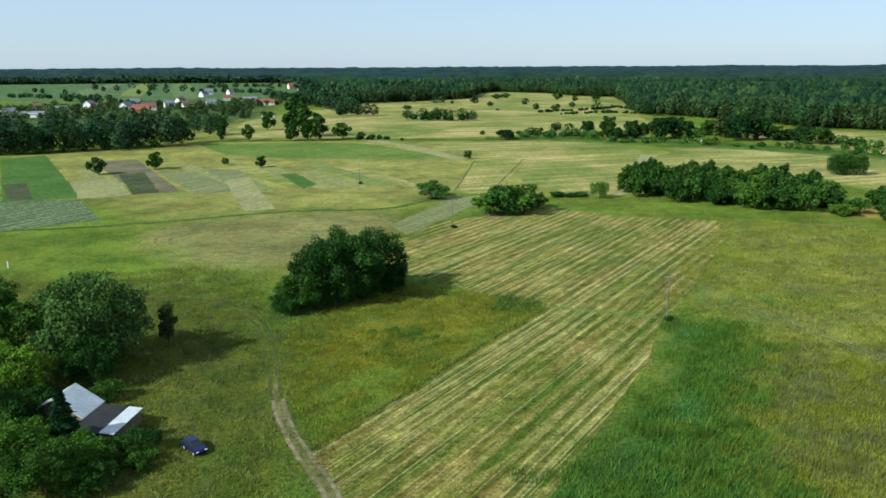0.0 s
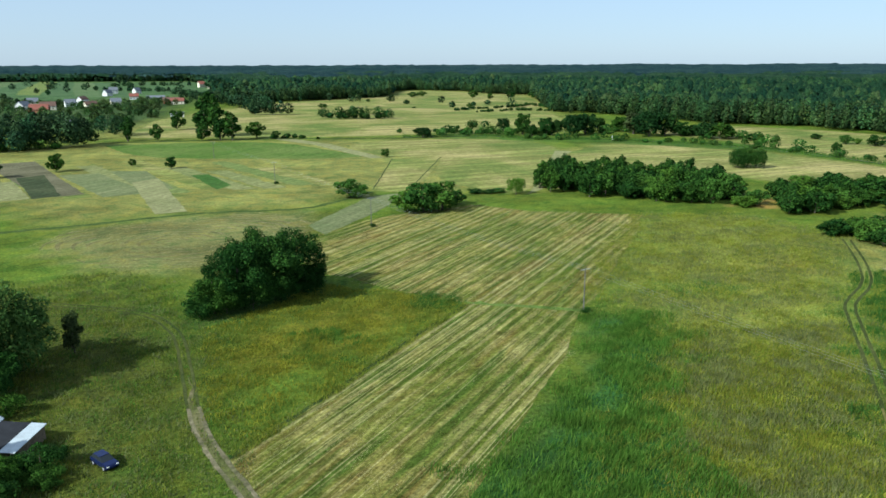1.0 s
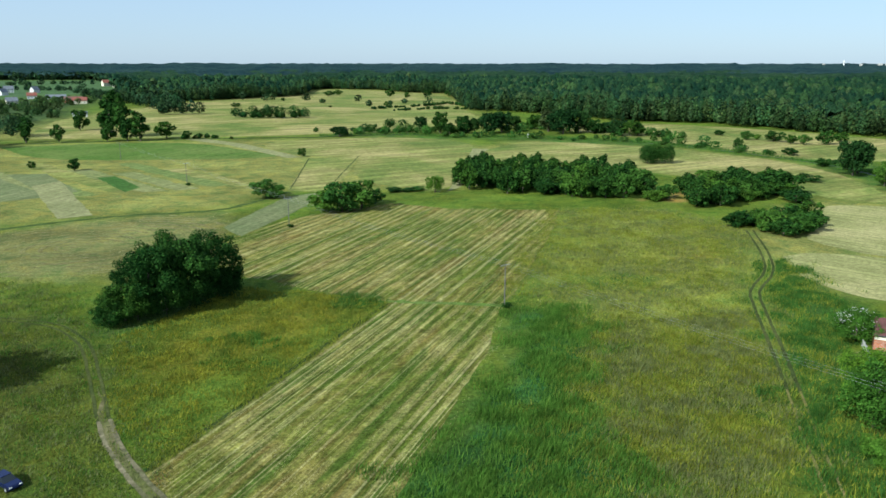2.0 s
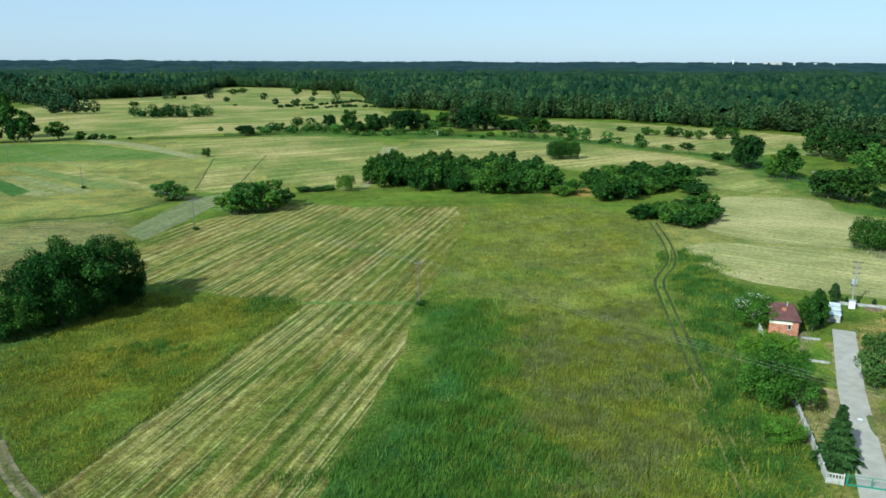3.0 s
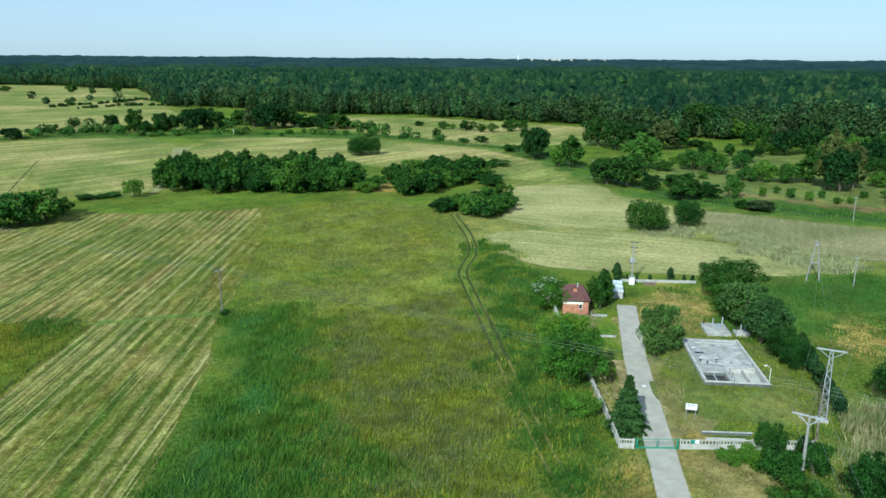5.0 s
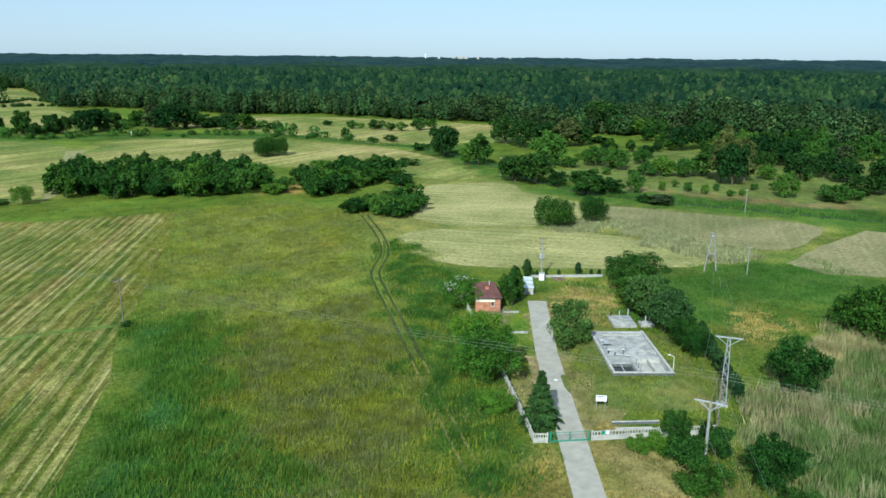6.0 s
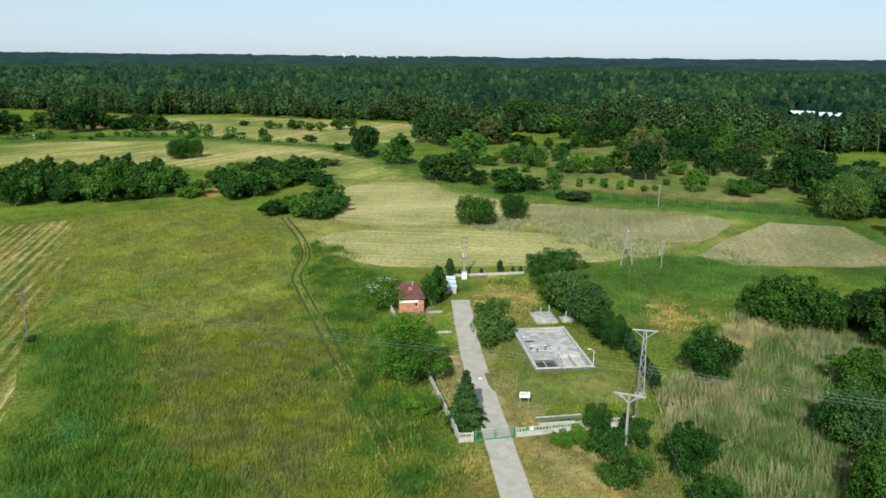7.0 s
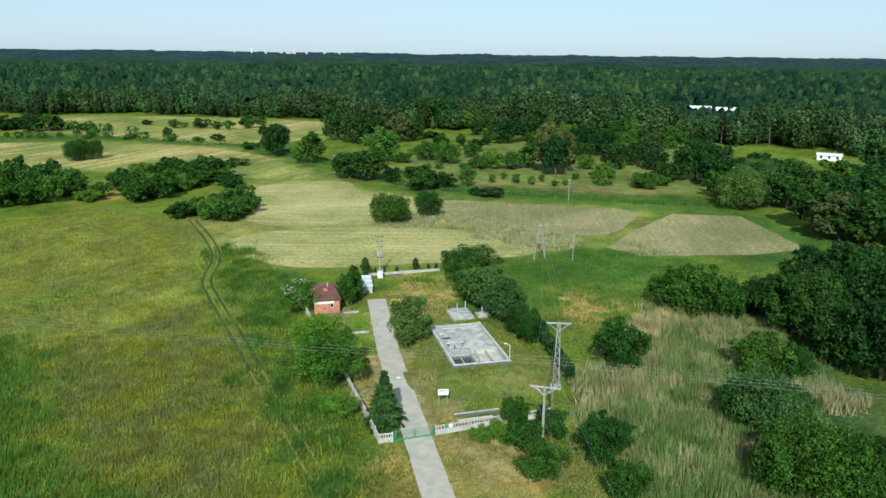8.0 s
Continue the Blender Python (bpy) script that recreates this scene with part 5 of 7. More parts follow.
def birch_trunks():
    """Pale trunks along the sunny edge of the wood."""
    rng = np.random.RandomState(47)
    verts, tris = [], []
    for _ in range(24):
        az = rng.uniform(64, 78)
        r = wood_edge(az) - rng.uniform(0, 9)
        x, y, h = r * math.sin(radians(az)), r * math.cos(radians(az)), rng.uniform(7, 12)
        v, f = tube([(x, y, 0), (x + rng.normal() * 0.3, y, h * 0.5), (x + rng.normal() * 0.6, y + rng.normal() * 0.4, h)], [0.13, 0.10, 0.05], 5)
        tris += [[i + len(verts) for i in t] for t in f]
        verts += v
    me = mesh_np("birch_trunks", verts, tris)
    me.materials.append(plain("birch_bark", (0.22, 0.21, 0.18), 0.8, 0, 0.35, 2.0))
    return tagged(new("birch_trunks", me), "slender pale birch trunks at the wood's edge", "trees", "", "stuff")


birch_trunks()

# ---- built things ----
M_CONCRETE = plain("weathered_concrete", (0.34, 0.33, 0.31), 0.9, 0, 0.30, 0.8)
M_CONCRETE_PALE = plain("pale_concrete", (0.38, 0.365, 0.33), 0.9, 0, 0.22, 0.9)
# darker concrete for the tank's front wall, left pit and one low wall
M_CONCRETE_DARK = plain("dark_concrete", (0.10, 0.105, 0.10), 0.9, 0, 0.3, 1.0)
M_POLE = plain("pole_concrete", (0.24, 0.235, 0.21), 0.85, 0, 0.2, 1.5)
M_STEEL = plain("galvanised_steel", (0.42, 0.43, 0.44), 0.55, 0.4, 0.15, 4.0)
M_DARK_STEEL = plain("dark_steel", (0.06, 0.06, 0.065), 0.5, 0.5, 0.2, 4.0)
M_WOOD_POLE = plain("weathered_wood", (0.19, 0.15, 0.115), 0.9, 0, 0.3, 3.0)
M_GREEN_PAINT = plain("green_paint", (0.03, 0.20, 0.13), 0.5, 0, 0.2, 3.0)
M_WHITE = plain("white_paint", (0.66, 0.65, 0.62), 0.6, 0, 0.10, 1.0)
M_CREAM = plain("cream_render", (0.72, 0.66, 0.50), 0.85, 0, 0.10, 1.0)
M_GLASS = plain("dark_glass", (0.02, 0.025, 0.03), 0.08, 0, 0.05, 1.0)
M_WATER = plain("dark_water", (0.018, 0.028, 0.018), 0.5, 0, 0.2, 0.4)
M_WATER.node_tree.nodes["Principled BSDF"].inputs["Specular IOR Level"].default_value = 0.08
M_POLE_OLD = plain("aged_pole", (0.13, 0.125, 0.105), 0.9, 0, 0.25, 1.5)
M_SHEET_PALE = plain("pale_sheet_metal", (0.52, 0.56, 0.58), 0.5, 0.1, 0.15, 0.6)
M_BLACK_ROOF = plain("black_roof_plate", (0.022, 0.022, 0.026), 0.8, 0, 0.3, 0.8)
M_PLANK = plain("old_planks", (0.16, 0.12, 0.08), 0.9, 0, 0.35, 1.2)
M_CAR = plain("blue_car_paint", (0.012, 0.02, 0.075), 0.25, 0.3, 0.05, 1.0)
M_TYRE = plain("tyre_rubber", (0.018, 0.018, 0.018), 0.9, 0, 0.1, 3.0)
M_CERAMIC = plain("insulator_ceramic", (0.16, 0.09, 0.06), 0.3, 0, 0.1, 3.0)
M_ALU = plain("aluminium_wire", (0.30, 0.30, 0.29), 0.5, 0.3, 0.1, 2.0)


def brick_material():
    g = Graph("orange_brick")
    n = g.t.nodes.new("ShaderNodeTexBrick")
    n.inputs["Color1"].default_value, n.inputs["Color2"].default_value = (0.40, 0.13, 0.055, 1), (0.30, 0.095, 0.045, 1)
    n.inputs["Mortar"].default_value, n.inputs["Scale"].default_value = (0.38, 0.33, 0.28, 1), 1.0
    n.inputs["Brick Width"].default_value, n.inputs["Row Height"].default_value, n.inputs["Mortar Size"].default_value = 0.26, 0.077, 0.008
    tc = g.t.nodes.new("ShaderNodeTexCoord")
    sep = g.t.nodes.new("ShaderNodeSeparateXYZ")
    com = g.t.nodes.new("ShaderNodeCombineXYZ")
    add = g.t.nodes.new("ShaderNodeMath")
    g.link(tc.outputs["Object"], sep.inputs[0])
    g.link(sep.outputs[0], add.inputs[0])
    g.link(sep.outputs[1], add.inputs[1])
    g.link(add.outputs[0], com.inputs[0])
    g.link(sep.outputs[2], com.inputs[1])
    g.link(com.outputs[0], n.inputs["Vector"])
    g.colour(g.mix(1.0, n.outputs[0], g.vary(g.noise(g.pos(), 1.2, 5), 0.75, 1.2), "MULTIPLY"))
    return g.m


M_BRICK = brick_material()
M_ROOF_BROWN = plain("brown_roof_sheet", (0.105, 0.045, 0.04), 0.6, 0, 0.25, 0.9)


def box(bm, x0, x1, y0, y1, z0, z1, bevel=0.0):
    vs = [bm.verts.new(p) for p in ((x0, y0, z0), (x1, y0, z0), (x1, y1, z0), (x0, y1, z0), (x0, y0, z1), (x1, y0, z1), (x1, y1, z1), (x0, y1, z1))]
    fs = [bm.faces.new([vs[i] for i in f]) for f in ((0, 3, 2, 1), (4, 5, 6, 7), (0, 1, 5, 4), (1, 2, 6, 5), (2, 3, 7, 6), (3, 0, 4, 7))]
    if bevel:
        edges = {e for f in fs for e in f.edges}
        bmesh.ops.bevel(bm, geom=list(edges), offset=bevel, segments=1, affect="EDGES")
    return bm


def boxes(*rows, bevel=0.0):
    bm = bmesh.new()
    for r in rows:
        box(bm, *r, bevel=bevel)
    return bm


def rod(a, b, ra, rb=None, sides=8):
    """A tapered round bar as a mesh, with closed ends."""
    bm = bmesh.new()
    a, b = Vector(a), Vector(b)
    d = (b - a).normalized()
    u = d.orthogonal().normalized()
    w = d.cross(u)
    rings = []
    for p, r in ((a, ra), (b, ra if rb is None else rb)):
        rings.append([bm.verts.new(p + r * (u * math.cos(2 * math.pi * k / sides) + w * math.sin(2 * math.pi * k / sides))) for k in range(sides)])
    for k in range(sides):
        bm.faces.new((rings[0][k], rings[0][(k + 1) % sides], rings[1][(k + 1) % sides], rings[1][k]))
    bm.faces.new(rings[0][::-1])
    bm.faces.new(rings[1])
    return bm


def prism(points, y0, y1):
    """A profile in x and z, drawn out along y."""
    bm = bmesh.new()
    a = [bm.verts.new((x, y0, z)) for x, z in points]
    b = [bm.verts.new((x, y1, z)) for x, z in points]
    n = len(points)
    for i in range(n):
        bm.faces.new((a[i], a[(i + 1) % n], b[(i + 1) % n], b[i]))
    bm.faces.new(a[::-1])
    bm.faces.new(b)
    bmesh.ops.recalc_face_normals(bm, faces=bm.faces[:])
    return bm


def plate(corners, thick):
    """A flat plate of four corners, thick downwards."""
    bm = bmesh.new()
    t = [bm.verts.new(c) for c in corners]
    b = [bm.verts.new((c[0], c[1], c[2] - thick)) for c in corners]
    n = len(t)
    bm.faces.new(t)
    bm.faces.new(b[::-1])
    for i in range(n):
        bm.faces.new((t[i], b[i], b[(i + 1) % n], t[(i + 1) % n]))
    bmesh.ops.recalc_face_normals(bm, faces=bm.faces[:])
    return bm


# -- poles and wires --
def wire(a, b, sag, radius=0.011, group="wires of the village line"):
    pts = []
    for i in range(17):
        t = i / 16
        p = Vector(a).lerp(Vector(b), t)
        p.z -= 4 * sag * t * (1 - t)
        pts.append(tuple(p))
    v, t = tube(pts, [radius] * len(pts), 4)
    ob = new("wire", mesh_np("wire", v, t))
    ob.data.materials.append(M_ALU)
    return tagged(ob, "thin pale overhead wire strung between poles", "cable", group)


def line_pole(x, y, height, across, material, label, arms=1, half=1.25, group="poles of the village line", category="utility pole"):
    """A round pole with a crossarm and pin insulators. Returns the wires' points."""
    p = thing("utility_pole", label, category, (x, y, 0), math.degrees(across), group)
    part("shaft", rod((0, 0, -0.3), (0, 0, height), 0.15, 0.09, 8), material, p)
    pins = []
    for k in range(arms):
        z = height - 0.25 - 0.6 * k
        part("crossarm", boxes((-half, half, -0.05, 0.05, z - 0.06, z + 0.06)), M_STEEL, p)
        for i in (-1, 0, 1):
            px = i * (half - 0.08)
            part("insulator", rod((px, 0, z + 0.06), (px, 0, z + 0.30), 0.055, 0.045, 6), M_CERAMIC, p)
            pins.append(Vector((x, y, 0)) + Matrix.Rotation(across, 3, "Z") @ Vector((px, 0, z + 0.30)))
    return pins


LINE = [(-78, 411), (-36.2, 320.3), (3.0, 229.2), (44.9, 141.6), (90.2, 46.2), (134, -46)]
across = math.atan2(45, 95)
pins = []
for i, (x, y) in enumerate(LINE):
    m = M_WOOD_POLE if i == 4 else M_POLE_OLD
    pins.append(line_pole(x, y, 9.3, across, m, "brown wooden pole beside the steel mast" if i == 4 else "grey concrete village line pole with a short crossarm"))
for a, b in zip(pins[:-1], pins[1:]):
    for p, q in zip(a, b):
        wire(p, q, 1.1)


def mast(x, y, height, turn, label):
    """A concrete pole with a wide braced steel crossarm."""
    p = thing("power_pole", label, "power pole", (x, y, 0), turn, "poles of the power line")
    part("shaft", rod((0, 0, -0.4), (0, 0, height), 0.24, 0.15, 12), M_POLE, p)
    part("crossarm", boxes((-1.95, 1.95, -0.09, 0.09, height - 0.14, height + 0.02)), M_STEEL, p)
    for s in (-1, 1):
        part("brace", rod((s * 1.6, 0.07, height - 0.1), (s * 0.1, 0.14, height - 1.15), 0.045), M_STEEL, p)
        part("brace", rod((s * 1.0, -0.07, height - 0.1), (s * 0.1, -0.14, height - 1.15), 0.045), M_STEEL, p)
    for i in (-1.8, 0, 1.8):
        part("insulator", rod((i, 0, height + 0.02), (i, 0, height + 0.36), 0.075, 0.05, 8), M_CERAMIC, p)
    return p


def lattice_mast(x, y, height, turn):
    """A four-legged steel lattice mast with a braced crossarm."""
    p = thing("lattice_mast", "tapered galvanised steel lattice mast with a wide crossarm", "power pole", (x, y, 0), turn, "poles of the power line")
    w0, w1 = 0.52, 0.18
    for sx in (-1, 1):
        for sy in (-1, 1):
            part("leg", rod((sx * w0, sy * w0, -0.2), (sx * w1, sy * w1, height), 0.06, 0.05, 6), M_STEEL, p)
    n = 12
    for k in range(n):
        za, zb = height * k / n, height * (k + 1) / n
        wa, wb = w0 + (w1 - w0) * k / n, w0 + (w1 - w0) * (k + 1) / n
        s = 1 if k % 2 else -1
        for a, b in (((s * wa, -wa, za), (-s * wb, -wb, zb)), ((s * wa, wa, za), (-s * wb, wb, zb)), ((-wa, s * wa, za), (-wb, -s * wb, zb)), ((wa, s * wa, za), (wb, -s * wb, zb))):
            part("lattice_bar", rod(a, b, 0.032, None, 5), M_STEEL, p)
    part("crossarm", boxes((-1.9, 1.9, -0.11, 0.11, height - 0.1, height + 0.06)), M_STEEL, p)
    for s in (-1, 1):
        part("brace", rod((s * 1.7, 0.06, height - 0.06), (s * 0.15, 0.06, height - 1.25), 0.045), M_STEEL, p)
    for i in (-1.75, -0.3, 0.3, 1.75):
        part("insulator", rod((i, 0, height + 0.06), (i, 0, height + 0.42), 0.075, 0.05, 8), M_CERAMIC, p)
    part("footing", boxes((-0.8, 0.8, -0.8, 0.8, -0.3, 0.25), bevel=0.04), M_CONCRETE, p)
    return p


mast(82.2, 43.4, 9.2, -69.0, "grey concrete power pole with a wide braced crossarm")
lattice_mast(100.6, 50.9, 10.7, -60.0)


def a_pole(x, y, height, turn):
    p = thing("a_frame_pole", "pale two-legged concrete power pole in the grass", "power pole", (x, y, 0), turn, "poles of the power line")
    for s in (-1, 1):
        part("leg", rod((s * 1.5, 0, -0.3), (s * 0.16, 0, height - 0.2), 0.17, 0.12, 10), M_POLE, p)
    part("tie", boxes((-0.85, 0.85, -0.07, 0.07, height * 0.46, height * 0.46 + 0.16)), M_STEEL, p)
    part("cap", boxes((-0.4, 0.4, -0.18, 0.18, height - 0.9, height - 0.55), bevel=0.03), M_STEEL, p)
    part("crossarm", boxes((-0.08, 0.08, -1.2, 1.2, height - 0.12, height)), M_STEEL, p)
    for i in (-1.1, 0, 1.1):
        part("insulator", rod((0, i, height), (0, i, height + 0.34), 0.075, 0.05, 8), M_CERAMIC, p)


a_pole(165.2, 89, 9.5, -40)
for a, b in (((80.9, 44.9, 9.55), (99.0, 53.1, 11.1)), ((82.2, 43.4, 9.55), (100.6, 50.9, 11.1)), ((83.5, 41.9, 9.55), (101.5, 48.6, 11.1)),
             ((99.2, 53.0, 11.1), (164.5, 88.2, 9.8)), ((100.6, 50.9, 11.1), (165.2, 89, 9.8)), ((101.6, 48.9, 11.1), (166, 89.9, 9.8)),
             ((80.9, 44.9, 9.55), (38, 8, 9.6)), ((82.2, 43.4, 9.55), (39.2, 6.6, 9.6)), ((83.5, 41.9, 9.55), (40.4, 5.2, 9.6))):
    wire(a, b, 0.6 if b[0] < 102 and b[0] > 90 else 1.2, 0.010, "wires of the power line")
mast(39.2, 6.6, 9.2, -48.0, "grey concrete power pole with a wide braced crossarm")
for x, y, h in ((169.4, 81.8, 6.8), (238.7, 117.5, 8.0), (231.8, 224, 8.0), (300, 150, 8), (268, 66, 8)):
    p = thing("utility_pole", "slim pale pole in the meadow", "utility pole", (x, y, 0), -50, "slim poles")
    part("shaft", rod((0, 0, -0.3), (0, 0, h), 0.14, 0.09, 8), M_POLE, p)
    part("crossarm", boxes((-0.5, 0.5, -0.04, 0.04, h - 0.3, h - 0.2)), M_STEEL, p)


def transformer_pole(x, y, height, turn):
    p = thing("transformer_pole", "concrete pole carrying a grey transformer and crossarms", "utility pole", (x, y, 0), turn)
    part("shaft", rod((0, 0, -0.3), (0, 0, height), 0.21, 0.13, 10), M_POLE, p)
    t = part("transformer", boxes((-0.5, 0.5, 0.2, 0.95, 4.6, 5.7), bevel=0.06), M_STEEL, p, "grey ribbed transformer tank")
    for i in range(5):
        part("fin", boxes((-0.42 + i * 0.2, -0.38 + i * 0.2, 0.95, 1.1, 4.7, 5.6)), M_STEEL, t)
    for z, w in ((height - 0.2, 1.0), (height - 1.4, 0.8), (height - 2.6, 0.7)):
        part("crossarm", boxes((-w, w, -0.07, 0.07, z, z + 0.12)), M_DARK_STEEL, p)
        for i in (-1, 0, 1):
            part("insulator", rod((i * (w - 0.1), 0, z + 0.12), (i * (w - 0.1), 0, z + 0.42), 0.07, 0.05, 6), M_CERAMIC, p)
    part("platform", boxes((-0.6, 0.6, 0.1, 1.1, 4.45, 4.58)), M_DARK_STEEL, p)


transformer_pole(129.3, 111.4, 9.6, -40)
for x, y in LINE[1:4]:
    plant("shrub_a", x + 0.4, y - 0.3, 1.0, 1.1, "small dark weed clump at the foot of a pole", "weed_clump", "shrub", "weeds at the poles")
cover = thing("manhole_cover", "pale round concrete manhole cover in the drive", "manhole", (88.4, 72.6, 0.064))
part("ring", rod((0, 0, 0), (0, 0, 0.02), 0.45, None, 20), M_CONCRETE_PALE, cover)
part("lid", rod((0, 0, 0.021), (0, 0, 0.05), 0.32, None, 20), M_WHITE, cover)
cab = thing("electric_cabinet", "white metal electric cabinet at the end of the drive", "cabinet", (128.2, 110.4, 0), -42)
part("body", boxes((-0.6, 0.6, -0.35, 0.35, 0, 1.7), bevel=0.03), M_WHITE, cab)
part("door", boxes((-0.52, 0.52, -0.39, -0.353, 0.15, 1.6), bevel=0.01), M_WHITE, cab)
part("roof", boxes((-0.68, 0.68, -0.45, 0.42, 1.7, 1.78)), M_STEEL, cab)

# -- fences and gate --
POST = boxes((-0.08, 0.08, -0.08, 0.08, -0.2, 1.55), bevel=0.015)
POST_ME = bpy.data.meshes.new("post")
POST.to_mesh(POST_ME)
POST.free()
POST_ME.materials.append(M_CONCRETE_PALE)


def fence_panel(length):
    bm = boxes((0.08, length - 0.08, -0.03, 0.03, 0.02, 0.40), (0.08, length - 0.08, -0.028, 0.028, 0.415, 0.80), (0.08, length - 0.08, -0.03, 0.03, 1.26, 1.42))
    n = 5
    for i in range(n):
        x = 0.08 + (length - 0.16) * (i + 0.5) / n
        box(bm, x - 0.07, x + 0.07, -0.025, 0.025, 0.80, 1.26)
    me = bpy.data.meshes.new("panel")
    bm.to_mesh(me)
    bm.free()
    me.materials.append(M_CONCRETE_PALE)
    return me


PANEL_ME = fence_panel(2.06)


def concrete_fence(line, label):
    (x, y) = line[0]
    f = thing("concrete_fence", label, "fence", (x, y, 0))
    first = True
    for (ax, ay), (bx, by) in zip(line[:-1], line[1:]):
        a = math.atan2(by - ay, bx - ax)
        n = max(1, round(math.hypot(bx - ax, by - ay) / 2.06))
        for i in range(n + 1):
            px, py = ax + (bx - ax) * i / n - x, ay + (by - ay) * i / n - y
            if i or first:
                part("post", POST_ME, M_CONCRETE, f).matrix_basis = pose(px, py, 0, 0, 0, math.degrees(a))
            if i < n:
                m = pose(px, py, 0, 0, 0, math.degrees(a)) @ Matrix.Diagonal((math.hypot(bx - ax, by - ay) / n / 2.06, 1, 1, 1))
                part("panel", PANEL_ME, M_CONCRETE, f).matrix_basis = m
        first = False
    return f


concrete_fence([(72.2, 60.5), (70.8, 61.7), (76.8, 70.1), (84.4, 81.2), (96.7, 99.9), (101.0, 106.6)], "pale precast concrete fence along the yard")
concrete_fence([(77.2, 57.0), (81.3, 54.2), (84.9, 51.7), (91.4, 47.0)], "pale precast concrete fence beside the gate")
back = thing("low_wall", "low pale concrete wall at the back of the yard", "wall", (127.6, 113.6, 0), -38)
part("coping", boxes((0, 17.4, -0.14, 0.14, 0.50, 0.60), bevel=0.02), M_CONCRETE_PALE, back)
part("wall_body", boxes((0.05, 17.35, -0.1, 0.1, -0.1, 0.50), bevel=0.02), M_CONCRETE, back)
low = thing("low_wall", "low crumbling concrete wall inside the fence", "wall", (83.0, 58.0, 0), -38)
part("coping", boxes((0, 6.8, -0.14, 0.14, 0.38, 0.48), bevel=0.02), M_CONCRETE, low)
part("wall_body", boxes((0.05, 6.75, -0.11, 0.11, -0.1, 0.38), bevel=0.02), M_CONCRETE_DARK, low)
low2 = thing("low_wall", "low concrete kerb wall inside the fence", "wall", (82.0, 56.6, 0), -38)
part("coping", boxes((0, 5.2, -0.14, 0.14, 0.30, 0.42), bevel=0.02), M_CONCRETE_PALE, low2)
part("wall_body", boxes((0.05, 5.15, -0.1, 0.1, -0.1, 0.30), bevel=0.02), M_CONCRETE, low2)


def gate(a, b):
    g = thing("gate", "closed green painted steel gate across the drive", "gate", (*a, 0), math.degrees(math.atan2(b[1] - a[1], b[0] - a[0])))
    length = math.hypot(b[0] - a[0], b[1] - a[1])
    for x in (0.0, length):
        part("gate_post", boxes((x - 0.06, x + 0.06, -0.06, 0.06, -0.1, 1.65)), M_GREEN_PAINT, g)
    half = length / 2
    for x0 in (0.08, half + 0.02):
        leaf = part("leaf", boxes((x0, x0 + half - 0.1, -0.025, 0.025, 0.12, 0.30), (x0, x0 + half - 0.1, -0.02, 0.02, 1.42, 1.48), (x0, x0 + 0.05, -0.02, 0.02, 0.30, 1.42), (x0 + half - 0.15, x0 + half - 0.1, -0.02, 0.02, 0.30, 1.42)), M_GREEN_PAINT, g)
        for i in range(12):
            x = x0 + 0.12 + (half - 0.3) * i / 11
            part("bar", boxes((x - 0.009, x + 0.009, -0.009, 0.009, 0.30, 1.42)), M_GREEN_PAINT, leaf)
    return g


gate((72.5, 60.3), (76.9, 57.2))
sign = thing("information_board", "white information board on two steel posts", "sign", (85.3, 61.6, 0.25), -48)
for x in (-0.6, 0.6):
    part("post", rod((x, 0, -0.4), (x, 0, 2.2), 0.035), M_STEEL, sign)
board = part("board", boxes((-0.78, 0.78, -0.06, -0.02, 1.25, 2.2)), M_WHITE, sign)
part("text_bar", boxes((-0.62, 0.5, -0.066, -0.06, 1.95, 2.03)), M_DARK_STEEL, board)
part("text_bar", boxes((-0.62, 0.2, -0.066, -0.06, 1.75, 1.81)), M_DARK_STEEL, board)
small = thing("notice_plate", "small white and teal notice on the concrete fence", "sign", (78.6, 55.9, 0), -35)
part("plate", boxes((-0.55, 0.0, -0.12, -0.09, 1.0, 1.5)), M_GREEN_PAINT, small)
part("plate", boxes((0.03, 0.55, -0.12, -0.09, 1.0, 1.5)), M_WHITE, small)

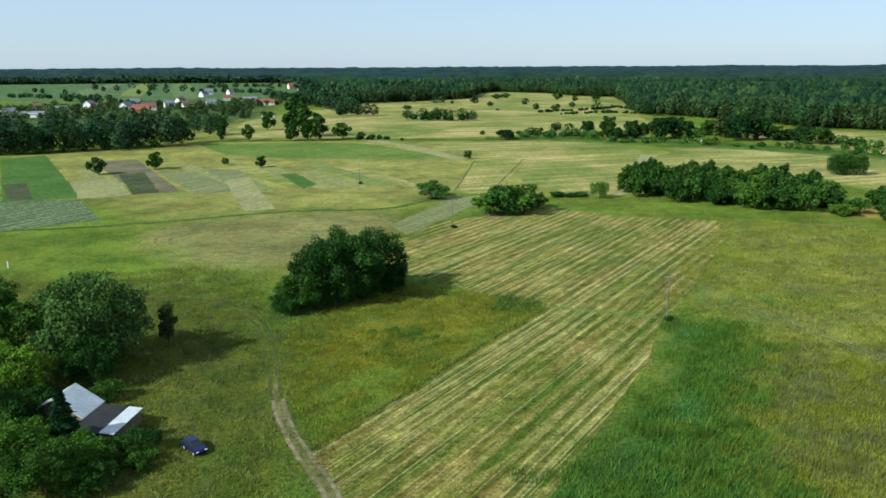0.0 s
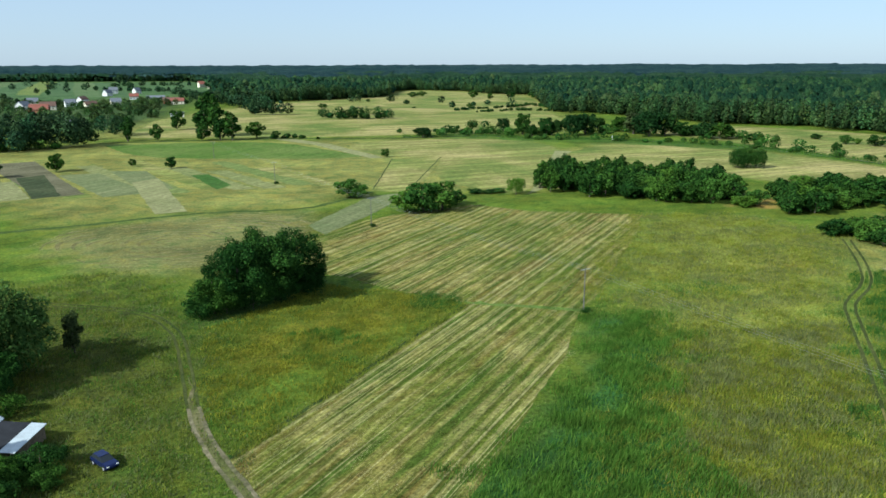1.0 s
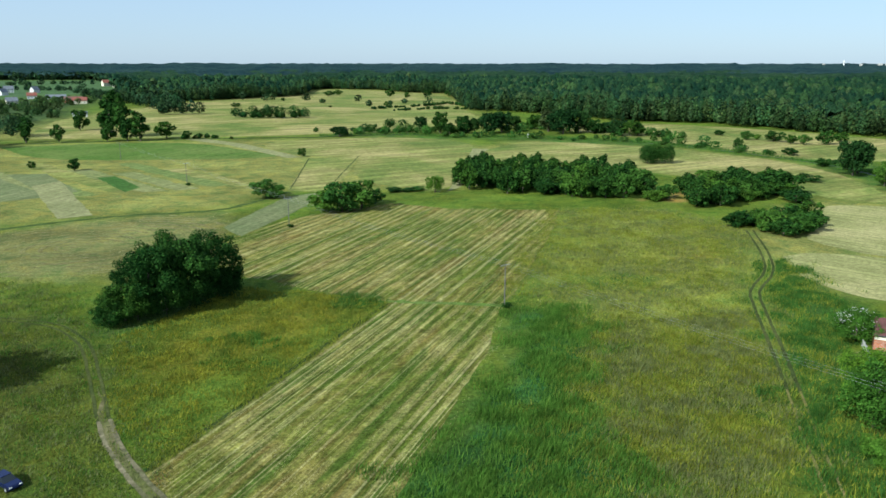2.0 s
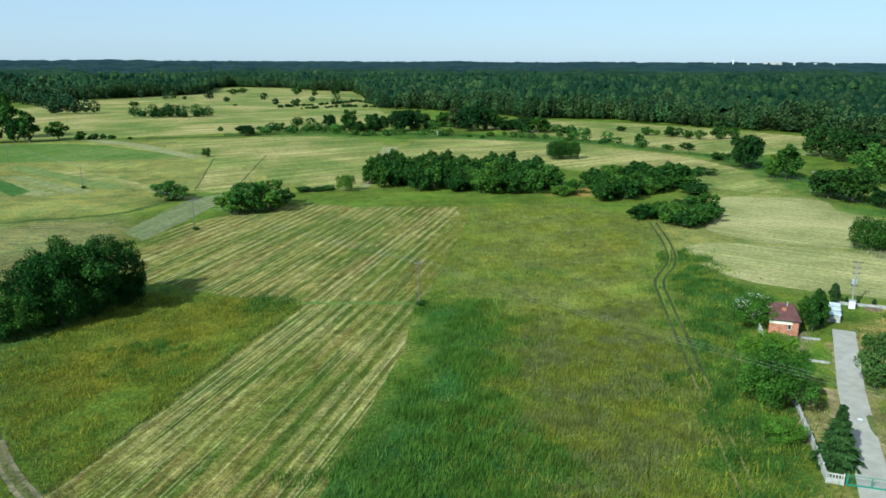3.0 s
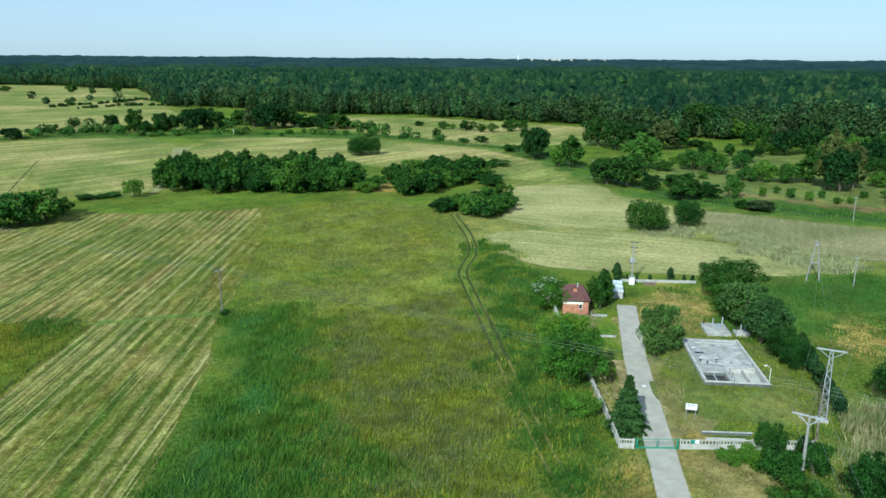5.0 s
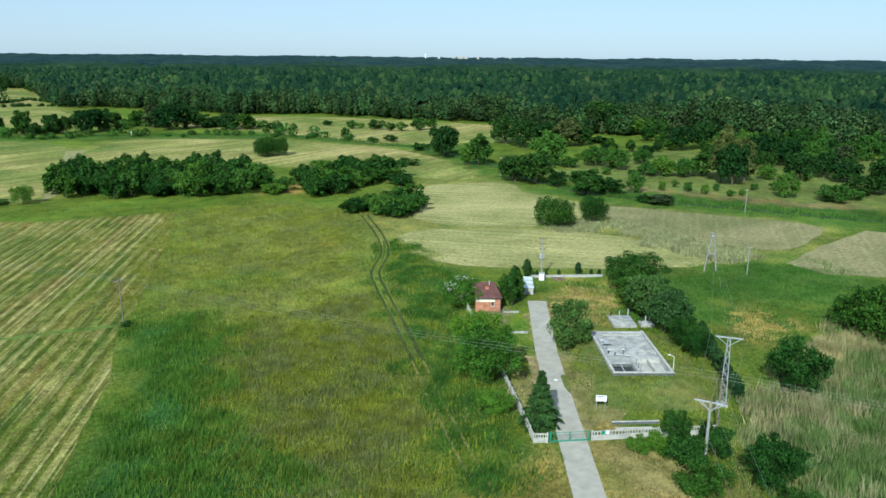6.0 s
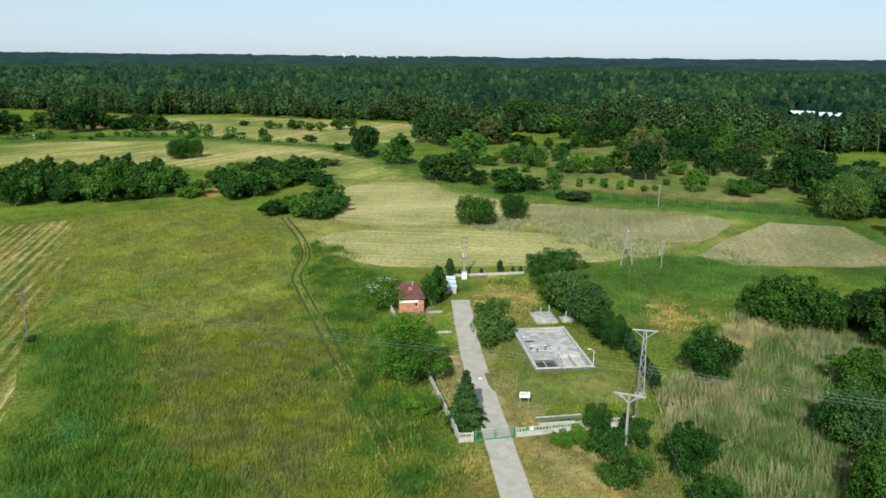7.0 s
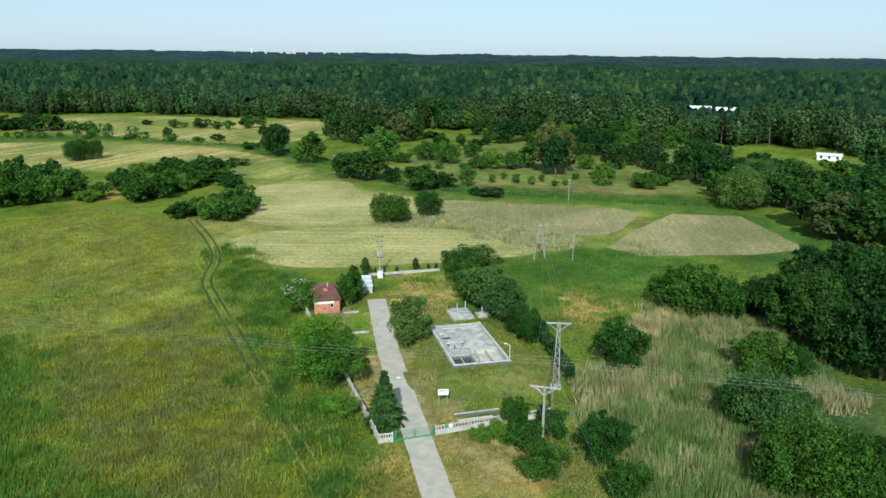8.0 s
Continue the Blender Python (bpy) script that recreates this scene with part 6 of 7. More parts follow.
# -- brick pump house --
def pump_house():
    L, D, H, R = 4.9, 6.0, 3.05, 5.3
    h = thing("pump_house", "small orange brick house with a brown hipped roof", "house", (101.5, 104.6, 0), -39.3)
    t = 0.3
    # the front wall has a window hole: built of piers, sill and lintel
    part("front_wall", boxes((0, 3.15, 0, t, -0.1, 2.05), (3.75, L, 0, t, -0.1, 2.05), (3.15, 3.75, 0, t, -0.1, 1.1)), M_BRICK, h)
    part("side_wall", boxes((L - t, L, t, D, -0.1, 2.05)), M_BRICK, h)
    part("side_wall", boxes((0, t, t, D, -0.1, 2.05)), M_BRICK, h)
    part("back_wall", boxes((t, L - t, D - t, D, -0.1, 2.05)), M_BRICK, h)
    part("render_band", boxes((-0.003, 3.9, -0.003, t, 2.05, H)), M_CREAM, h, "cream rendered band under the eaves")
    part("upper_wall", boxes((3.9, L, 0, D, 2.05, H), (-0.0, 3.9, t, D, 2.05, H)), M_BRICK, h)
    part("corner_pier", boxes((L - 0.55, L + 0.12, -0.14, 0.0, -0.1, H)), M_BRICK, h)
    w = part("window", boxes((3.15, 3.75, 0.12, 0.17, 1.1, 2.05)), M_GLASS, h, "dark small window")
    part("frame", boxes((3.15, 3.21, 0.08, 0.12, 1.1, 2.05), (3.69, 3.75, 0.08, 0.12, 1.1, 2.05), (3.21, 3.69, 0.08, 0.12, 1.99, 2.05), (3.21, 3.69, 0.08, 0.12, 1.1, 1.16)), M_WHITE, w)
    part("sill", boxes((3.1, 3.8, -0.1, 0.12, 1.02, 1.1)), M_CONCRETE_PALE, w)
    d = part("door", boxes((L - 0.02, L + 0.03, 2.2, 3.15, 0.0, 2.02)), M_PLANK, h, "brown boarded side door")
    part("handle", rod((L + 0.06, 2.35, 1.0), (L + 0.06, 2.45, 1.0), 0.015), M_STEEL, d)
    e = 0.45
    x0, x1, y0, y1 = -0.25, L + e, -e, D + e
    ze, rx, ry = H - 0.05, L - 0.9, D / 2
    for name, c in (("roof_slope", ((x0, y0, ze), (x1, y0, ze), (rx, ry, R), (x0, ry, R))), ("roof_slope", ((x1, y1, ze), (x0, y1, ze), (x0, ry, R), (rx, ry, R)))):
        s = part(name, plate(c, 0.09), M_ROOF_BROWN, h)
        n = 11
        for k in range(1, n):
            f = k / n
            ya, za = c[0][1] + (ry - c[0][1]) * f, ze + (R - ze) * f
            xe = x1 + (rx - x1) * f
            part("tile_course", boxes((x0, xe, ya - 0.02, ya + 0.02, za - 0.01, za + 0.035)), M_ROOF_BROWN, s)
    part("roof_hip", plate(((x1, y0, ze), (x1, y1, ze), (rx, ry, R)), 0.09), M_ROOF_BROWN, h)
    part("gable", prism(((0, 0), (D, 0), (D / 2, R - H - 0.1)), 0, 0.25), M_BRICK, h).matrix_basis = pose(0.25, 0, H, 0, 0, 90)
    part("chimney", boxes((2.0, 2.75, 1.4, 1.95, 3.6, 4.75), bevel=0.02), M_BRICK, h, "low brick chimney")
    part("vent_pipe", rod((2.9, 2.4, 4.4), (2.9, 2.4, 5.75), 0.11), M_STEEL, h, "pale metal vent pipe")
    part("gutter", rod((x0, y0 - 0.05, ze - 0.05), (x1, y0 - 0.05, ze - 0.05), 0.06), M_DARK_STEEL, h)
    part("downpipe", rod((L + 0.1, -0.2, 0.0), (L + 0.1, -0.2, ze - 0.1), 0.045), M_DARK_STEEL, h)


pump_house()
# -- low shed of grey sheet at the end of the drive --
shed = thing("storage_shed", "low grey sheet-metal shed with stepped roof", "shed", (118.0, 105.2, 0), -43)
for i in range(3):
    z = 1.5 + 0.35 * i
    b = part("bay", boxes((-1.05, 1.05, i * 1.9, i * 1.9 + 1.88, 0, z)), M_CONCRETE, shed)
    part("roof_sheet", plate(((-1.2, i * 1.9 - 0.15, z + 0.04), (1.2, i * 1.9 - 0.15, z + 0.04), (1.2, i * 1.9 + 1.85, z + 0.16), (-1.2, i * 1.9 + 1.85, z + 0.16)), 0.05), M_SHEET_PALE, b)
heap = thing("timber_stack", "low stack of sawn brown timber", "timber", (131.3, 107.9, 0), -44)
for i in range(5):
    for k in range(3):
        part("plank", boxes((-1.4 + 0.04 * k, 1.4 - 0.03 * i, -0.5 + i * 0.21, -0.32 + i * 0.21, k * 0.2, k * 0.2 + 0.18), bevel=0.01), M_PLANK, heap)
# paved strip and bench-like beams by the house
for k, (x, y) in enumerate(((99.4, 90.6), (106.4, 99.4))):
    w = thing("garden_wall", "low pale concrete edging by the house", "wall", (x, y, 0), -43 + 6 * k)
    part("coping", boxes((-1.6, 1.6, -0.12, 0.12, 0.30, 0.38)), M_CONCRETE, w)
    part("wall_body", boxes((-1.55, 1.55, -0.09, 0.09, -0.05, 0.30)), M_CONCRETE, w)

# -- settling tank on its grassed mound --
TANK = Matrix.Translation((93.55, 65.45, 0)) @ Matrix.Rotation(math.atan2(-6.2, 7.2), 4, "Z")
TANK_TURN = math.degrees(math.atan2(-6.2, 7.2))
TW, TL, TZ = 9.6, 18.3, 2.2


def mound_height(x, y):
    p = TANK.inverted() @ Vector((x, y, 0))
    dx, dy = max(-p.x, 0, p.x - TW), max(-p.y, 0, p.y - TL)
    d = math.hypot(dx, dy)
    reach = 8.5 if p.y < 4 else 6.0
    s = max(0.0, 1 - d / reach)
    return 1.75 * s * s * (3 - 2 * s)


def build_mound():
    cx, cy = (TANK @ Vector((TW / 2, TL / 2, 0))).xy
    n, half = 64, 20.0
    verts, tris = [], []
    for i in range(n + 1):
        for j in range(n + 1):
            x, y = cx - half + 2 * half * i / n, cy - half + 2 * half * j / n
            h = mound_height(x, y)
            verts.append((x, y, h + 0.10 * h * noise.noise((x * 0.5, y * 0.5, 0)) - (0.03 if h == 0 else -0.008)))
            if i and j:
                a, b, c, d = (i - 1) * (n + 1) + j - 1, i * (n + 1) + j - 1, i * (n + 1) + j, (i - 1) * (n + 1) + j
                p = TANK.inverted() @ Vector((x, y, 0))
                if not (0.7 < p.x < TW - 0.1 and 0.7 < p.y < TL - 0.1):
                    tris += [(a, b, c), (a, c, d)]
    me = mesh_np("mound", verts, tris)
    me.materials.append(field_material("mound_grass", ((0.3, (0.06, 0.10, 0.025)), (0.5, (0.10, 0.125, 0.035)), (0.72, (0.19, 0.16, 0.06))), 0, 3.0, 0.12, 0.8, 0.05))
    tagged(new("mound", me), "grassed earth mound round the concrete tank", "ground", "", "structure")


build_mound()


def tank():
    p = thing("settling_tank", "weathered pale concrete settling tank with open pits", "tank", (93.55, 65.45, 0), TANK_TURN)
    w = 0.35
    part("front_wall", boxes((0, TW, 0, w, 0.2, TZ), bevel=0.03), M_CONCRETE_DARK, p, "dark concrete outer wall")
    part("front_coping", boxes((-0.05, TW + 0.05, -0.06, w + 0.02, TZ, TZ + 0.14), bevel=0.02), M_CONCRETE_PALE, p)
    for x in (0, TW - w):
        part("side_wall", boxes((x, x + w, w, TL - w, 0.2, TZ), bevel=0.02), M_CONCRETE, p)
        part("side_coping", boxes((x - 0.05, x + w + 0.04, w + 0.03, TL, TZ, TZ + 0.13), bevel=0.02), M_CONCRETE_PALE, p)
    part("back_wall", boxes((0, TW, TL - w, TL, 0.2, TZ - 0.003), bevel=0.02), M_CONCRETE, p)
    deck = TZ - 0.18
    # deck slabs, open over two pits at the front
    n = 6
    for k in range(n):
        y0, y1 = 6.6 + (TL - w - 6.6) * k / n, 6.6 + (TL - w - 6.6) * (k + 1) / n
        for x0, x1 in ((w + 0.01, 4.75), (4.78, TW - w - 0.01)):
            part("deck_slab", boxes((x0, x1, y0 + 0.015, y1 - 0.015, deck - 0.2, deck + 0.02 * math.sin(k * 2.1 + x0)), bevel=0.015), M_CONCRETE, p)
    part("deck_slab", boxes((w + 0.01, 4.9, 4.4, 6.585, deck - 0.2, deck - 0.01), bevel=0.015), M_CONCRETE, p)
    part("dividing_wall", boxes((4.05, 4.9, w + 0.01, 4.39, 0.3, deck), bevel=0.02), M_CONCRETE, p)
    part("pit_floor", boxes((w, 4.05, w, 4.4, 0.2, 0.5)), M_CONCRETE_DARK, p, "dark concrete pit floor")
    part("pit_floor", boxes((4.9, TW - w, w, 6.6, 0.2, 1.25)), M_CONCRETE_PALE, p, "pale dry pit floor")
    part("pit_back", boxes((4.9, TW - w, 6.35, 6.6, 1.25, deck - 0.2)), M_CONCRETE_PALE, p)
    part("pit_back", boxes((w, 4.05, 4.2, 4.4, 0.5, deck - 0.2)), M_CONCRETE_DARK, p)
    for i in range(7):
        part("grating_bar", boxes((0.5, 4.0, 0.8 + i * 0.5, 0.88 + i * 0.5, 1.5, 1.6)), M_DARK_STEEL, p)
    part("beam", boxes((2.2, 2.35, w, 4.3, 1.58, 1.72)), M_STEEL, p)
    part("sluice", boxes((7.0, 7.1, 0.6, 6.3, 1.25, 1.95)), M_CONCRETE_PALE, p)
    # valves, hatches and pipes on the deck
    for i, (x, y) in enumerate(((1.1, 8.2), (1.0, 9.6), (1.3, 11.0), (0.9, 12.5), (2.0, 7.4), (3.1, 7.2), (3.6, 8.4), (5.6, 7.4))):
        v = part("valve", rod((x, y, deck - 0.02), (x, y, deck + 0.75), 0.09), M_STEEL if i % 2 else M_DARK_STEEL, p)
        part("handwheel", rod((x, y, deck + 0.72), (x, y, deck + 0.78), 0.24, None, 12), M_WHITE if i % 3 == 0 else M_STEEL, v)
    for x, y, s in ((1.8, 13.6, 0.55), (6.8, 9.4, 0.7), (7.9, 12.6, 0.6), (3.2, 15.2, 0.7), (5.4, 11.6, 0.5), (2.4, 10.2, 0.6)):
        part("hatch", boxes((x - s, x + s, y - s * 0.7, y + s * 0.7, deck + 0.012, deck + 0.10), bevel=0.02), M_CONCRETE_PALE if s > 0.58 else M_STEEL, p)
    part("pipe", rod((0.75, 7.0, deck + 0.25), (0.75, 15.4, deck + 0.25), 0.11, None, 10), M_STEEL, p)
    part("pipe", rod((1.9, 7.6, deck + 0.2), (4.6, 6.9, deck + 0.2), 0.09, None, 10), M_STEEL, p)
    part("pipe", rod((2.4, 11.8, deck + 0.2), (0.8, 11.8, deck + 0.2), 0.09, None, 10), M_DARK_STEEL, p)
    part("channel", boxes((2.0, 8.6, 16.4, 16.9, deck + 0.012, deck + 0.16), bevel=0.02), M_CONCRETE_PALE, p)
    for x in (5.0, 5.0 + 1.4, 5.0 + 2.8):
        part("rail_post", rod((4.5 + (x - 5) * 0.0, 0.8 + (x - 5), deck - 0.02), (4.5, 0.8 + (x - 5), deck + 1.0), 0.03), M_DARK_STEEL, p)
    part("rail", rod((4.5, 0.8, deck + 1.0), (4.5, 3.6, deck + 1.0), 0.03), M_DARK_STEEL, p)


tank()
# chambers behind the tank
for (x, y, lx, ly, hz, lab) in ((115.2, 80.8, 4.4, 5.6, 0.55, "grey concrete valve chamber behind the tank"), (119.4, 77.6, 2.6, 2.4, 0.5, "small concrete inlet chamber behind the tank")):
    c = thing("valve_chamber", lab, "chamber", (x, y, 0), TANK_TURN)
    part("body", boxes((0, lx, 0, ly, -0.1, hz), bevel=0.04), M_CONCRETE, c)
    part("lid", boxes((0.4, lx * 0.5, 0.4, ly * 0.5, hz + 0.004, hz + 0.12), bevel=0.02), M_CONCRETE_PALE, c)
    part("lid", boxes((lx * 0.55, lx - 0.3, ly * 0.5, ly - 0.4, hz + 0.004, hz + 0.10), bevel=0.02), M_STEEL, c)
    for k in range(3):
        part("vent", rod((0.5 + k * (lx - 1) / 2, ly - 0.5, hz - 0.02), (0.5 + k * (lx - 1) / 2, ly - 0.5, hz + 0.9 + 0.3 * k), 0.12, None, 10), M_DARK_STEEL if k == 0 else M_STEEL, c)
lamp = thing("yard_lamp", "slim white curved yard lamp beside the tank", "lamp", (*(TANK @ Vector((TW + 0.5, 2.2, 0))).xy, 1.4), TANK_TURN)
part("post", rod((0, 0, -0.2), (0, 0, 2.6), 0.05, 0.04), M_WHITE, lamp)
part("arm", rod((0, 0, 2.58), (-0.55, 0.1, 2.95), 0.035), M_WHITE, lamp)
part("head", boxes((-1.0, -0.5, 0.02, 0.22, 2.88, 3.0), bevel=0.02), M_WHITE, lamp)

# -- barn and car on the other side --
def barn():
    b = thing("barn", "old barn with pale and black sheet roofs among trees", "barn", (-50, 95, 0), -6)
    part("body", boxes((-8.2, -0.3, -0.2, 4.6, -0.1, 2.5)), M_PLANK, b)
    part("lean_to_body", boxes((-0.297, 5.9, -3.6, 4.0, -0.1, 2.1)), M_PLANK, b)
    part("gable", prism(((-8.2, 2.5), (-0.3, 2.5), (-4.2, 5.1)), -0.1, 4.5), M_PLANK, b)
    r = part("roof_sheet", plate(((-4.2, -0.7, 5.3), (0.0, -0.7, 2.6), (0.0, 5.0, 2.6), (-4.2, 5.0, 5.3)), 0.08), M_SHEET_PALE, b, "pale blue-white sheet metal roof slope")
    part("roof_sheet", plate(((-8.6, -0.7, 2.6), (-4.2, -0.7, 5.3), (-4.2, 5.0, 5.3), (-8.6, 5.0, 2.6)), 0.08), M_SHEET_PALE, b, "pale sheet metal roof slope")
    for k in range(7):
        y = -0.5 + k * 0.8
        part("seam", plate(((-4.2, y, 5.33), (0.0, y, 2.63), (0.0, y + 0.05, 2.63), (-4.2, y + 0.05, 5.33)), 0.03), M_SHEET_PALE, r)
    # black plate at roof height between the two pale roofs
    part("black_roof", plate(((0.03, -3.9, 2.55), (4.2, -3.9, 2.25), (4.2, 4.3, 2.25), (0.03, 4.3, 2.55)), 0.08), M_BLACK_ROOF, b, "black lean-to roof")
    part("pale_roof", plate(((4.23, -4.0, 2.45), (6.3, -4.0, 2.3), (6.3, 4.0, 2.3), (4.23, 4.0, 2.45)), 0.08), M_SHEET_PALE, b, "pale sheet strip roof")


barn()


def car():
    c = thing("car", "dark blue hatchback car parked on the grass", "car", (-33.4, 90.2, 0), -44)
    prof = ((-2.05, 0.35), (-2.08, 0.75), (-1.95, 0.98), (-1.1, 1.0), (0.9, 0.95), (1.85, 0.82), (2.05, 0.6), (2.02, 0.32))
    bm = prism(prof, -0.86, 0.86)
    bmesh.ops.bevel(bm, geom=[e for e in bm.edges], offset=0.06, segments=2, affect="EDGES")
    part("body", bm, M_CAR, c)
    bm = bmesh.new()
    lo = [bm.verts.new(p) for p in ((-1.9, -0.8, 0.97), (0.95, -0.8, 0.95), (0.95, 0.8, 0.95), (-1.9, 0.8, 0.97))]
    hi = [bm.verts.new(p) for p in ((-1.45, -0.62, 1.46), (0.1, -0.62, 1.46), (0.1, 0.62, 1.46), (-1.45, 0.62, 1.46))]
    bm.faces.new(hi)
    for i in range(4):
        bm.faces.new((lo[i], lo[(i + 1) % 4], hi[(i + 1) % 4], hi[i]))
    part("windows", bm, M_GLASS, c, "dark tinted glass")
    part("roof", boxes((-1.5, 0.15, -0.64, 0.64, 1.455, 1.50), bevel=0.02), M_CAR, c)
    for x in (-1.25, 1.3):
        for y in (-0.8, 0.8):
            wheel = part("wheel", rod((x, y - 0.1, 0.31), (x, y + 0.1, 0.31), 0.31, None, 16), M_TYRE, c)
            part("rim", rod((x, y + (0.1 if y > 0 else -0.1), 0.31), (x, y + (0.115 if y > 0 else -0.115), 0.31), 0.19, None, 12), M_STEEL, wheel)
    for y in (-0.62, 0.62):
        part("headlight", boxes((1.93, 2.06, y - 0.17, y + 0.17, 0.60, 0.74), bevel=0.02), M_WHITE, c)
        part("tail_light", boxes((-2.09, -1.98, y - 0.14, y + 0.14, 0.68, 0.90), bevel=0.02), plain("red_lens", (0.3, 0.01, 0.01), 0.2) if y < 0 else bpy.data.materials["red_lens"], c)


car()
mk = thing("marker_post", "white marker post in the meadow", "post", (-111.3, 183.4, 0))
part("shaft", boxes((-0.12, 0.12, -0.12, 0.12, -0.1, 1.8), bevel=0.02), M_WHITE, mk)
mk = thing("marker_post", "pale post on the river bank", "post", (166, 479, 0))
part("shaft", boxes((-0.3, 0.3, -0.2, 0.2, -0.1, 3.2), bevel=0.02), M_WHITE, mk)

# -- stream --
STREAM = smooth_line([(420, -80), (320, 20), (278, 62), (258, 80), (246, 118), (233, 145), (226, 172), (231, 205), (250, 245), (268, 300), (262, 345), (240, 420), (166, 486), (119, 486), (84, 527), (30, 518)])
ribbon("stream", STREAM, 1.9, M_WATER, 0.062, "narrow dark stream winding through the meadow", "water", 0.7, 3.0)

# -- village and far buildings --
M_TILE_RED = plain("red_roof_tile", (0.22, 0.075, 0.052), 0.8, 0, 0.2, 0.6)
M_TILE_GREY = plain("grey_roof", (0.16, 0.17, 0.19), 0.7, 0, 0.2, 0.6)
M_TILE_BROWN = plain("brown_roof_tile", (0.13, 0.075, 0.055), 0.8, 0, 0.2, 0.6)


def house(x, y, w, d, h, rise, turn, wall, roof, label, name="house", category="house", group="village houses", windows=3):
    p = thing(name, label, category, (x, y, 0), turn, group)
    part("wall", boxes((-w / 2, w / 2, -d / 2, d / 2, -0.1, h)), wall, p)
    part("gable", prism(((-d / 2, h), (d / 2, h), (0, h + rise)), -w / 2 + 0.01, w / 2 - 0.01), wall, p).matrix_basis = pose(0, 0, 0, 0, 0, 90)
    e = 0.5
    for s in (-1, 1):
        r = part("roof", plate(((-w / 2 - e, s * (d / 2 + e), h - 0.25), (w / 2 + e, s * (d / 2 + e), h - 0.25), (w / 2 + e, 0, h + rise + 0.15), (-w / 2 - e, 0, h + rise + 0.15)), 0.2), roof, p)
        if s == 1:
            part("chimney", boxes((w * 0.2, w * 0.2 + 0.7, 0.2, 0.9, h + rise * 0.6, h + rise + 1.0)), M_TILE_BROWN, r)
        for i in range(windows):
            wx = -w / 2 + w * (i + 0.5) / windows
            for z in ((1.0,) if h < 4.5 else (1.0, 3.8)):
                win = part("window", boxes((wx - 0.55, wx + 0.55, min(s * d / 2, s * (d / 2 + 0.03)), max(s * d / 2, s * (d / 2 + 0.03)), z, z + 1.35)), M_GLASS, p)
                part("sill", boxes((wx - 0.65, wx + 0.65, min(s * d / 2, s * (d / 2 + 0.12)), max(s * d / 2, s * (d / 2 + 0.12)), z - 0.1, z - 0.005)), M_WHITE, win)
    return p


VILLAGE = ((-419, 768, 26, 10, 4, 2.2, 5, "g", "w"), (-424, 840, 12, 9, 4, 4, 30, "g", "c"), (-434, 930, 12, 10, 5.5, 4, 80, "g", "w"), (-412, 905, 14, 9, 4, 4, 10, "b", "c"), (-398, 980, 12, 9, 5.5, 4, 20, "g", "c"),
           (-372, 890, 14, 10, 5, 4.5, 75, "g", "w"), (-345, 888, 16, 10, 4.5, 4.5, 15, "b", "c"), (-333, 834, 18, 11, 4.0, 5.0, 10, "r", "b"), (-343, 949, 12, 9, 5, 4, 30, "g", "w"), (-305, 905, 13, 9, 4.5, 4, 40, "b", "c"),
           (-243, 668, 8, 6, 3.0, 1.4, 20, "g", "w"), (-397, 1260, 14, 9, 5, 5, 70, "g", "w"), (-418, 1358, 14, 10, 6, 5, 20, "g", "w"), (-378, 1353, 12, 9, 5, 5, 60, "g", "w"), (-280, 1091, 24, 11, 4, 3, 12, "g", "w"),
           (-240, 1010, 20, 11, 4.2, 3.5, 8, "b", "b"), (-228, 990, 16, 10, 4.2, 3.5, 8, "r", "c"), (-174, 751, 12, 8, 3.2, 1.5, 10, "g", "w"), (-460, 800, 14, 9, 4, 4, 40, "g", "c"), (-480, 900, 14, 9, 4, 4, 10, "b", "w"), (-505, 830, 12, 9, 4, 4, 70, "g", "c"),
           (-300, 980, 12, 9, 4.6, 4, 25, "g", "c"), (-360, 1040, 12, 9, 4.6, 4, 65, "b", "w"), (-320, 1130, 12, 9, 4.6, 4, 15, "r", "w"))
ROOFS = {"g": (M_TILE_GREY, "grey"), "b": (M_TILE_BROWN, "brown"), "r": (M_TILE_RED, "red")}
WALLS = {"w": (M_WHITE, "white"), "c": (M_CREAM, "cream"), "r": (M_TILE_RED, "red"), "b": (M_BRICK, "brick")}
for x, y, w, d, h, rise, turn, rf, wl in VILLAGE:
    house(x, y, w, d, h, rise, turn, WALLS[wl][0], ROOFS[rf][0], "village house with %s walls and a %s pitched roof" % (WALLS[wl][1], ROOFS[rf][1]))
house(-330, 1690, 26, 14, 7, 6, 30, M_CREAM, M_TILE_RED, "long school building with an orange-red roof", "school", "school", "", 8)
house(-285, 1615, 48, 14, 9, 1.2, 12, M_CREAM, M_CREAM, "long cream school wing with a flat pale roof", "school", "school", "", 12)
for x, y, w, d, h, turn in ((580, 178, 15, 10, 7.6, -73), (584, 160, 14, 10, 7.2, -73)):
    house(x, y, w, d, h + 4.5, 1.2, turn, M_WHITE, M_SHEET_PALE, "white hall with a pale roof in the wood", "hall", "hall", "white halls in the wood", 5)
for x, y, w, d, h, turn in ((420, 63, 11, 5, 2.9, -80),):
    house(x, y, w, d, h, 0.6, turn, M_WHITE, M_SHEET_PALE, "small white shed before the wood", "shed", "shed", "white sheds before the wood", 3)
AZ = radians(40.28)
tw = thing("water_tower", "white tower rising over the distant wood", "tower", (4400 * math.sin(AZ), 4400 * math.cos(AZ), 0))
part("shaft", rod((0, 0, 0), (0, 0, 55), 4.2, 3.4, 16), M_WHITE, tw)
part("head", rod((0, 0, 47), (0, 0, 56), 5.4, 4.8, 16), M_WHITE, tw)
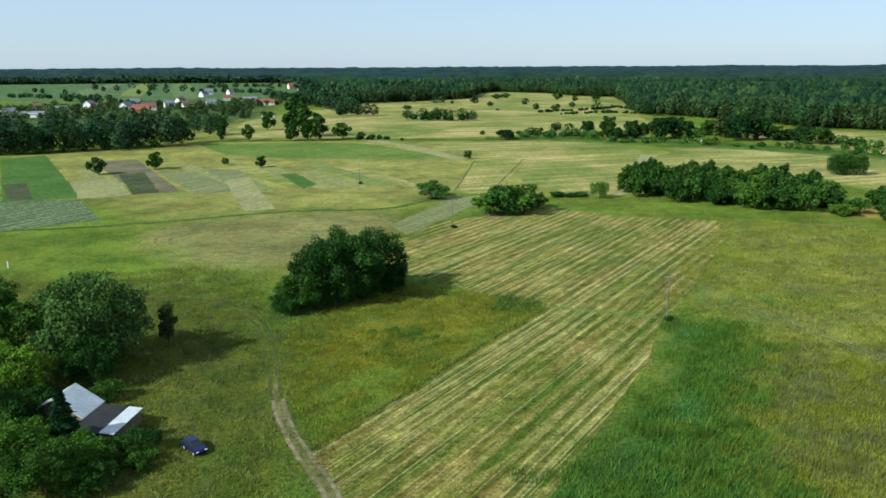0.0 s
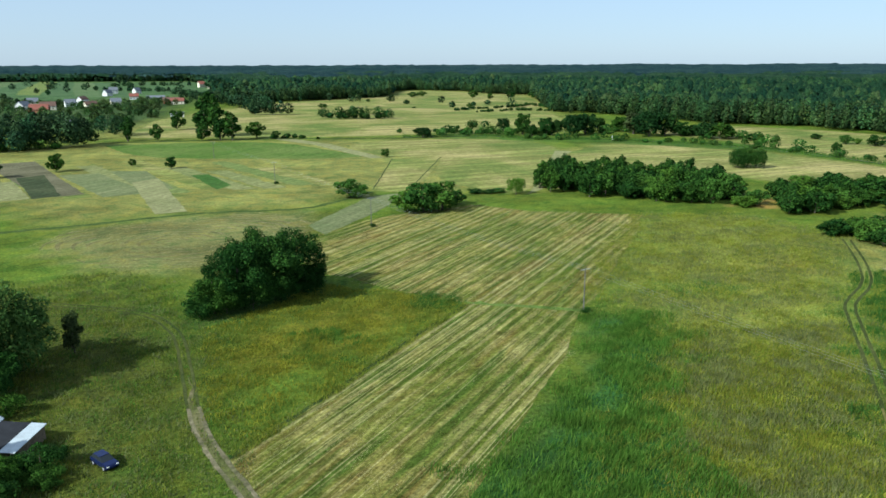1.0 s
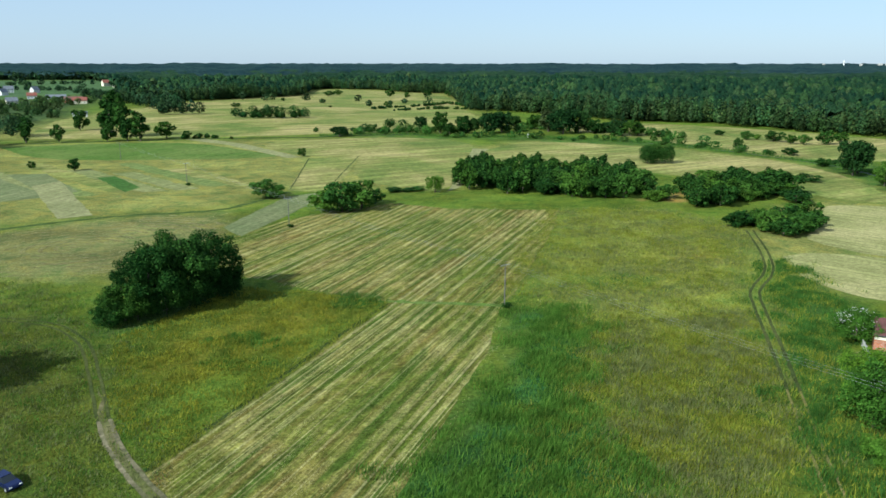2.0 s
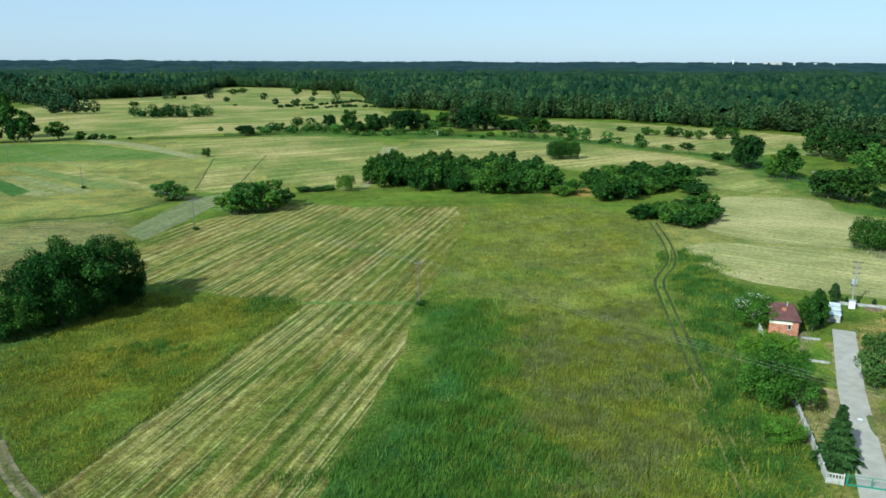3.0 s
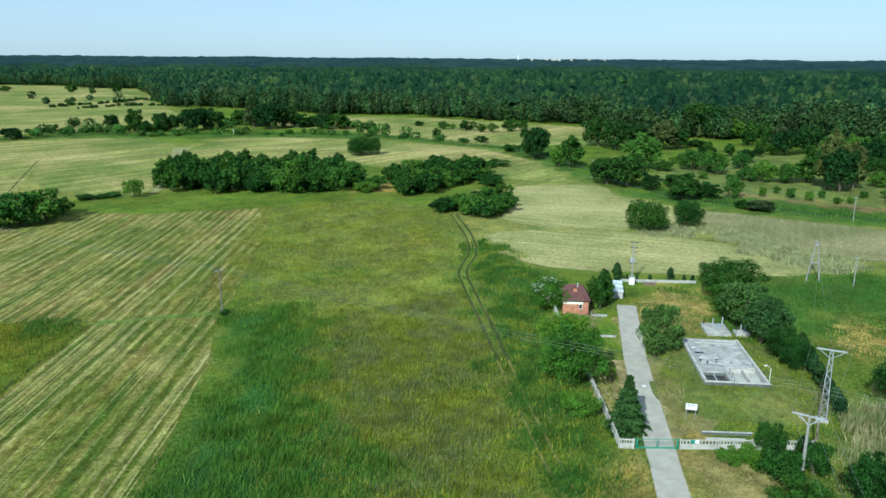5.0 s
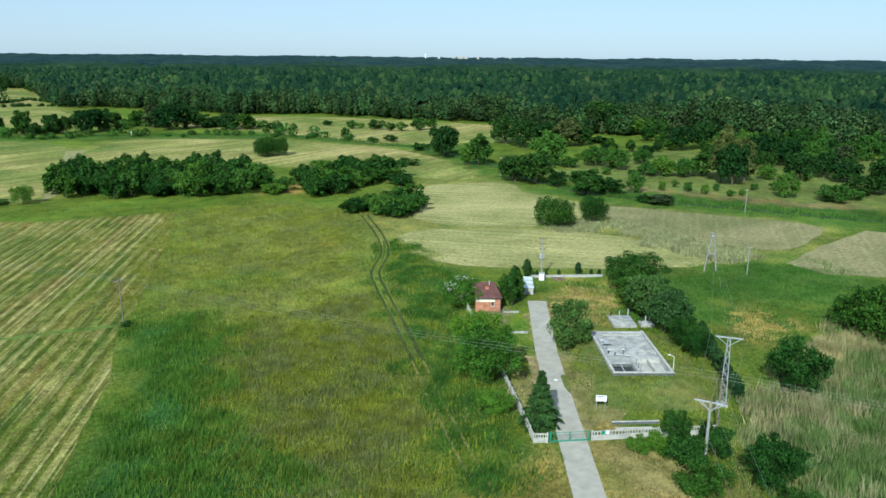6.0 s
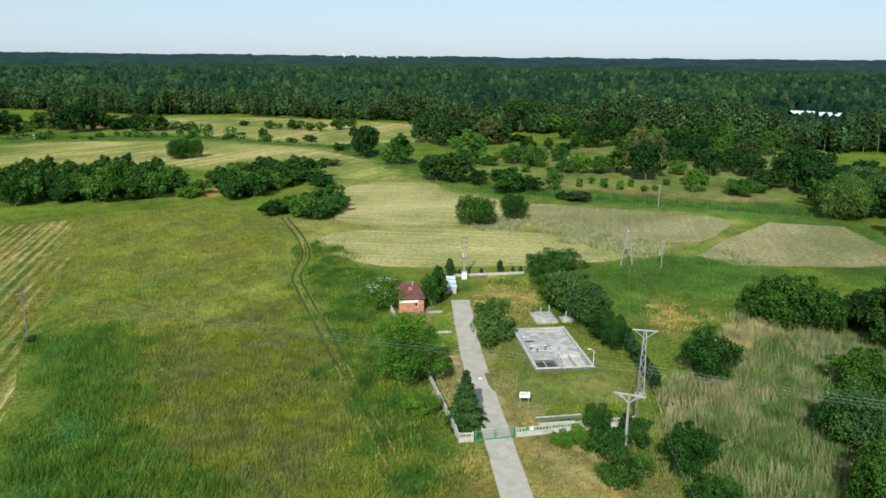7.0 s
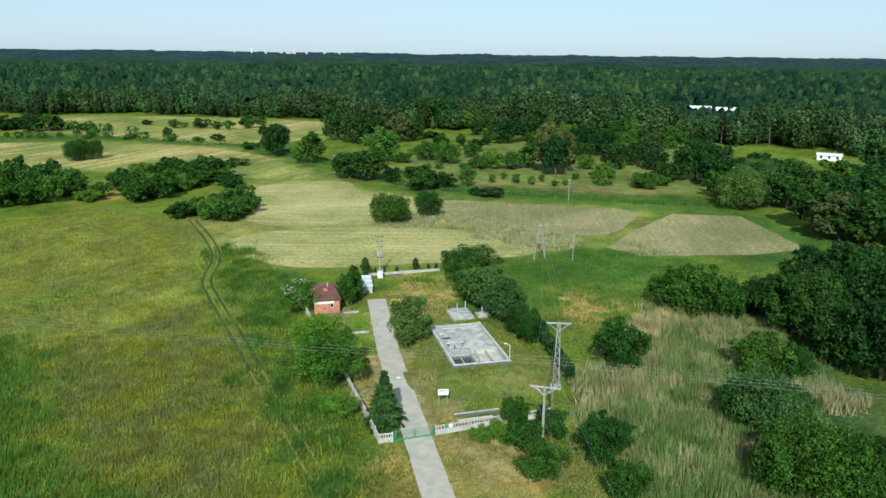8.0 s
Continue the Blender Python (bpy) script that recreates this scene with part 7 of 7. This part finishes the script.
for k, (da, w, h) in enumerate(((1.0, 14, 38), (2.1, 22, 39), (2.6, 34, 40), (3.0, 22, 39), (3.9, 12, 38), (-1.2, 11, 38), (5.2, 14, 38), (6.3, 11, 38))):
    a = AZ + radians(da)
    house(4450 * math.sin(a), 4450 * math.cos(a), w, 20, h, 3, -math.degrees(a), M_CONCRETE_PALE, M_CONCRETE_PALE, "pale distant town block among the trees", "town_block", "building", "distant town", 6)

# ---- standing grass, reeds and swaths ----
ROAD = np.array(resample([(52, 33), (65.5, 48), (74.2, 57.5), (84, 68.2), (96.2, 81.3), (116, 101)], 0.6))


def clear_of_road(x, y):
    ok = np.ones(len(x), bool)
    near = np.where((x > 48) & (x < 122) & (y > 28) & (y < 106))[0]
    for i in range(0, len(near), 4000):
        k = near[i:i + 4000]
        ok[k] = np.hypot(x[k, None] - ROAD[None, :, 0], y[k, None] - ROAD[None, :, 1]).min(1) > 2.0
    return ok


def blades(name, outline, count, height, width, material, label, seed, lean=0.35, keep=None, ground=None, category="grass", soft=9.0):
    """Grass blades over an outline, one narrow triangle each, in small tufts."""
    rng = np.random.RandomState(seed)
    o = np.array(outline, float)
    lo, hi = o.min(0), o.max(0)
    found, have, warp = [], 0, min(3.0, 0.4 * soft)
    for _ in range(14):
        p = rng.uniform(lo - soft / 2, hi + soft / 2, (count * 2, 2))
        wx, wy = p[:, 0] + warp * noise2(p[:, 0], p[:, 1], 15, 1), p[:, 1] + warp * noise2(p[:, 0], p[:, 1], 15, 2)
        p = p[rng.random(len(p)) < soft_inside(wx, wy, outline, soft)]
        p = p[clear_of_road(p[:, 0], p[:, 1])]
        if keep is not None:
            p = p[rng.random(len(p)) < keep(p[:, 0], p[:, 1])]
        found.append(p)
        have += len(p)
        if have >= count:
            break
    p = np.concatenate(found)[:count]
    n = len(p)
    z = np.array([ground(x, y) for x, y in p]) if ground else np.zeros(n)
    clump = np.clip(1 + 0.35 * noise2(p[:, 0], p[:, 1], 7, seed), 0.4, 1.7)
    h = height * rng.uniform(0.55, 1.3, n) * clump
    a = rng.uniform(0, 2 * np.pi, n)
    w = width * rng.uniform(0.6, 1.4, n)
    base = np.stack([p[:, 0], p[:, 1], z], -1)
    side = np.stack([np.cos(a) * w, np.sin(a) * w, 0 * a], -1)
    tip = np.stack([rng.normal(size=n) * lean * h + 0.18 * h, rng.normal(size=n) * lean * h + 0.1 * h, h], -1)
    verts = np.stack([base - side, base + side, base + tip], 1).reshape(-1, 3)
    me = mesh_np(name, verts, np.arange(3 * n).reshape(-1, 3))
    me.materials.append(material)
    return tagged(new(name, me), label, category, "", "stuff")


def patchy(size, seed, low=0.15):
    return lambda x, y: np.clip(0.55 + 0.6 * noise2(x, y, size, seed), low, 1)


def off_track(line, half, also=None):
    """Nought on the wheel tracks."""
    pts = np.array(resample(line, 1.0))
    def f(x, y):
        out = np.ones(len(x)) if also is None else also(x, y)
        for i in range(0, len(x), 4000):
            d = np.hypot(x[i:i + 4000, None] - pts[None, :, 0], y[i:i + 4000, None] - pts[None, :, 1]).min(1)
            out[i:i + 4000] *= np.abs(d - half) > (0.55 if half > 0.9 else 0.42) * np.clip((y[i:i + 4000] - 70) / 40, 0.5, 1)
        return out
    return f


WEST = ((-26, 62), (-70, 80), (-56, 150), (-90, 170), (-60, 184), (-36, 160), (-26, 124), (-18, 92), (-10, 66))
blades("meadow_grass", WEST, 36000, 0.32, 0.06, M_BLADE, "rough green meadow grass", 51, keep=off_track(TRACK, 0.85, patchy(16, 3)))
blades("seeding_grass", WEST, 16000, 0.42, 0.08, M_BLADE_BROWN, "brownish seeding tufts in the meadow", 121, keep=off_track(TRACK, 0.85, patchy(7, 43, 0.0)))
blades("tall_green_grass", WEST, 10000, 0.45, 0.07, M_BLADE_REED, "dark green tufts in the meadow", 122, keep=off_track(TRACK, 0.85, patchy(9, 44, 0.0)))
YELLOW_PLOT = ((-17, 92), (-7, 107), (7, 129), (21, 150), (10, 158), (-10, 168), (-16, 158), (-31, 140), (-27, 122), (-23, 103))
blades("yellow_grass", YELLOW_PLOT, 20000, 0.45, 0.06, M_BLADE_YELLOW, "yellow flowering meadow grass", 52, keep=patchy(14, 5), soft=2.0)
blades("meadow_grass", YELLOW_PLOT, 16000, 0.45, 0.06, M_BLADE, "rough green meadow grass", 53, keep=patchy(12, 8), soft=2.0)
blades("tall_green_grass", ((8, 150), (14, 158), (22, 152), (16, 146)), 2200, 0.5, 0.07, M_BLADE_REED, "dark green patch of grass", 131, soft=5.0)
blades("tall_green_grass", ((-12, 128), (-6, 137), (0, 134), (-6, 124)), 2600, 0.5, 0.07, M_BLADE_REED, "dark green patch of grass", 132, keep=patchy(6, 51, 0.1), soft=7.0)
REEDS = ((47, 140), (61, 135), (55, 118), (48, 104), (43, 93), (43, 82), (39, 69), (33, 55), (3, 57), (14, 78), (21, 87), (29, 98), (39, 113))
blades("tall_green_grass", REEDS, 44000, 0.85, 0.06, M_BLADE_REED, "tall blue-green sedge grass", 54, 0.3, keep=patchy(13, 2, 0.3), soft=8.0)
EAST = ((34, 56), (42, 78), (46, 96), (58, 118), (60, 140), (50, 150), (66, 180), (84, 212), (96, 236), (124, 236), (140, 200), (122, 172), (104, 150), (90, 122), (74, 96), (64, 76), (50, 50))
short = lambda x, y: np.where(y > 128, 0.28, 1.0)           # the far end is grazed short
blades("meadow_grass", EAST, 76000, 0.55, 0.06, M_BLADE, "long green meadow grass", 55, keep=off_track(TRACK2[11:], 0.95, lambda x, y: patchy(18, 4)(x, y) * short(x, y)), soft=9.0)
blades("pale_grass", ((52, 146), (66, 180), (84, 212), (96, 234), (124, 232), (136, 202), (118, 172), (102, 148), (88, 126), (72, 118), (62, 128)), 40000, 0.30, 0.065, M_BLADE_LIGHT, "short pale yellow-green meadow grass", 86, keep=off_track(TRACK2[11:], 0.95, patchy(15, 27, 0.1)), soft=16.0)
blades("meadow_grass", ((59, 138), (55, 118), (43, 96), (40, 78), (32, 56), (20, 58), (30, 82), (38, 100), (48, 120)), 6000, 0.7, 0.06, M_BLADE, "long green grass in the sedge", 85, keep=patchy(12, 33, 0.05), soft=8.0)
blades("seeding_grass", EAST, 58000, 0.6, 0.06, M_BLADE_BROWN, "brownish seeding meadow grass", 56, keep=off_track(TRACK2[11:], 0.95, lambda x, y: patchy(24, 9, 0.05)(x, y) * short(x, y)), soft=9.0)
LANE = ((60, 55), (64, 66), (78, 92), (92, 118), (103, 138), (118, 156), (128, 164), (118, 138), (100, 112), (84, 86), (70, 64))
blades("tall_green_grass", LANE, 27000, 0.7, 0.06, M_BLADE_REED, "tall dark green grass beside the fence", 57, keep=off_track(TRACK2[11:], 0.95, patchy(14, 6)))
blades("meadow_grass", LANE, 9000, 0.6, 0.06, M_BLADE, "long green meadow grass", 58, keep=off_track(TRACK2[11:], 0.95))
def in_lines(offset, sharp, also):
    """Along the mowing lines, every 2.7 m across them."""
    def f(x, y):
        u = (0.832 * x - 0.555 * y + 0.25 * noise2(x, y, 40, 6)) / 2.7
        return np.clip(0.5 + sharp * np.cos(2 * np.pi * (u - offset)), 0.03, 1) * also(x, y)
    return f


blades("straw_swaths", MOWN, 72000, 0.10, 0.06, M_BLADE_STRAW, "straw-coloured wisps of cut hay in lines", 59, 0.8, in_lines(0.5, 1.1, patchy(22, 7, 0.06)), category="hay", soft=3.0)
blades("cut_grass", MOWN, 56000, 0.12, 0.06, M_BLADE, "short green regrowth of the mown field", 60, 0.6, in_lines(0.0, 0.6, patchy(20, 11, 0.05)), soft=3.0)
blades("edge_grass", ((94, 239), (82, 211), (66, 180), (48, 148), (46, 154), (61, 182), (77, 212), (90, 240)), 9000, 0.25, 0.06, M_BLADE, "meadow grass creeping into the mown field", 69, keep=patchy(11, 17), soft=5.0)
REED_BED = ((148, 50), (158, 30), (136, 18), (112, 20), (100, 4), (84, 14), (80, 26), (92, 36), (104, 46), (128, 48))
blades("green_reeds", REED_BED, 42000, 1.5, 0.06, M_BLADE_WILLOW, "tall grey-green reeds", 61, 0.22, patchy(12, 5, 0.3), category="reeds")
blades("pale_reeds", REED_BED, 16000, 1.7, 0.05, M_BLADE_PALE, "pale grey-green reed stalks", 62, 0.25, patchy(11, 12, 0.04), category="reeds")
for k, (head, count) in enumerate((((( 138, 54), (152, 44), (148, 38), (138, 42), (130, 50)), 5200), (((126, 50), (134, 50), (132, 44), (124, 44)), 2200), (((140, 40), (150, 34), (142, 28), (132, 34)), 2600), (((98, 46), (110, 48), (112, 36), (100, 38)), 3000), (((130, 22), (124, 12), (118, 14), (124, 24)), 2600))):
    blades("dead_reeds", head, count, 1.5, 0.10, M_BLADE_STRAW, "bleached dead reed stalks", 101 + k, 0.25, patchy(6, 41 + k, 0.1), category="reeds", soft=4.0)
blades("dead_reeds", ((128, 48), (150, 51), (152, 46), (140, 44), (124, 42), (112, 40), (104, 44)), 3600, 1.7, 0.09, M_BLADE_STRAW, "pale dead reed stalks", 63, 0.22, category="reeds")
MOUND_EDGE = tuple((TANK @ Vector((x, y, 0))).xy[:] for x, y in ((-8, -9), (TW + 6, -9), (TW + 6, TL + 5), (-7, TL + 5)))
off_tank = lambda x, y: np.array([0.0 if -0.3 < q.x < TW + 0.3 and -0.3 < q.y < TL + 0.3 else 1.0 for q in (TANK.inverted() @ Vector((a, b, 0)) for a, b in zip(x, y))])
blades("mound_dry_grass", MOUND_EDGE, 5000, 0.25, 0.06, M_BLADE_BROWN, "dry grass on the mound", 88, 0.4, lambda x, y: off_tank(x, y) * patchy(9, 31, 0.02)(x, y), mound_height)
blades("mound_grass", MOUND_EDGE, 12000, 0.30, 0.06, M_BLADE, "rough grass on the mound", 64, 0.4, off_tank, mound_height)
blades("meadow_grass", ((118, 88), (132, 104), (145, 98), (172, 90), (196, 74), (160, 54), (126, 50), (118, 62)), 26000, 0.45, 0.06, M_BLADE_REED, "long green meadow grass", 65, keep=patchy(16, 13))
blades("balk_grass", ((-18.5, 90.5), (-17, 89.5), (22.8, 149.5), (21.2, 150.5)), 2600, 0.42, 0.06, M_BLADE, "rough grass on the balk", 68, soft=0.6)
blades("meadow_grass", ((60, 40), (70, 58), (80, 54), (92, 46), (100, 46), (84, 30), (70, 30)), 16000, 0.30, 0.06, M_BLADE_BROWN, "dry grass by the gate", 66, keep=patchy(9, 14))
DRY_PLOTS = (((76, 57), (79, 59), (84, 58), (88, 60), (86, 64), (90, 69), (98, 78), (96, 79), (86, 68)), ((79, 68), (84, 75), (92, 84), (91, 87), (82, 80), (76, 70)), ((108, 96), (119, 99), (132, 104), (131, 92), (121, 86), (112, 86)),
             ((76, 54), (81, 52), (82, 46), (76, 40), (70, 44)), ((130, 65), (144, 71), (147, 64), (133, 57)), ((99, 86), (108, 96), (116, 96), (114, 88), (106, 84)), ((100, 104), (96, 96), (104, 97), (108, 103)))
for k, plot in enumerate(DRY_PLOTS):
    blades("dry_grass", plot, 8500 if k < 4 else 5000, 0.14, 0.15, M_BLADE_DRY, "short yellow dry grass", 90 + k, 0.7, lambda x, y: off_tank(x, y) * patchy(6, 15, 0.12)(x, y), mound_height, soft=2.0)


def rings(x, y):
    """Cut grass in rings round the middle of the old meadow."""
    r = np.hypot((x + 55) * 0.8, y - 216) + 0.8 * noise2(x, y, 18, 4)
    return np.clip(np.cos(2 * np.pi * r / 3.4) * 1.5 - 0.4, 0.02, 1) * np.clip(0.5 + 0.6 * noise2(x, y, 30, 21), 0.1, 1)


blades("ring_swaths", ((-92, 216), (-88, 236), (-66, 250), (-45, 256), (-18, 255), (-15, 234), (-22, 206), (-38, 182), (-64, 188)), 24000, 0.10, 0.10, M_BLADE_STRAW, "faint rings of cut grass", 89, 0.8, rings, category="hay", soft=4.0)
blades("ditch_reeds", ((172, 140), (190, 132), (178, 112), (176, 92), (184, 90), (188, 104), (194, 128), (178, 146)), 12000, 1.0, 0.14, M_BLADE_PALE, "pale grey-green reeds in a ditch", 67, category="reeds")


def bank_reeds(name, line, side, count, height, material, label, seed):
    """Reeds in a narrow strip along one bank of the stream."""
    off = []
    for i, (x, y) in enumerate(line):
        a, b = line[max(0, i - 1)], line[min(len(line) - 1, i + 1)]
        d = Vector((b[0] - a[0], b[1] - a[1])).normalized()
        off.append((x - side * d.y * 1.0, y + side * d.x * 1.0, x - side * d.y * 5.0, y + side * d.x * 5.0))
    outline = [(o[0], o[1]) for o in off] + [(o[2], o[3]) for o in off[::-1]]
    return blades(name, outline, count, height, 0.09, material, label, seed, 0.25, category="reeds", soft=1.0)


bank_reeds("bank_reeds", STREAM, 1, 16000, 0.9, M_BLADE_REED, "tall green reeds on the stream bank", 71)
bank_reeds("bank_reeds", STREAM, -1, 30000, 1.5, M_BLADE_REED, "tall green reeds on the stream bank", 72)
# blossom of the elder bush
rngb = np.random.RandomState(77)
ub = rngb.normal(size=(170, 3))
ub /= np.linalg.norm(ub, axis=1, keepdims=True)
ub[:, 2] = np.abs(ub[:, 2])
pb = np.array([0, 0, 3.2]) + ub * np.array([3.9, 3.9, 3.1]) * rngb.uniform(0.9, 1.05, (170, 1))
ab = rngb.uniform(0, 6.28, 170)
rb = rngb.uniform(0.10, 0.26, 170)[:, None]
vb = np.stack([pb + rb * np.stack([np.cos(ab + k), np.sin(ab + k), 0.3 * np.cos(ab)], -1) for k in (0, 2.1, 4.2)], 1).reshape(-1, 3)
elder = next(o for o in scene.objects if o.name.startswith("elder_bush"))
flowers = part("blossom", mesh_np("blossom", vb, np.arange(len(vb)).reshape(-1, 3)), leaf_material("white_blossom", (0.55, 0.55, 0.48), (0.75, 0.74, 0.66), 0.3), elder, "white elder blossom")
flowers.matrix_basis = Matrix.Diagonal([1 / k for k in elder.scale] + [1])
